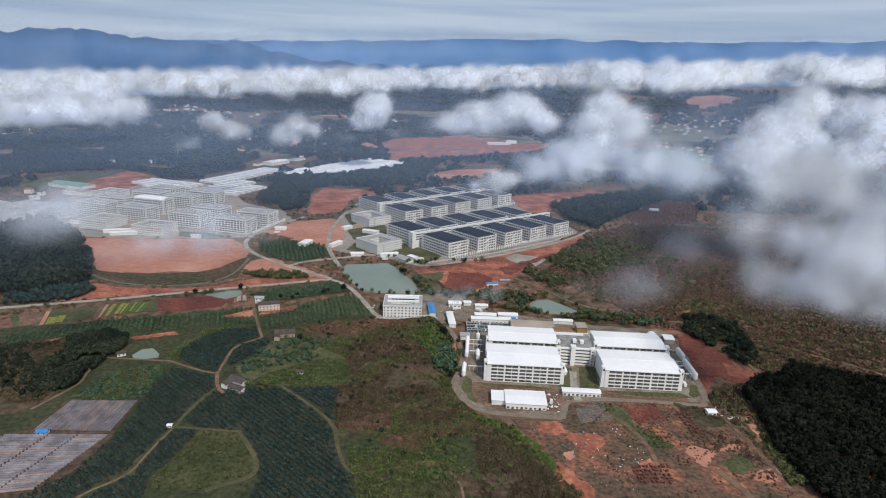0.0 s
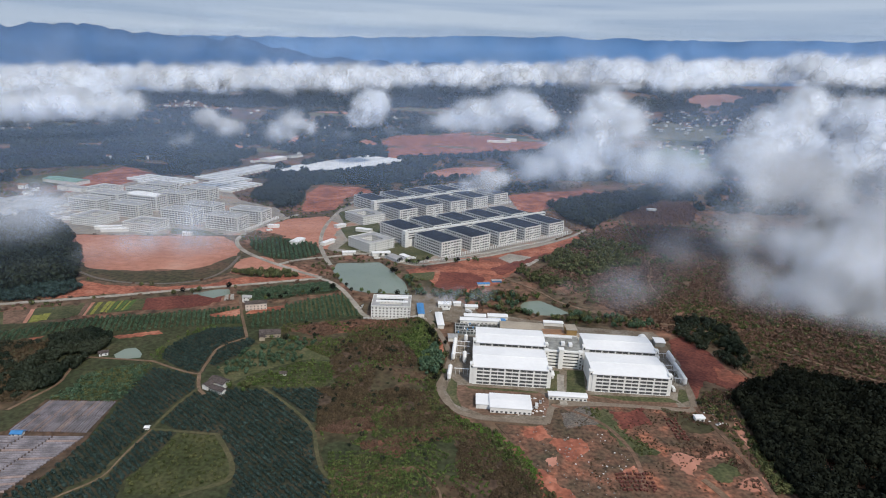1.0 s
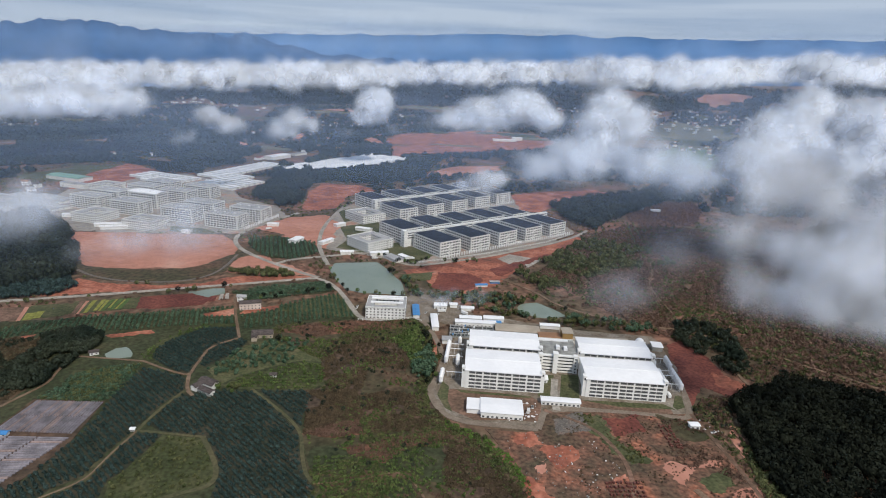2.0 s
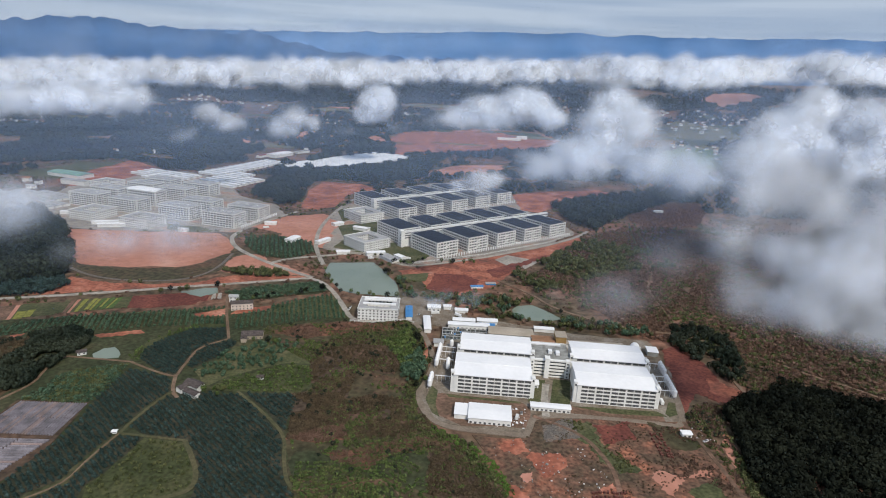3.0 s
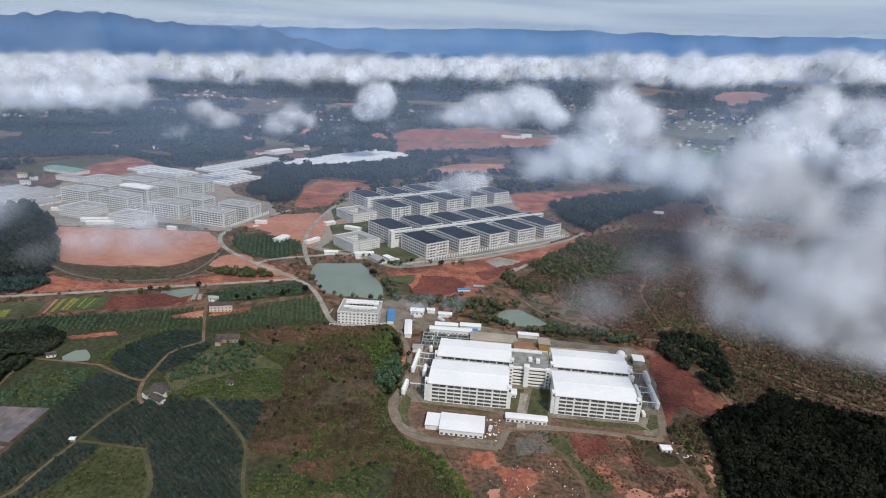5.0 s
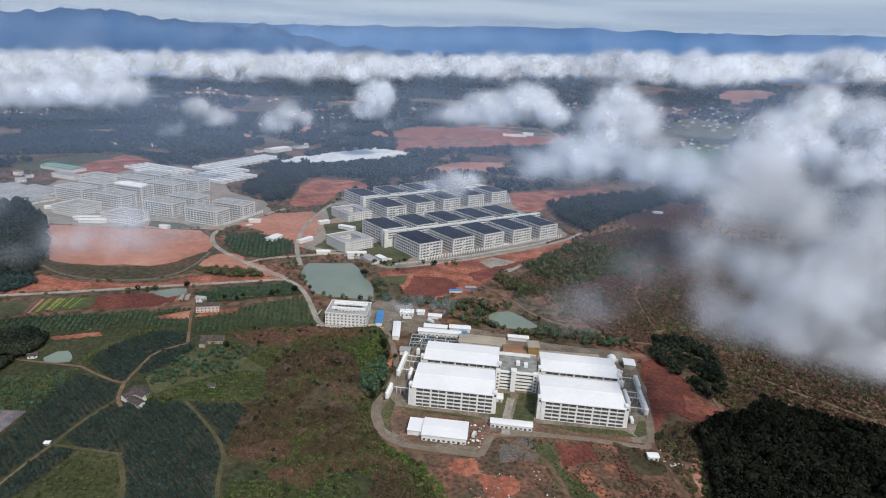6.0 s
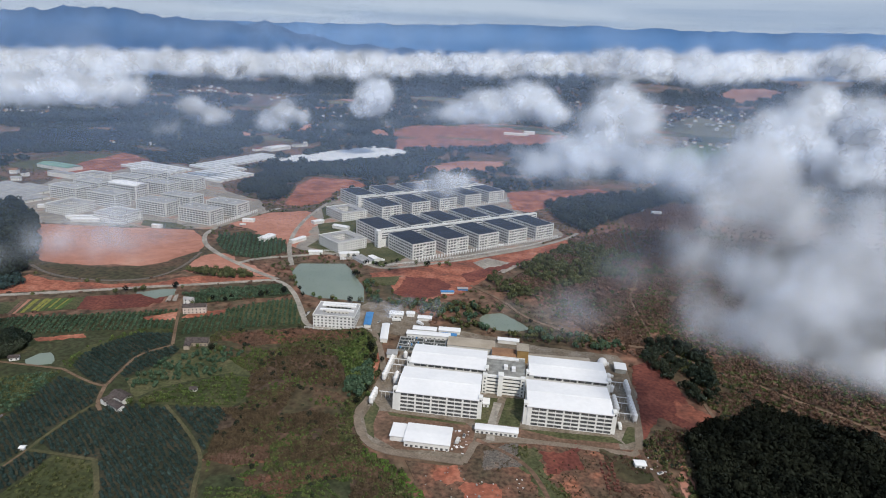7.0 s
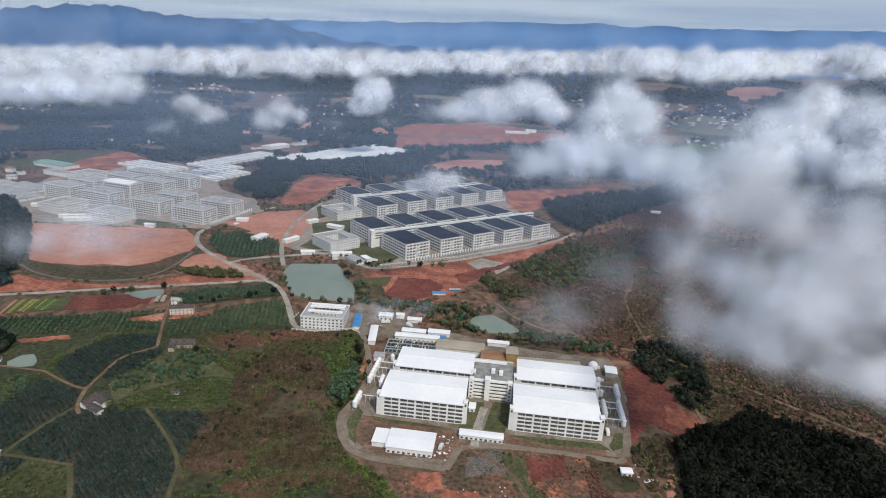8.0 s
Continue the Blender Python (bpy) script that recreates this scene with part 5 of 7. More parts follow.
shed(-572, 1585, 74, 120, 13, 6, material("red_sheet_roof", (0.22, 0.055, 0.05), (0.30, 0.08, 0.07), 0.1, rough=0.6, fine=0.1), "long red-roofed shed beside the halls", ridge=1.2)
TAKEN.append(np.array([(-640, 1530), (-430, 1530), (-430, 1790), (-600, 1790)], float))
shed(-505, 1700, 60, 46, 18, 6, GREYROOF, "grey-roofed shed behind the halls", wall=PALEWALL)
ranges([(-479, 1452), (-418, 1589), (-330, 1745), (-241, 1814), (-169, 1726), (-239, 1617), (-309, 1463), (-379, 1460)], -30, 66, 9.0, 12.5, 4, 3.5, FILMROOF, "pale film greenhouse in a wide range", "greenhouses", ridge=1.5)
ranges([(-877, 995), (-811, 1046), (-711, 1018), (-675, 954), (-706, 917), (-759, 867)], -20, 40, 12, 14, 3, 3.5, GREYROOF, "low grey-roofed shed in a range", "grey sheds", wall=PALEWALL)


# slim feed silos in long rows before the end walls
def silo_row(x0, y0, x1, y1, n):
    for k in range(n):
        f = k / (n - 1)
        o = copy_thing(first_silo, pose(x0 + (x1 - x0) * f, y0 + (y1 - y0) * f, 0))
        o.scale = (0.5, 0.5, 0.72)


a = radians(YAWF)
for (ox, oy), (dx, dy), n in (rows[0], rows[2]):
    u, v = LF / 2 + 9, WF / 2
    silo_row(ox + u * math.cos(a) + v * math.sin(a), oy + u * math.sin(a) - v * math.cos(a), ox + 4 * dx + u * math.cos(a) - v * math.sin(a), oy + 4 * dy + u * math.sin(a) + v * math.cos(a), 58)
silo_row(-334, 892, -312, 985, 22)


def fence(pts, pitch, label):
    """White posts with a rail along a line."""
    b = thing("fence", pts[0][0], pts[0][1], 0, label, "fence")
    me = box_mesh("post", (-0.25, 0.25, -0.25, 0.25, 0, 2.0))
    me.materials.append(WHITE)
    for (x0, y0), (x1, y1) in zip(pts, pts[1:]):
        L, a = math.hypot(x1 - x0, y1 - y0), math.atan2(y1 - y0, x1 - x0)
        n = max(1, int(L / pitch))
        for k in range(n):
            o = new("post", me)
            o.parent = b
            o.location = (x0 + (x1 - x0) * k / n - pts[0][0], y0 + (y1 - y0) * k / n - pts[0][1], 0.6)
        rail = part("rail", boxes((0, L, -0.08, 0.08, 1.6, 2.0), (0, L, -0.08, 0.08, 0.9, 1.1)), STEEL, b)
        rail.matrix_local = pose(x0 - pts[0][0], y0 - pts[0][1], 0.6, 0, 0, math.degrees(a))


fence([(-145, 819), (-118, 826), (-84, 795), (-57, 780), (-23, 801), (45, 847), (86, 883), (140, 930), (192, 994)], 5.0, "white post fence along the farm road")
fence([(-90, 582), (-67, 581), (-35, 595), (-24, 589)], 4.0, "white post fence beside the office road")


def vehicle(x, y, yaw, L, truck, paint, label):
    b = thing("truck" if truck else "car", x, y, yaw, label, "truck" if truck else "car", z=0.75)
    w = 2.3 if truck else 1.8
    if truck:
        part("cargo_box", boxes((-L / 2, L / 2 - 2.2, -w / 2, w / 2, 0.9, 3.4)), paint, b)
        part("cab", boxes((L / 2 - 2.0, L / 2, -w / 2, w / 2, 0.6, 2.7)), paint, b)
        part("windscreen", boxes((L / 2, L / 2 + 0.04, -w / 2 + 0.15, w / 2 - 0.15, 1.6, 2.5)), GLASS, b)
    else:
        part("body", boxes((-L / 2, L / 2, -w / 2, w / 2, 0.35, 0.95)), paint, b)
        part("cabin", boxes((-L / 2 + 0.6, L / 2 - 1.2, -w / 2 + 0.12, w / 2 - 0.12, 0.95, 1.45)), GLASS, b)
    for sx in (-L * 0.32, L * 0.32):
        for sy in (-w / 2 + 0.1, w / 2 - 0.1):
            bm = bmesh.new()
            r = 0.5 if truck else 0.34
            bmesh.ops.create_cone(bm, cap_ends=True, segments=12, radius1=r, radius2=r, depth=0.28, matrix=Matrix.Translation((sx, sy, r)) @ Matrix.Rotation(radians(90), 4, "X"))
            part("wheel", bm, TILE, b)


for n, (x, y, yaw, L, truck) in enumerate(((-5, 618, 20, 9, True), (20, 616, -30, 8, True), (-22, 612, 80, 4.5, False), (-10, 610, 5, 4.5, False), (-98, 612, 85, 4.5, False), (-98, 618, 85, 4.5, False), (76, 428, 80, 6, True), (80, 436, 85, 4.5, False), (196, 470, 88, 8, True), (215, 420, 30, 4.5, False), (-300, 905, 40, 9, True), (-110, 790, 20, 8, True), (-60, 800, 15, 8, True), (95, 915, 35, 8, True))):
    vehicle(x, y, yaw, L, truck, (WHITE, ROOF, STEEL, STEEL)[n % 4] if n % 5 else WHITE, "white delivery truck parked on the yard" if truck else "parked pale passenger car beside the road")


def rubble(pts, count, label, seed, mats):
    """Broken slabs and bags lying about."""
    rng = np.random.default_rng(seed)
    poly = np.array(pts, float)
    p = rng.uniform(poly.min(0), poly.max(0), (count, 2))
    p = p[inside(p, poly)]
    bm = bmesh.new()
    for x, y in p:
        s = rng.uniform(0.3, 1.0) * (1 if rng.random() < 0.9 else 2)
        m = pose(x, y, 0.7, rng.uniform(-20, 20), rng.uniform(-20, 20), rng.uniform(0, 180)) @ Matrix.Diagonal((s, s * rng.uniform(0.4, 1), s * 0.5, 1))
        bmesh.ops.create_cube(bm, size=1, matrix=m)
    return tagged(part("rubble", bm, mats), label, "rubble", kind="stuff")


rubble([(85, 386), (122, 401), (139, 371), (120, 344), (90, 347)], 45, "white broken slabs and bags on bare earth", 1, ROOF)
rubble([(53, 398), (84, 405), (141, 340), (90, 309), (67, 345)], 160, "grey rubble scattered over bare earth", 2, TANKGREY)
rubble([(92, 423), (118, 432), (122, 410), (97, 403)], 60, "dark grey rubble on gravel", 3, GRAVEL)
rubble([(19, 433), (82, 425), (80, 413), (34, 413)], 22, "white bags and boxes lying on the yard", 4, ROOF)
rubble([(208, 439), (232, 435), (223, 420), (204, 417)], 22, "pale rubble beside the guard hut", 5, ROOF)
rubble([(73, 446), (85, 444), (82, 412), (72, 416)], 26, "white boxes stacked beside the shed", 6, ROOF)

# ---- houses ----
def house(x, y, yaw, L, W, h, label, roof=None, wall=None, wing=0.0, group=""):
    b = thing("house", x, y, yaw, label, "house", group, z=rise(x, y))
    keep_clear(x, y, yaw, -L / 2, L / 2, -W / 2, W / 2)
    part("wall", boxes((-L / 2, L / 2, -W / 2, W / 2, 0, h)), wall or WHITE, b)
    part("roof", gable(-L / 2, L / 2, -W / 2, W / 2, h, W * 0.28, over=0.7, thick=0.3), roof or TILE, b)
    if wing:
        part("wing_wall", boxes((-L / 2 + 0.1, -L / 2 + wing, -W / 2 - wing * 1.3, -W / 2 - 0.02, 0, h * 0.9)), wall or WHITE, b)
        part("wing_roof", gable(-L / 2, -L / 2 + wing, -W / 2 - wing * 1.3, -W / 2, h * 0.9, wing * 0.28, over=0.5, thick=0.3, along="y"), roof or TILE, b)
    n = max(2, int(L / 3.5))
    for s in range(max(1, int(h / 3))):
        for k in range(n):
            u = -L / 2 + (k + 0.5) * L / n
            part("window", boxes((u - 0.6, u + 0.6, -W / 2 - 0.05, -W / 2, s * 3 + 1.0, s * 3 + 2.3)), GLASS, b)
    return b


house(-181, 432, -24, 15, 8, 4.4, "whitewashed farmhouse with dark tiled roofs and a wing", wing=6)
house(-178, 421, -24, 13, 5, 3.4, "low white barn with a dark roof")
house(-172, 529, 14, 19, 10, 4.2, "old tan-walled farmhouse with a dark tiled roof", wing=5, wall=BEIGE)
house(-209, 593, 20, 22, 8, 7.5, "pink-walled three-storey house with a dark roof", wall=material("pink_render", (0.52, 0.45, 0.40), (0.62, 0.54, 0.48), 0.2, fine=0.08))
house(-226, 612, 4, 9, 6, 6, "small white house with a grey roof beside the road", roof=GREYROOF)
house(-206, 366, 10, 2.6, 2.0, 2.0, "small white hut among orchard bushes", roof=ROOF)
house(-136, 455, 10, 5, 3.5, 2.4, "small dark-roofed hut in the orchard")
house(-302, 470, 30, 7, 5, 3, "small white field house beside a track")
rng = random.Random(11)
plain = [house(-865, 1119, 10, 14, 10, 8, "white village house with a red roof", roof=RUST, group="village houses"), house(-832, 1107, -8, 12, 9, 7, "white village house with a dark roof", group="village houses"), house(-815, 1066, 30, 16, 9, 6, "white village house with a pale roof", roof=GREYROOF, group="village houses")]
villages = [(897, 3249), (1021, 3152), (1101, 3068), (1177, 2990), (958, 2859), (810, 3020), (434, 3365), (919, 2454), (974, 2292), (1122, 2428), (1119, 2176), (1217, 2194), (1277, 2175), (1452, 2824), (-1612, 2102), (-1595, 3211), (-1582, 3043), (-459, 2904), (-502, 1880), (-548, 2614), (-1563, 3090), (-1283, 3077), (-1674, 2079), (-526, 2154), (-694, 2589), (-845, 2272), (-925, 1590)]
for n, village in enumerate(villages):
    cx, cy = village
    spread = 14 + 0.016 * math.hypot(cx, cy)
    for k in range(16 if n < 14 else 8):
        x, y = cx + rng.gauss(0, spread * 1.6), cy + rng.gauss(0, spread)
        copy_thing(plain[rng.randrange(3)], pose(x, y, rise(x, y), 0, 0, rng.uniform(-40, 40)))
shed(75, 2367, 5, 90, 20, 9, ROOF, "long white works hall on red earth", ridge=1.5, name="hall")
shed(153, 2432, 8, 40, 18, 12, ROOF, "white works hall on red earth", ridge=1.5, name="hall")


# ---- power line ----
def pylon(x, y, yaw, h):
    b = thing("pylon", x, y, yaw, "grey steel lattice power pylon among woods", "pylon", "power pylons", z=rise(x, y))
    bm = bmesh.new()
    def bar(a, c, r):
        a, c = Vector(a), Vector(c)
        bmesh.ops.create_cone(bm, cap_ends=True, segments=5, radius1=r, radius2=r, depth=(c - a).length, matrix=Matrix.Translation((a + c) / 2) @ (c - a).to_track_quat("Z", "Y").to_matrix().to_4x4())
    half = lambda z: 3.6 * (1 - z / h) + 0.5
    levels = [h * f for f in (0, 0.25, 0.45, 0.62, 0.78, 1.0)]
    for sx, sy in ((-1, -1), (1, -1), (1, 1), (-1, 1)):
        for z0, z1 in zip(levels, levels[1:]):
            bar((sx * half(z0), sy * half(z0), z0), (sx * half(z1), sy * half(z1), z1), 0.17)
            bar((sx * half(z0), sy * half(z0), z0), (-sy * half(z1), sx * half(z1), z1), 0.1)
    part("mast", bm, TANKGREY, b)
    for f, w in ((0.66, 7.5), (0.8, 9.0), (0.94, 6.0)):
        bm = bmesh.new()
        bar((-w, 0, h * f), (w, 0, h * f), 0.17)
        bar((-w, 0, h * f), (0, 0, h * f + 2), 0.1)
        bar((w, 0, h * f), (0, 0, h * f + 2), 0.1)
        part("cross_arm", bm, TANKGREY, b)


for x, y in [(-807, 1622), (-878, 1846), (-1166, 2546)]:
    pylon(x, y, 25, 36)

# ---- field structures ----
def tunnel(length, width, h, mat):
    bm = bmesh.new()
    ends = [[bm.verts.new((x, -math.cos(math.pi * k / 6) * width / 2, math.sin(math.pi * k / 6) * h)) for k in range(7)] for x in (0, length)]
    for k in range(6):
        bm.faces.new((ends[0][k], ends[1][k], ends[1][k + 1], ends[0][k + 1]))
    bm.faces.new(ends[0])
    bm.faces.new(ends[1][::-1])
    me = bpy.data.meshes.new("film_tunnel")
    bm.to_mesh(me)
    bm.free()
    me.materials.append(mat)
    return me


def tunnel_rows(a, b, c, d, n, split, seed):
    """Low film tunnels from edge a-b to edge d-c, n rows, each cut in pieces at the given fractions."""
    rng = random.Random(seed)
    shapes = [tunnel(1, 1, 1, m) for m in (PLASTIC, DUSTY)]
    a, b, c, d = (Vector((*p, 0)) for p in (a, b, c, d))
    TAKEN.append(np.array([p[:2] for p in (a, b, c, d)]))
    for k in range(n):
        p, q = a.lerp(b, (k + 0.5) / n), d.lerp(c, (k + 0.5) / n)
        w = (b - a).length / n
        for s0, s1 in zip(split, split[1:]):
            u, v = p.lerp(q, s0 + 0.008), p.lerp(q, s1 - 0.008)
            o = new("film_tunnel", shapes[rng.random() < 0.2])
            o.matrix_world = pose(u.x, u.y, 0.72, 0, 0, math.degrees(math.atan2(v.y - u.y, v.x - u.x))) @ Matrix.Diagonal(((v - u).length, w * rng.uniform(0.5, 0.68), rng.uniform(0.9, 1.3), 1))
            tagged(o, "low field tunnel of dusty plastic film", "tunnel", "field tunnels")


sheet("tunnel_field", [(-300, 394), (-247, 399), (-240, 352), (-240, 318), (-248, 290), (-277, 266), (-322, 272), (-315, 344), (-299, 353)], DRYSOIL, "brown soil under film tunnels", "field", wobble=0.8)
tunnel_rows(*[(-296, 392), (-247, 397), (-244, 356), (-297, 352)], 26, (0, 0.5, 1), 5)
tunnel_rows(*[(-312, 345), (-324, 274), (-254, 293), (-242, 352)], 25, (0, 0.42, 0.7, 1), 6)
house(-288, 349, 5, 7, 4, 2.6, "small blue-roofed field hut among tunnels", roof=BLUEROOF)


def brick_stack():
    b = thing("brick_stack", 0, 0, 0, "small stack of dark red bricks on the ground", "bricks", "brick stacks")
    part("course", boxes((-1.0, 1.0, -0.7, 0.7, 0, 0.65)), BRICK, b)
    part("course", boxes((-0.9, 0.95, -0.65, 0.6, 0.65, 1.3)), BRICK, b)
    return b


stack = None
rng = random.Random(3)
for (ax, ay), (bx, by), nu, nv, wide in ((*[(179, 424), (181, 397)], 9, 3, 10.0), (*[(122, 343), (143, 345)], 9, 5, 19.0)):
    d = Vector((bx - ax, by - ay)).normalized()
    s = Vector((-d.y, d.x))
    for i in range(nu):
        for j in range(nv):
            p = Vector((ax, ay)).lerp(Vector((bx, by)), i / (nu - 1)) + s * ((j - (nv - 1) / 2) * wide / nv) + Vector((rng.gauss(0, 0.5), rng.gauss(0, 0.5)))
            at = pose(p.x, p.y, 0.5, 0, 0, rng.uniform(0, 180))
            if stack is None:
                stack = brick_stack()
                stack.matrix_world = at
            else:
                copy_thing(stack, at)


# ---- planting ----
ORCH = [
    (BLUE_WEST, LEAF_BLUE, 2.9, 1.42, -38),
    (BLUE_STRIP, LEAF_BLUE, 2.9, 1.42, -38),
    (BLUE_LARGE, LEAF_BLUE, 2.9, 1.42, -40),
    (BLUE_CORNER, LEAF_BLUE, 2.9, 1.42, -40),
    (BLUE_NORTH, LEAF_BLUE, 2.9, 1.45, -30),
    (BLUE_LANE, LEAF_BLUE, 2.9, 1.45, -30),
    ([(-430, 495), (-356, 544), (-228, 593), (-210, 553), (-296, 524), (-414, 478)], LEAF_ROW, 3.7, 1.6, 112),
    ([(-218, 586), (-186, 604), (-135, 648), (-121, 651), (-92, 592), (-136, 574), (-195, 543)], LEAF_ROW, 3.7, 1.55, 108),
    ([(-246, 632), (-228, 650), (-148, 692), (-130, 667), (-148, 651), (-224, 611)], LEAF_ROW, 4.4, 1.9, 30),
    ([(-311, 850), (-270, 867), (-211, 847), (-190, 807), (-216, 764), (-258, 773), (-292, 807)], LEAF_ROW, 4.6, 2.2, 110),
    (BRIGHT, LEAF_GREEN, 3.3, 1.3, 12),
    (YOUNG, LEAF_OLIVE, 4.2, 1.35, 60),
    (ROUGH, LEAF_ROW, 3.6, 1.7, 35),
]
for k, (pts, mat, pitch, size, yaw) in enumerate(ORCH):
    label = {"blue_green_leaves": "rows of dark blue-green orchard bushes", "orchard_leaves": "rows of fresh green orchard trees", "green_leaves": "rows of young green orchard trees", "olive_leaves": "scattered olive-green fruit bushes"}[mat.name]
    orchard("orchard", pts, mat, label, pitch, size, yaw, 100 + k, gaps=0.3 if mat in (LEAF_GREEN, LEAF_OLIVE) else 0.04, jitter=0.7 if mat is LEAF_OLIVE else 0.25)
BROWN = [[(-104, 486), (-106, 527), (-78, 550), (-48, 542), (-25, 509), (-27, 481), (-61, 487), (-58, 443), (-80, 435), (-95, 461)], [(-102, 436), (-62, 442), (-48, 402), (-68, 393), (-87, 377)], [(14, 388), (35, 377), (61, 343), (76, 327), (86, 305), (18, 300), (16, 349)], [(-61, 433), (-35, 446), (-6, 440), (14, 406), (-11, 393), (-39, 385), (-48, 402)]]
RUSTY = [[(-89, 378), (-70, 393), (-52, 400), (-45, 382), (-66, 376)], [(-59, 364), (-26, 379), (-2, 391), (16, 395), (15, 384), (-9, 373), (-26, 353), (-46, 358)], [(-161, 544), (-133, 565), (-56, 600), (-28, 597), (-51, 566), (-105, 544), (-124, 533)]]
for k, pts in enumerate(BROWN):
    thicket("dry_brush", pts, LEAF_TWIG, "brown leafless brushwood on fallow land", 2600, 1.15, 260 + k, SHRUBS, 0.05, -0.35, "brush")
for k, pts in enumerate(RUSTY):
    thicket("dry_brush", pts, LEAF_DRY, "reddish-brown leafless brush on fallow land", 1300, 1.0, 270 + k, SHRUBS, 0.05, -0.3, "brush")
thicket("dry_brush", FALLOW, LEAF_DRY, "reddish-brown leafless brush on fallow land", 3500, 1.05, 201, SHRUBS, 0.02, 0.1, "brush")
thicket("weeds", FALLOW, LEAF_OLIVE, "olive-green weeds and bushes on fallow land", 15000, 1.05, 202, SHRUBS, 0.02, -0.15, "brush")
thicket("weeds", FALLOW, LEAF_GREEN, "fresh green weeds on fallow land", 9500, 1.05, 203, SHRUBS, 0.03, 0.05, "brush")
thicket("bushes", FALLOW, LEAF_FOREST, "dark green bushes on fallow land", 500, 1.7, 280, BUSHES, 0.04, 0.05, "brush")
thicket("bushes", [(-48, 542), (-27, 580), (-8, 523), (-5, 479), (-23, 487), (-28, 508)], LEAF_GREEN, "green bushes on the slope beside the road", 800, 1.6, 281, BUSHES, 0.04, -0.3, "brush")
thicket("bushes", ROUGH, LEAF_OLIVE, "olive bushes between rough orchard trees", 700, 1.3, 287, BUSHES, 0.04, -0.1, "brush")
thicket("trees", MEADOW, LEAF_ROW, "scattered round trees in a meadow", 420, 1.7, 282, TREES, 0.03, -0.15, "trees")
thicket("trees", [(-251, 463), (-262, 474), (-261, 503), (-250, 526), (-236, 548), (-210, 552), (-205, 544), (-233, 537), (-249, 511), (-254, 486), (-246, 465)], LEAF_GREEN, "bushes along the orchard edge", 260, 1.4, 283, BUSHES, 0.05, -0.1, "trees")


def contour_rows(name, line, rows, gap, pitch, size, mat, label, seed):
    """Bushes along curved terrace rows that run beside one another."""
    rng = np.random.default_rng(seed)
    a = np.array(line, float)
    d = np.gradient(a, axis=0)
    side = np.stack([-d[:, 1], d[:, 0]], 1) / np.hypot(*d.T)[:, None]
    spots = []
    for k in range(rows):
        b = a + side * gap * k
        run = np.concatenate([[0], np.cumsum(np.hypot(*np.diff(b, axis=0).T))])
        at = np.arange(0, run[-1], pitch)
        spots.append(np.stack([np.interp(at, run, b[:, 0]), np.interp(at, run, b[:, 1])], 1))
    p = np.vstack(spots) + rng.normal(scale=0.3, size=(sum(map(len, spots)), 2))
    return plant(name, p[rng.random(len(p)) > 0.1], BUSHES, size, mat, label, "brush", seed)


contour_rows("terrace_rows", [(-66, 327), (-52, 330), (-38, 334), (-24, 342), (-14, 345), (-4, 338)], 7, 4.2, 2.2, 1.15, LEAF_GREEN, "curved rows of green bushes on a terraced hillock", 284)
contour_rows("terrace_rows", [(3, 326), (-4, 338), (-14, 345), (-24, 342), (-38, 334), (-60, 325)], 5, 4.2, 2.4, 1.15, LEAF_GREEN, "curved rows of green bushes below the footpath", 285)
thicket("hedge", [(-12, 582), (2, 517), (-6, 466), (-5, 432), (12, 404), (40, 393), (72, 342), (90, 300), (80, 300), (61, 340), (29, 385), (-5, 406), (-16, 454), (-14, 513)], LEAF_OLIVE, "thick olive-green hedge beside the road", 2600, 1.6, 204, BUSHES, 0.03, -0.4, "hedge")
thicket("hedge", [(-8, 530), (-2, 490), (-6, 466), (-20, 470), (-22, 505)], LEAF_ROW, "clump of green trees at the road bend", 110, 2.4, 286, TREES, 0.03, -0.8, "trees")
thicket("grass_edge", [(13, 409), (40, 393), (60, 372), (72, 342), (67, 341), (51, 371), (30, 389), (12, 402)], material("bright_grass", (0.07, 0.13, 0.025), (0.11, 0.18, 0.04), 0.06, fine=0.2), "bright green grass beside the plot", 1400, 1.1, 206, SHRUBS, 0.05, -0.6, "grass")
thicket("wood", [(-364, 491), (-341, 510), (-316, 506), (-308, 484), (-310, 461), (-309, 436), (-306, 416), (-316, 404), (-333, 400), (-352, 433), (-352, 449), (-349, 467)], LEAF_FOREST, "dark wood of broadleaf trees", 1500, 2.9, 207, None, 0.035, -0.35)
thicket("scrub", [(-440, 470), (-368, 492), (-345, 470), (-320, 404), (-316, 380), (-345, 360), (-440, 420)], LEAF_TWIG, "brown dry scrub beside a wood", 2600, 1.5, 290, SHRUBS, 0.03, -0.2, "scrub")
thicket("scrub", [(-440, 470), (-368, 492), (-345, 470), (-320, 404), (-316, 380), (-345, 360), (-440, 420)], LEAF_FOREST, "dark bushes beside a wood", 900, 2.2, 291, BUSHES, 0.03, 0.0, "scrub")
# this wood's cloud shade sits in its leaf colour, it is not cast
thicket("wood", [(243, 462), (258, 480), (282, 489), (308, 506), (338, 505), (390, 486), (440, 421), (332, 302), (237, 294), (234, 343), (233, 387), (240, 433)], LEAF_SHADED, "dense wood of broadleaf trees with cloud shade in its colour", 4400, 3.4, 209, TREES, 0.03, -0.75, vary=0.45)
BANK = [(205, 440), (232, 425), (242, 462), (260, 482), (300, 500), (335, 535), (312, 582), (290, 575), (284, 548), (268, 540), (281, 502), (252, 478), (222, 470)]
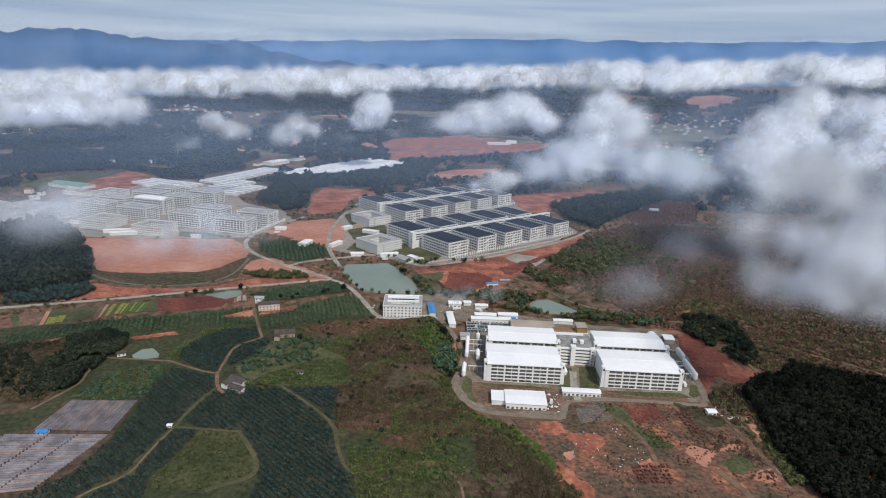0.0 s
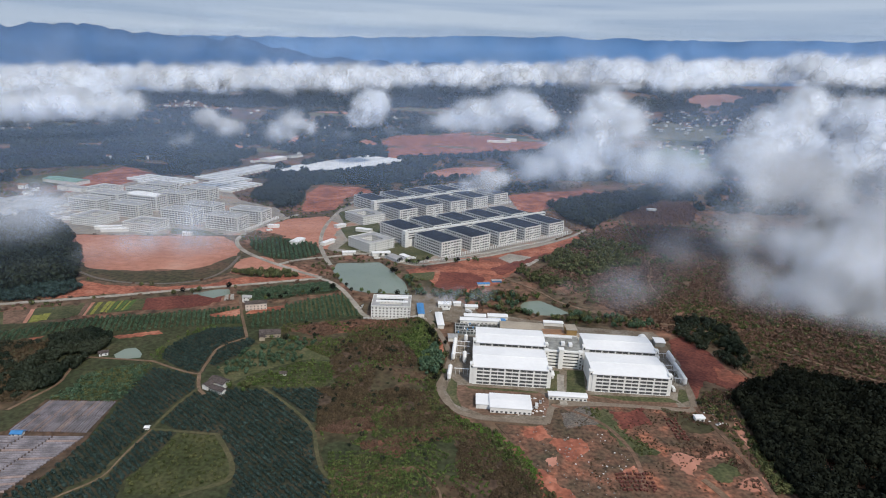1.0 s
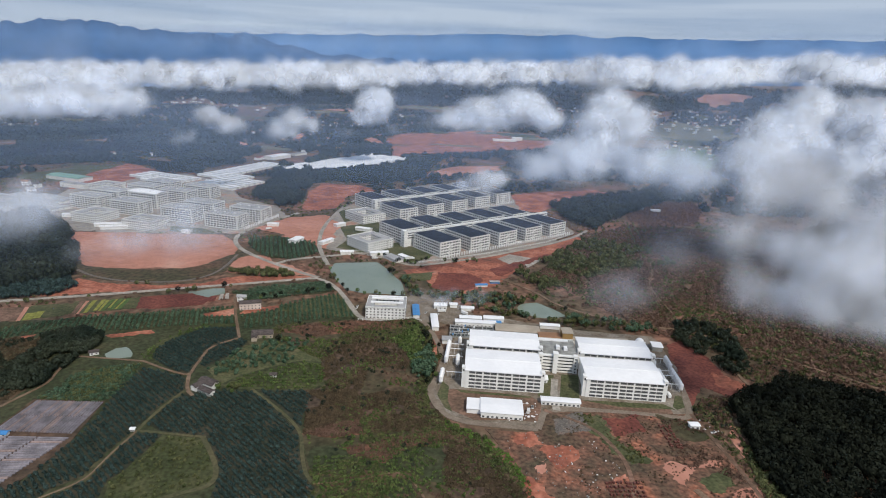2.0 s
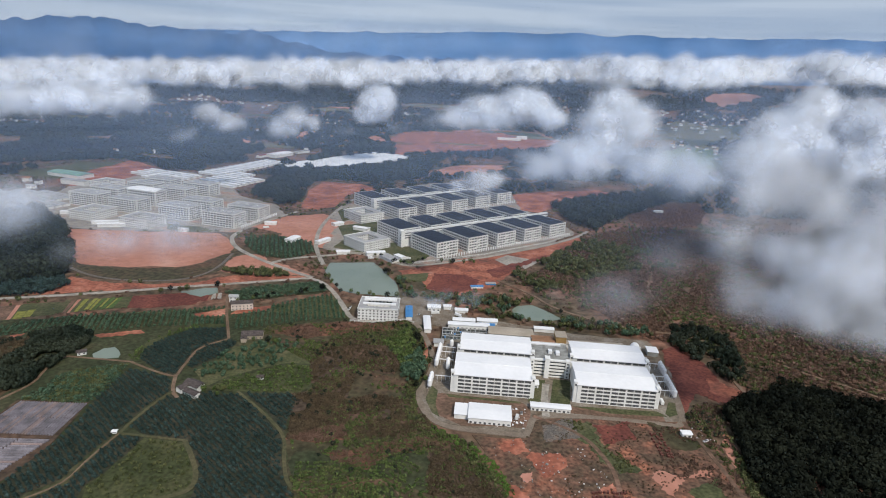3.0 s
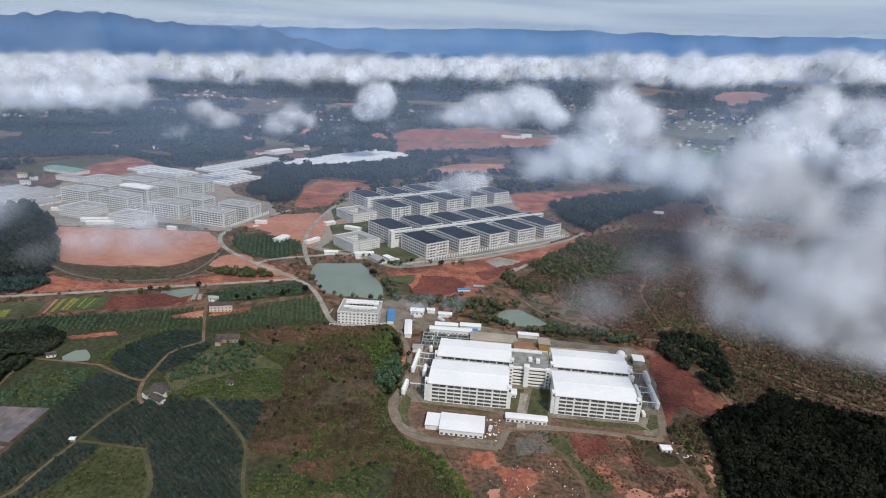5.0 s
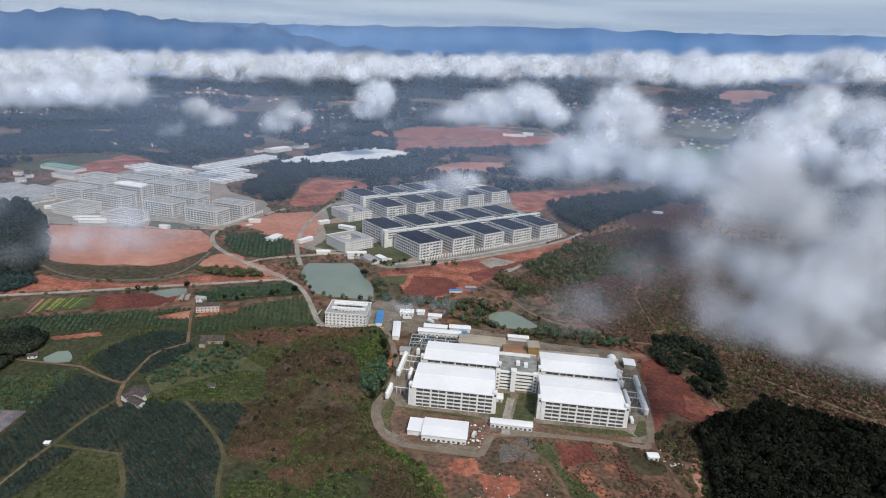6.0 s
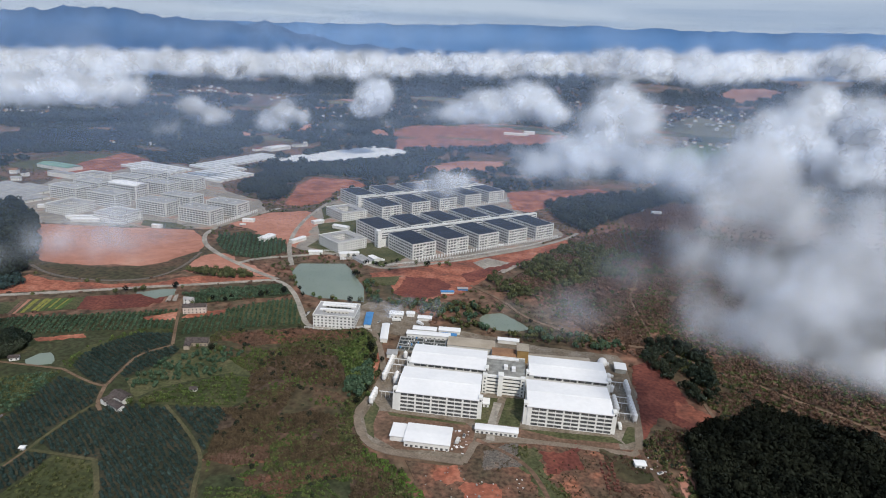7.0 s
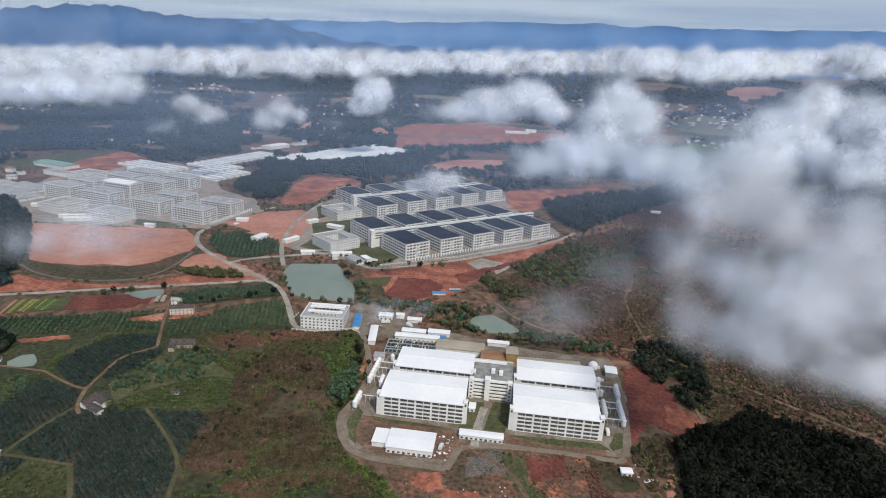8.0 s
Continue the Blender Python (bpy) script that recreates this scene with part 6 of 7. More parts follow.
for k, (mat, n, size, words) in enumerate(((LEAF_DRY, 3600, 1.5, "reddish-brown brush on a bank"), (LEAF_OLIVE, 2600, 1.4, "olive bushes on a bank"), (LEAF_FOREST, 700, 1.8, "dark green bushes on a bank"))):
    thicket("scrub", BANK, mat, words, n, size, 300 + k, SHRUBS, 0.05, -0.2, "scrub")
PLOT_EDGE = [(200, 440), (222, 425), (236, 385), (240, 345), (222, 342), (215, 400), (190, 436)]
thicket("weeds", PLOT_EDGE, LEAF_OLIVE, "olive weeds along the plot's edge", 700, 1.1, 304, SHRUBS, 0.05, -0.2, "brush")
thicket("weeds", [(90, 430), (201, 445), (234, 380), (223, 293), (90, 300), (110, 380)], LEAF_TWIG, "dry brown weeds on the building plot", 1800, 0.65, 305, SHRUBS, 0.05, 0.05, "brush")
# scrub under the same cloud shade, again darkened through the leaf colour
thicket("scrub", [(282, 489), (318, 532), (364, 502), (400, 480), (390, 470), (330, 500)], LEAF_SHADED, "bushes along the wood's edge with cloud shade in their colour", 1100, 2.0, 292, BUSHES, 0.03, -0.3, "scrub")
thicket("wood", [(249, 628), (274, 638), (301, 612), (297, 571), (286, 529), (268, 515), (259, 533), (245, 560), (237, 588)], LEAF_FOREST, "dark belt of trees beside the track", 420, 3.0, 210, None, 0.03, -0.5)
thicket("wood", [(-741, 790), (-692, 923), (-586, 835), (-501, 740), (-471, 694), (-438, 633), (-524, 568)], LEAF_FOREST, "dark wood on a rise beside the terrace", 2600, 5.5, 211, None, 0.02, -0.7)
thicket("trees", [(-524, 568), (-444, 641), (-420, 619), (-428, 590), (-508, 553)], LEAF_BLUE, "blue-green trees beside the road", 800, 2.8, 212, None, 0.03, -0.4)
thicket("wood", [(-68, 749), (-34, 680), (-8, 672), (57, 679), (83, 668), (137, 631), (218, 619), (225, 599), (140, 598), (71, 617), (21, 641), (-19, 655), (-49, 659)], LEAF_ROW, "belt of trees along the stream", 560, 2.7, 213, None, 0.02, -0.6)
thicket("trees", [(-68, 749), (-34, 680), (-8, 672), (57, 679), (83, 668), (137, 631), (218, 619), (225, 599), (140, 598), (71, 617), (21, 641), (-19, 655), (-49, 659)], LEAF_OLIVE, "olive-green trees along the stream", 800, 2.5, 240, None, 0.02, -0.6)
thicket("wood", [(175, 1203), (330, 1355), (453, 1403), (473, 1361), (316, 1161), (235, 1031), (192, 1097)], LEAF_FOREST, "dark conifer wood beyond the farm", 2600, 5.5, 214, None, 0.02, -0.8)
thicket("wood", [(81, 768), (134, 848), (204, 960), (285, 926), (315, 848), (239, 817), (162, 745), (111, 706)], LEAF_OLIVE, "green bushes and trees below the red earth", 2200, 3.2, 215, None, 0.015, -0.25)
thicket("wood", [(-288, 704), (-212, 714), (-192, 698), (-243, 686)], LEAF_OLIVE, "olive bushes beside the road", 260, 2.6, 216, None, 0.03, -0.6)
thicket("wood", [(-424, 1210), (-426, 1430), (-354, 1377), (-320, 1187), (-306, 1076), (-344, 1063), (-413, 1127)], LEAF_FOREST, "dark trees between the two farms", 1300, 5.0, 217, None, 0.01, -0.3)
thicket("wood", [(-475, 1409), (-376, 1451), (-208, 1617), (-109, 1563), (-119, 1409), (-237, 1334), (-342, 1337)], LEAF_FAR, "dark trees below the greenhouses", 1600, 6.5, 218, CLUMPS, 0.008, -0.5)
thicket("weeds", [(111, 431), (131, 435), (140, 407), (157, 379), (143, 371), (129, 394)], LEAF_OLIVE, "weeds on the building plot", 300, 1.2, 219, SHRUBS, 0.05, -0.2, "brush")
thicket("weeds", [(179, 440), (201, 445), (220, 423), (234, 380), (238, 343), (188, 347), (176, 374)], LEAF_DRY, "dry weeds on the building plot", 900, 1.1, 220, SHRUBS, 0.04, 0.0, "brush")
thicket("weeds", [(235, 429), (233, 405), (238, 380), (238, 343), (222, 342), (225, 379)], LEAF_OLIVE, "bushes along the plot's edge", 260, 2.0, 221, BUSHES, 0.05, -0.5, "brush")
orchard("terrace_rows", VINE, LEAF_DRY, "brown rows of low bushes on terraces", 4.2, 1.7, 20, 153, SHRUBS, 0.08, 0.5, "orchard", 1.9)
thicket("bushes", [(-472, 493), (-351, 538), (-213, 587), (-92, 586), (-33, 584), (-30, 534), (-103, 544), (-112, 438), (-98, 287), (-279, 260), (-473, 426)], LEAF_GREEN, "green bushes along field edges", 11000, 1.35, 241, SHRUBS, 0.02, -0.15, "brush", True)


# single trees that stand apart
def tree(label, mat, seed, h):
    b = thing("tree", 0, 0, 0, label, "tree", "single trees")
    v, f = with_trunk((np.zeros((0, 3)), np.zeros((0, 3), int)), 0.5)
    finish("trunk", array_mesh("trunk", v * h, f, 3), BARK, b)
    v, f = leafy(110, seed, 1.0, 0.2)
    finish("crown", array_mesh("crown", (v + (0, 0, 0.5)) * h, f, 3), mat, b)
    return b


BARK = material("bark", (0.06, 0.045, 0.035), (0.11, 0.085, 0.065), 1.5, rough=0.95)
singles = [tree("round dark-green tree with a short trunk", LEAF_SHADED, 51, 3.6), tree("olive-green broadleaf tree standing alone", LEAF_OLIVE, 52, 3.0), tree("fresh green tree standing alone", LEAF_GREEN, 53, 2.6)]
rng = random.Random(31)
lines = [([(-160, 731), (-145, 697), (-122, 664), (-96, 655), (-51, 655)], 16), ([(-99, 774), (-81, 746), (-58, 701)], 10), ([(-226, 603), (-187, 631), (-140, 665)], 14), ([(-185, 434), (-167, 426), (-153, 431)], 6), ([(-322, 615), (-286, 632), (-243, 654)], 8), ([(-176, 531), (-153, 515), (-140, 524)], 7), ([(-106, 805), (-74, 781), (-54, 778), (-32, 811)], 16), ([(80, 662), (106, 676), (135, 642)], 9), ([(-20, 573), (-6, 538), (1, 496), (-5, 462)], 10), ([(-240, 1050), (-224, 1088), (-212, 1127)], 6), ([(-22, 794), (9, 796), (31, 812)], 8)]
used = set()
for pts, n in lines:
    for k in range(n):
        f = rng.random() * (len(pts) - 1)
        i = int(f)
        x = pts[i][0] + (pts[i + 1][0] - pts[i][0]) * (f - i) + rng.gauss(0, 2.5)
        y = pts[i][1] + (pts[i + 1][1] - pts[i][1]) * (f - i) + rng.gauss(0, 2.5)
        which = rng.randrange(3)
        at = pose(x, y, 0.4, 0, 0, rng.uniform(0, 360))
        if which in used:
            o = copy_thing(singles[which], at)
            o.scale = [rng.uniform(0.6, 1.15)] * 3
        else:
            singles[which].matrix_world = at
            used.add(which)
# wild scrub between everything
WILD = [(-480, 520), (-200, 560), (60, 420), (300, 400), (640, 700), (1100, 1500), (900, 1700), (-900, 1700), (-1000, 1000)]
thicket("scrub", WILD, LEAF_OLIVE, "olive-green scrub and small trees", 16000, 2.5, 230, SHRUBS, 0.006, 0.0, "scrub", True)
thicket("scrub", WILD, LEAF_DRY, "brown dry scrub", 17000, 1.9, 231, SHRUBS, 0.007, -0.1, "scrub", True, 0.8)
SLOPE = [(215, 600), (110, 770), (200, 965), (300, 1080), (520, 1080), (640, 980), (600, 640), (470, 400), (400, 470), (300, 560)]
thicket("scrub", SLOPE, LEAF_RUSSET, "reddish-brown dry scrub", 22000, 2.1, 232, SHRUBS, 0.012, -0.25, "scrub", True)
thicket("scrub", SLOPE, LEAF_DRY, "brown leafless brushwood", 15000, 2.0, 235, SHRUBS, 0.02, -0.15, "scrub", True)
thicket("scrub", SLOPE, LEAF_OLIVE, "olive scrub bushes", 18000, 1.6, 233, SHRUBS, 0.012, -0.1, "scrub", True)
thicket("scrub", SLOPE, LEAF_GREEN, "green bushes scattered in scrub", 7000, 1.8, 237, SHRUBS, 0.03, 0.15, "scrub", True)
thicket("far_wood", [(-1300, 1150), (1200, 1250), (2700, 3500), (-2700, 3500)], LEAF_FAR, "dark woods covering the far land", 26000, 10, 234, SHRUBS, 0.004, -0.2, "wood", True)
thicket("far_wood", [(-2900, 3300), (2900, 3300), (3900, 4550), (-3900, 4550)], LEAF_FAR, "dark woods on the rising far land", 9000, 18, 238, SHRUBS, 0.002, -0.3, "wood", True)
thicket("far_wood", [(-1150, 1230), (-860, 1430), (-640, 1340), (-600, 1560), (-640, 1850), (-1350, 1950)], LEAF_FAR, "dark blue-green woods behind the farms", 4200, 9, 239, SHRUBS, 0.006, -0.3, "wood", True)
thicket("far_wood", [(-1300, 1480), (-150, 1480), (0, 2200), (-1900, 2200)], LEAF_FAR, "dark blue-green woods behind the farms", 5000, 11, 236, SHRUBS, 0.006, -0.05, "wood", True)

# ---- mountains ----
def ridge(name, dist, heights, a0, a1, mat, label, seed, rough):
    """A range of mountains along an arc; heights: (fraction of the arc, metres)."""
    bm, n, rows = bmesh.new(), 520, []
    for k in range(n + 1):
        f = k / n
        a = radians(a0 + (a1 - a0) * f)
        h = float(np.interp(f, [q[0] for q in heights], [q[1] for q in heights]))
        h += rough * noise.fractal(Vector((f * 70, seed, 0)), 0.6, 2.1, 7)
        row = []
        for j, (back, up) in enumerate(((-420, 0.0), (-250, 0.45), (-110, 0.8), (0, 1.0), (80, 0.7))):
            w = 40 * noise.noise(Vector((f * 60, j * 3.1, seed)))
            r = dist + back + w
            row.append(bm.verts.new((CENTRE[0] + r * math.sin(a), CENTRE[1] + r * math.cos(a), -160 + (h + 160) * up)))
        rows.append(row)
    for a, b in zip(rows, rows[1:]):
        for j in range(4):
            bm.faces.new((a[j], b[j], b[j + 1], a[j + 1]))
    bmesh.ops.recalc_face_normals(bm, faces=bm.faces[:])
    for f in bm.faces:
        f.smooth = True
    return tagged(part(name, bm, mat), label, "mountains", kind="structure")


# distance haze is painted into these two mountain blues
FAR_HAZE_BLUE = material("far_mountain_haze_blue", (0.075, 0.175, 0.36), (0.09, 0.195, 0.39), 0.002, rough=1.0)
NEAR_HAZE_BLUE = material("mountain", (0.052, 0.122, 0.262), (0.066, 0.142, 0.29), 0.002, rough=1.0)
ridge("mountain_range", 4640, ((0, 300), (0.25, 300), (0.30, 360), (0.36, 425), (0.40, 454), (0.45, 491), (0.50, 538), (0.55, 544), (0.60, 546), (0.65, 556), (0.70, 568), (1, 540)), -100, 100, FAR_HAZE_BLUE, "far mountains painted in haze blue", 3, 14)
ridge("mountain_range", 4450, ((0, 300), (0.2, 320), (0.25, 336), (0.298, 396), (0.309, 419), (0.326, 460), (0.337, 450), (0.35, 424), (0.358, 417), (0.374, 424), (0.385, 424), (0.397, 408), (0.411, 366), (0.431, 325), (0.504, 315), (0.65, 388), (1, 300)), -100, 100, NEAR_HAZE_BLUE, "mountain ridge painted in haze blue", 8, 34)

# ---- mist and clouds ----
def vapour(name, colour, scale, low, high):
    """Soft-edged white vapour: opaque by the wisp's own thickness, broken up by noise."""
    m = bpy.data.materials.new(name)
    m.use_nodes = True
    n, l = m.node_tree.nodes, m.node_tree.links
    n.remove(n["Principled BSDF"])
    uv, sub, ln, fall = n.new("ShaderNodeTexCoord"), n.new("ShaderNodeVectorMath"), n.new("ShaderNodeVectorMath"), n.new("ShaderNodeMapRange")
    sub.operation, ln.operation = "SUBTRACT", "LENGTH"
    sub.inputs[1].default_value = (0.5, 0.5, 0)
    fall.interpolation_type = "SMOOTHERSTEP"
    fall.inputs["From Min"].default_value, fall.inputs["From Max"].default_value = 0.5, 0.0
    geo, noi, nr, mul, amt = n.new("ShaderNodeNewGeometry"), n.new("ShaderNodeTexNoise"), n.new("ShaderNodeMapRange"), n.new("ShaderNodeMath"), n.new("ShaderNodeMath")
    noi.inputs["Scale"].default_value, noi.inputs["Detail"].default_value = scale, 2.5
    nr.inputs["From Min"].default_value, nr.inputs["From Max"].default_value = low, high
    nr.inputs["To Min"].default_value = 0.12
    mul.operation = amt.operation = "MULTIPLY"
    att = n.new("ShaderNodeAttribute")
    att.attribute_name = "thick"
    dif, tsp, mix = n.new("ShaderNodeBsdfDiffuse"), n.new("ShaderNodeBsdfTransparent"), n.new("ShaderNodeMixShader")
    dif.inputs["Color"].default_value = (*colour, 1)
    l.new(uv.outputs["UV"], sub.inputs[0])
    l.new(sub.outputs[0], ln.inputs[0])
    l.new(ln.outputs["Value"], fall.inputs["Value"])
    l.new(geo.outputs["Position"], noi.inputs["Vector"])
    l.new(noi.outputs["Fac"], nr.inputs["Value"])
    l.new(fall.outputs["Result"], mul.inputs[0])
    l.new(nr.outputs["Result"], mul.inputs[1])
    l.new(mul.outputs[0], amt.inputs[0])
    l.new(att.outputs["Fac"], amt.inputs[1])
    l.new(amt.outputs[0], mix.inputs["Fac"])
    l.new(tsp.outputs[0], mix.inputs[1])
    l.new(dif.outputs[0], mix.inputs[2])
    l.new(mix.outputs[0], n["Material Output"].inputs["Surface"])
    return m


SUNWARD = (math.sin(SUN_AZ) * math.cos(SUN_EL), math.cos(SUN_AZ) * math.cos(SUN_EL), math.sin(SUN_EL))
CLOUD = vapour("cloud", (0.62, 0.68, 0.79), 0.019, 0.39, 0.64)
FARCLOUD = vapour("far_cloud", (0.66, 0.74, 0.88), 0.005, -0.05, 0.66)
MIDCLOUD = vapour("mid_cloud", (0.66, 0.74, 0.88), 0.013, 0.24, 0.66)


def cloud(lobes, flakes, size, thick, seed, label, mat=None, name="cloud", slant=0.0):
    """A bank of vapour made of many soft wisps round its lobes: x, y, z, radius across, radius up, weight."""
    rng = np.random.default_rng(seed)
    L0 = np.array(lobes, float)
    cen = L0[:, :3].mean(0)
    wts = (L0[:, 3] ** 2 * L0[:, 4]) ** 0.6
    L = L0[rng.choice(len(lobes), flakes, p=wts / wts.sum())]
    d = rng.normal(size=(flakes, 3))
    d /= np.linalg.norm(d, axis=1)[:, None]
    r = rng.random(flakes) ** 0.5
    c = L[:, :3] + d * r[:, None] * np.stack([L[:, 3], L[:, 3], L[:, 4]], 1) - cen
    s = size * (0.55 + 0.9 * rng.random(flakes)) * (1.2 - 0.55 * r)
    s = np.minimum(s, L[:, 4] * 1.1)
    home = np.array((CENTRE[0], CENTRE[1], 255.0)) - cen - c        # all wisps turn their broad side towards the farms
    home /= np.linalg.norm(home, axis=1)[:, None]
    n = home + rng.normal(scale=0.28, size=(flakes, 3))
    n /= np.linalg.norm(n, axis=1)[:, None]
    a = np.cross(n, rng.normal(size=(flakes, 3)))
    a /= np.linalg.norm(a, axis=1)[:, None]
    b = np.cross(n, a)
    # some wisps hang along the slanting light, which shines down between them
    k = rng.random(flakes) < slant
    a[k] = np.array(SUNWARD) + rng.normal(scale=0.10, size=(k.sum(), 3))
    a[k] /= np.linalg.norm(a[k], axis=1)[:, None]
    b[k] = np.cross(a[k], home[k] * 1.7 + rng.normal(size=(k.sum(), 3)))
    b[k] /= np.linalg.norm(b[k], axis=1)[:, None]
    b[k] *= np.where((np.cross(a[k], b[k]) * home[k]).sum(1) < 0, -1, 1)[:, None]
    sx, sy = a * s[:, None], b * s[:, None]
    v = np.stack([c - sx - sy, c + sx - sy, c + sx + sy, c - sx + sy], 1).reshape(-1, 3)
    me = array_mesh(name, v, np.arange(flakes * 4).reshape(-1, 4), 4)
    me.shade_smooth()
    uv = me.uv_layers.new(name="UVMap")
    uv.data.foreach_set("uv", np.tile([0, 0, 1, 0, 1, 1, 0, 1], flakes).astype(np.float32))
    at = me.attributes.new("thick", "FLOAT", "POINT")
    at.data.foreach_set("value", np.repeat(thick * L[:, 5] * (1.2 - 0.6 * r), 4).astype(np.float32))
    up = d * (r * 0.75)[:, None] + (0, 0, 0.8)
    up /= np.linalg.norm(up, axis=1)[:, None]
    me.normals_split_custom_set_from_vertices(np.repeat(up, 4, 0).tolist())
    ob = finish(name, me, mat or CLOUD)
    ob.location = cen
    return tagged(ob, label, "cloud", "clouds", "stuff")


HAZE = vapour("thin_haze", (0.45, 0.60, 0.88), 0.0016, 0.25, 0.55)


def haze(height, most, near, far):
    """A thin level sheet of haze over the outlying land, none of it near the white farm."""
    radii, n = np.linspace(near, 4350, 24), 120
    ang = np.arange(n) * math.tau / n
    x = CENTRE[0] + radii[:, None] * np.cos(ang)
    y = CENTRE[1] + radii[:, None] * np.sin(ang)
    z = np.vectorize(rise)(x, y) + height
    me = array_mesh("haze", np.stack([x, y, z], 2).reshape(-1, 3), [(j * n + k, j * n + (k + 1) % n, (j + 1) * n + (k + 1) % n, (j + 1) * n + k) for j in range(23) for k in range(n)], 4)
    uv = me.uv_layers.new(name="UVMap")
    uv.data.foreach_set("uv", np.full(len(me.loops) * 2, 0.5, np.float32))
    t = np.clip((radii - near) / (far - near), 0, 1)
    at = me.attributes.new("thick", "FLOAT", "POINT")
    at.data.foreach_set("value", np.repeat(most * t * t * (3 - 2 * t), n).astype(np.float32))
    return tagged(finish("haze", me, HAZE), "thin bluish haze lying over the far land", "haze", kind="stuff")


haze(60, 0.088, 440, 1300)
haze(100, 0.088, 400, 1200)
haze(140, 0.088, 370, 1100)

# the big cloud drifting past over the scrub
cloud([(238, 468, 179, 25, 23, 0.45), (259, 470, 192, 23, 18, 0.6), (267, 443, 182, 27, 20, 0.8), (254, 438, 147, 27, 22, 0.6), (273, 417, 148, 35, 26, 1), (262, 412, 122, 30, 19, 0.9), (286, 397, 134, 38, 26, 1.1), (302, 399, 164, 47, 47, 1.1), (290, 407, 109, 31, 13, 0.55), (310, 393, 119, 40, 20, 0.7), (237, 425, 114, 22, 15, 0.35), (223, 464, 146, 18, 27, 0.25), (224, 441, 115, 20, 18, 0.2)], 1300, 23, 0.27, 1, "big white cloud drifting low over the scrub", slant=0.75)
cloud([(430, 853, 187, 52, 39, 1), (474, 888, 224, 41, 32, 1.2), (471, 833, 178, 60, 39, 0.8), (386, 818, 160, 49, 33, 0.6)], 760, 22, 0.62, 2, "white cloud bank over the fields", MIDCLOUD, slant=0.3)
cloud([(507, 813, 210, 43, 43, 1.2), (523, 780, 195, 59, 51, 1.2), (475, 785, 171, 41, 25, 0.5)], 560, 22, 0.62, 3, "white cloud bank over the fields", MIDCLOUD, slant=0.3)
cloud([(346, 1609, 175, 69, 64, 1.3), (323, 1512, 119, 86, 72, 1), (388, 1498, 158, 57, 50, 0.7), (237, 1374, 73, 91, 45, 0.8), (149, 1333, 60, 56, 31, 0.6), (364, 1247, 94, 96, 48, 0.5), (415, 1128, 95, 66, 39, 0.4)], 620, 42, 0.45, 4, "tall white cloud bank", MIDCLOUD, slant=0.3)
cloud([(39, 1786, 138, 92, 40, 1.1), (133, 1784, 167, 84, 40, 1.2), (-42, 1784, 125, 67, 27, 0.8), (195, 1730, 143, 57, 29, 0.8)], 330, 52, 0.5, 5, "flat white cloud over the woods", MIDCLOUD)
cloud([(-255, 1586, 162, 45, 38, 1.3), (-245, 1588, 184, 33, 24, 1.3), (-273, 1582, 133, 42, 21, 1)], 200, 32, 0.5, 6, "small white cloud above far woods", MIDCLOUD)
cloud([(-993, 1439, 146, 105, 34, 1.3), (-913, 1496, 150, 90, 34, 1.3), (-1049, 1396, 134, 76, 28, 1), (-1098, 1355, 138, 76, 28, 1), (-1146, 1312, 126, 90, 32, 1), (-877, 1519, 135, 40, 26, 0.8)], 560, 48, 0.5, 7, "flat white cloud over the woods", MIDCLOUD, slant=0.3)
cloud([(-480, 1111, 152, 25, 16, 0.9), (-450, 1126, 138, 32, 16, 0.8)], 150, 22, 0.30, 8, "small thin cloud")
cloud([(-367, 1267, 143, 35, 20, 1), (-389, 1259, 122, 40, 20, 0.9), (-340, 1276, 132, 27, 15, 0.8)], 200, 24, 0.30, 9, "small thin cloud")
cloud([(-517, 1093, 116, 35, 12, 0.5), (-267, 1296, 117, 22, 12, 0.6), (-161, 1319, 128, 32, 11, 0.5), (-56, 1532, 135, 86, 20, 0.4)], 160, 26, 0.26, 10, "thin shreds of cloud")
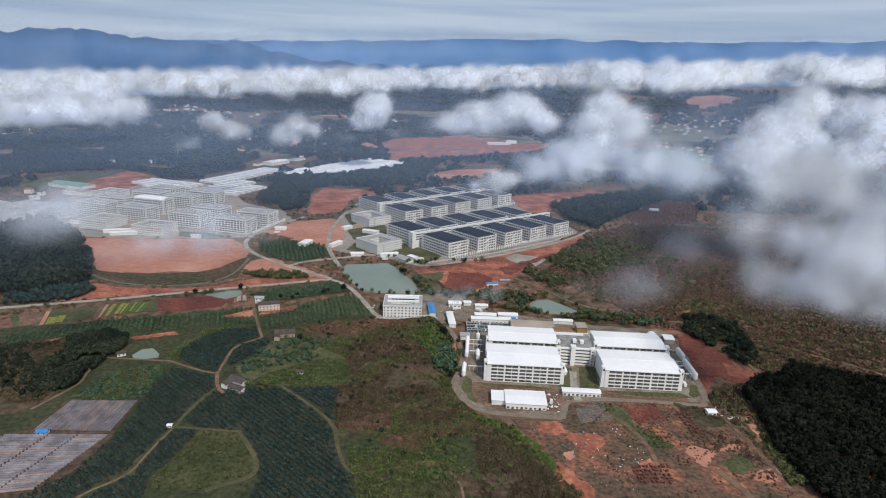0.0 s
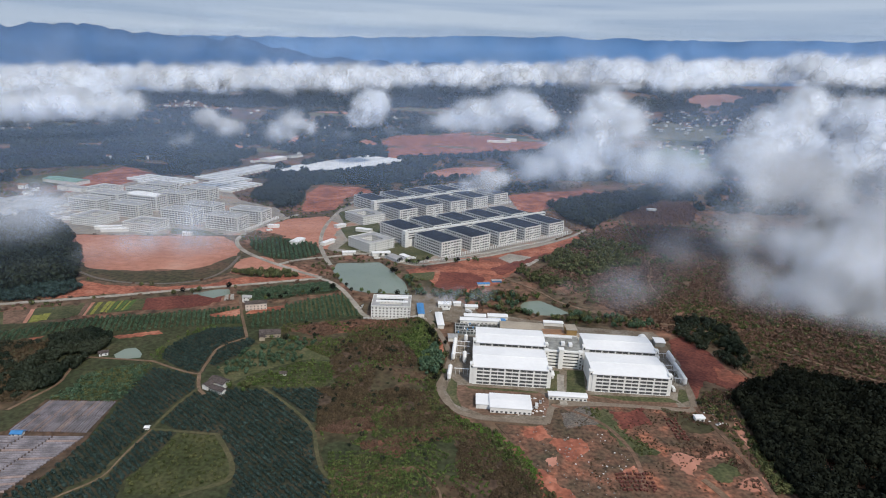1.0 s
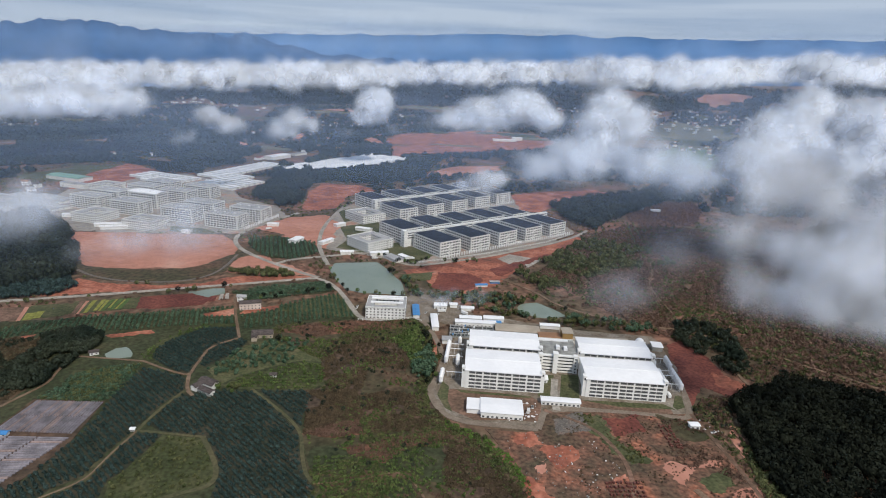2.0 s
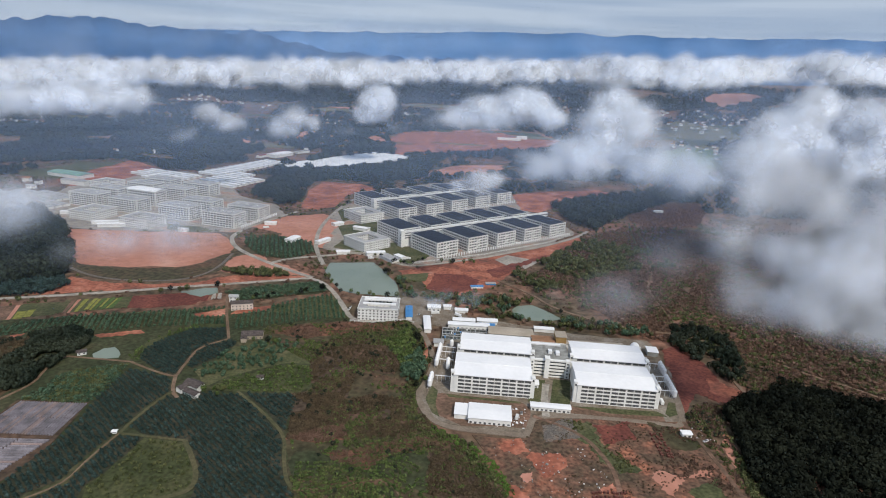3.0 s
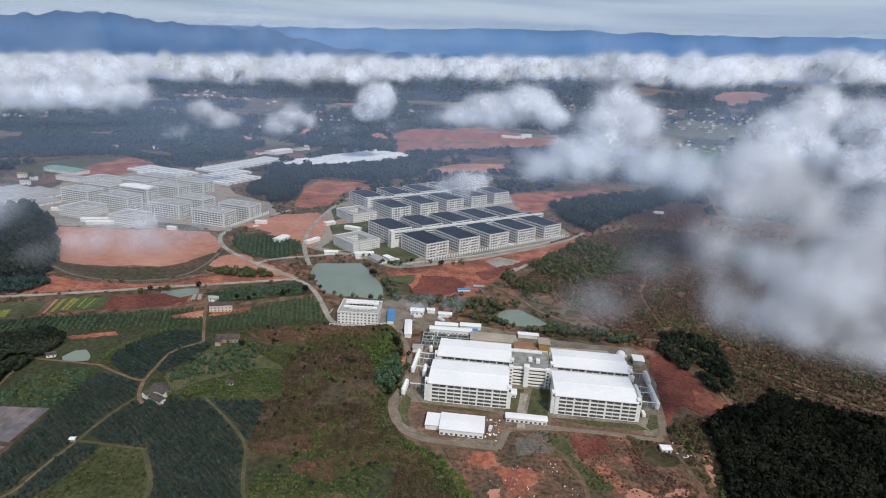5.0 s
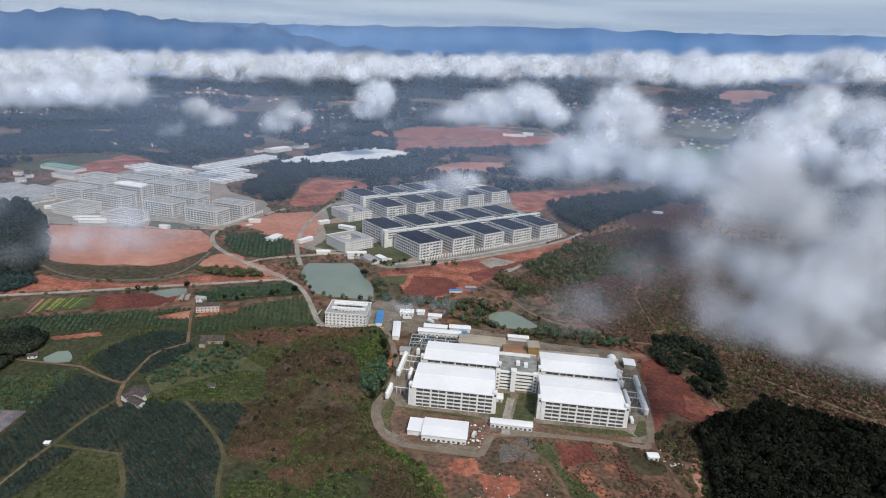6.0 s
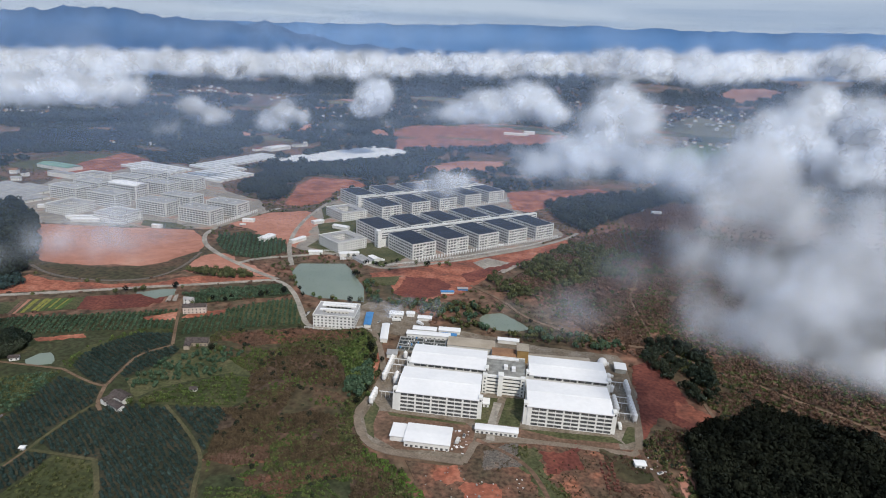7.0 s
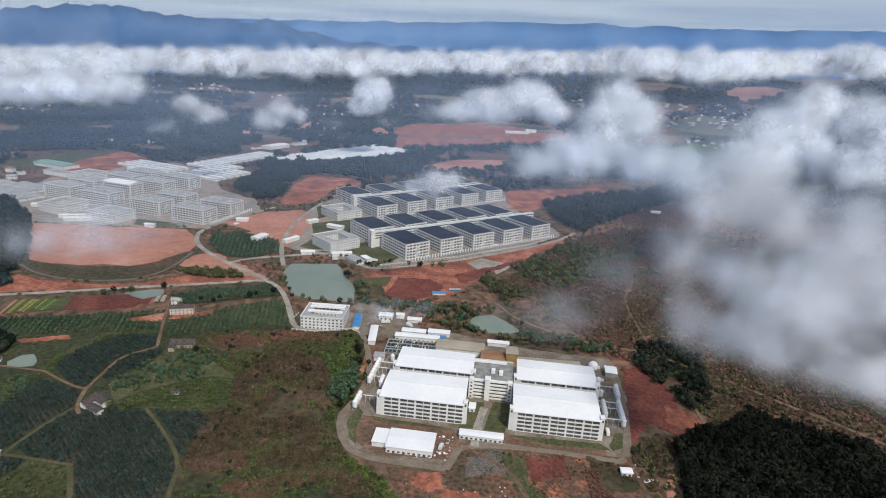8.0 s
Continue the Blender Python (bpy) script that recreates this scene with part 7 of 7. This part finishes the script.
cloud([(29, 656, 140, 19, 12, 0.8), (12, 655, 136, 14, 8, 0.5), (47, 676, 142, 15, 9, 0.5)], 160, 14, 0.24, 11, "small shred of mist above the dark roofs")
cloud([(-240, 514, 102, 55, 15, 0.5), (-285, 500, 98, 50, 13, 0.45), (-205, 540, 107, 40, 12, 0.4), (-235, 530, 118, 30, 16, 0.3)], 240, 30, 0.13, 12, "thin mist over the earth terrace")
cloud([(-318, 456, 142, 33, 14, 0.5), (-322, 425, 139, 37, 18, 0.6)], 140, 24, 0.14, 13, "thin mist beside the wood")
cloud([(158, 505, 80, 38, 16, 0.6), (180, 509, 95, 30, 17, 0.5), (130, 503, 72, 32, 12, 0.4), (192, 496, 115, 30, 18, 0.4), (110, 520, 70, 30, 10, 0.3)], 260, 30, 0.042, 14, "thin mist over the scrub")
cloud([(0, 594, 27, 29, 6, 0.5), (-35, 589, 29, 23, 5, 0.3), (34, 596, 32, 17, 6, 0.4)], 90, 12, 0.20, 15, "thin mist above the pond road")
# the long bank on the horizon
rng = random.Random(21)
bank = []
for k in range(84):
    a = -58 + 112 * (k + rng.random()) / 84
    dist = rng.uniform(2700, 3700)
    level = dist * (-0.0327 + (a + 41) * 0.000843) + 256 + rng.uniform(-16, 6)
    bank.append((CENTRE[0] + dist * math.sin(radians(a)), CENTRE[1] + dist * math.cos(radians(a)), level, rng.uniform(140, 250), rng.uniform(36, 54), rng.uniform(0.9, 1.3)))
for k in range(0, 84, 21):
    cloud(bank[k:k + 21], 1500, 95, 0.55, 30 + k, "long white cloud bank along the horizon", FARCLOUD, "cloud_bank", 0.5)
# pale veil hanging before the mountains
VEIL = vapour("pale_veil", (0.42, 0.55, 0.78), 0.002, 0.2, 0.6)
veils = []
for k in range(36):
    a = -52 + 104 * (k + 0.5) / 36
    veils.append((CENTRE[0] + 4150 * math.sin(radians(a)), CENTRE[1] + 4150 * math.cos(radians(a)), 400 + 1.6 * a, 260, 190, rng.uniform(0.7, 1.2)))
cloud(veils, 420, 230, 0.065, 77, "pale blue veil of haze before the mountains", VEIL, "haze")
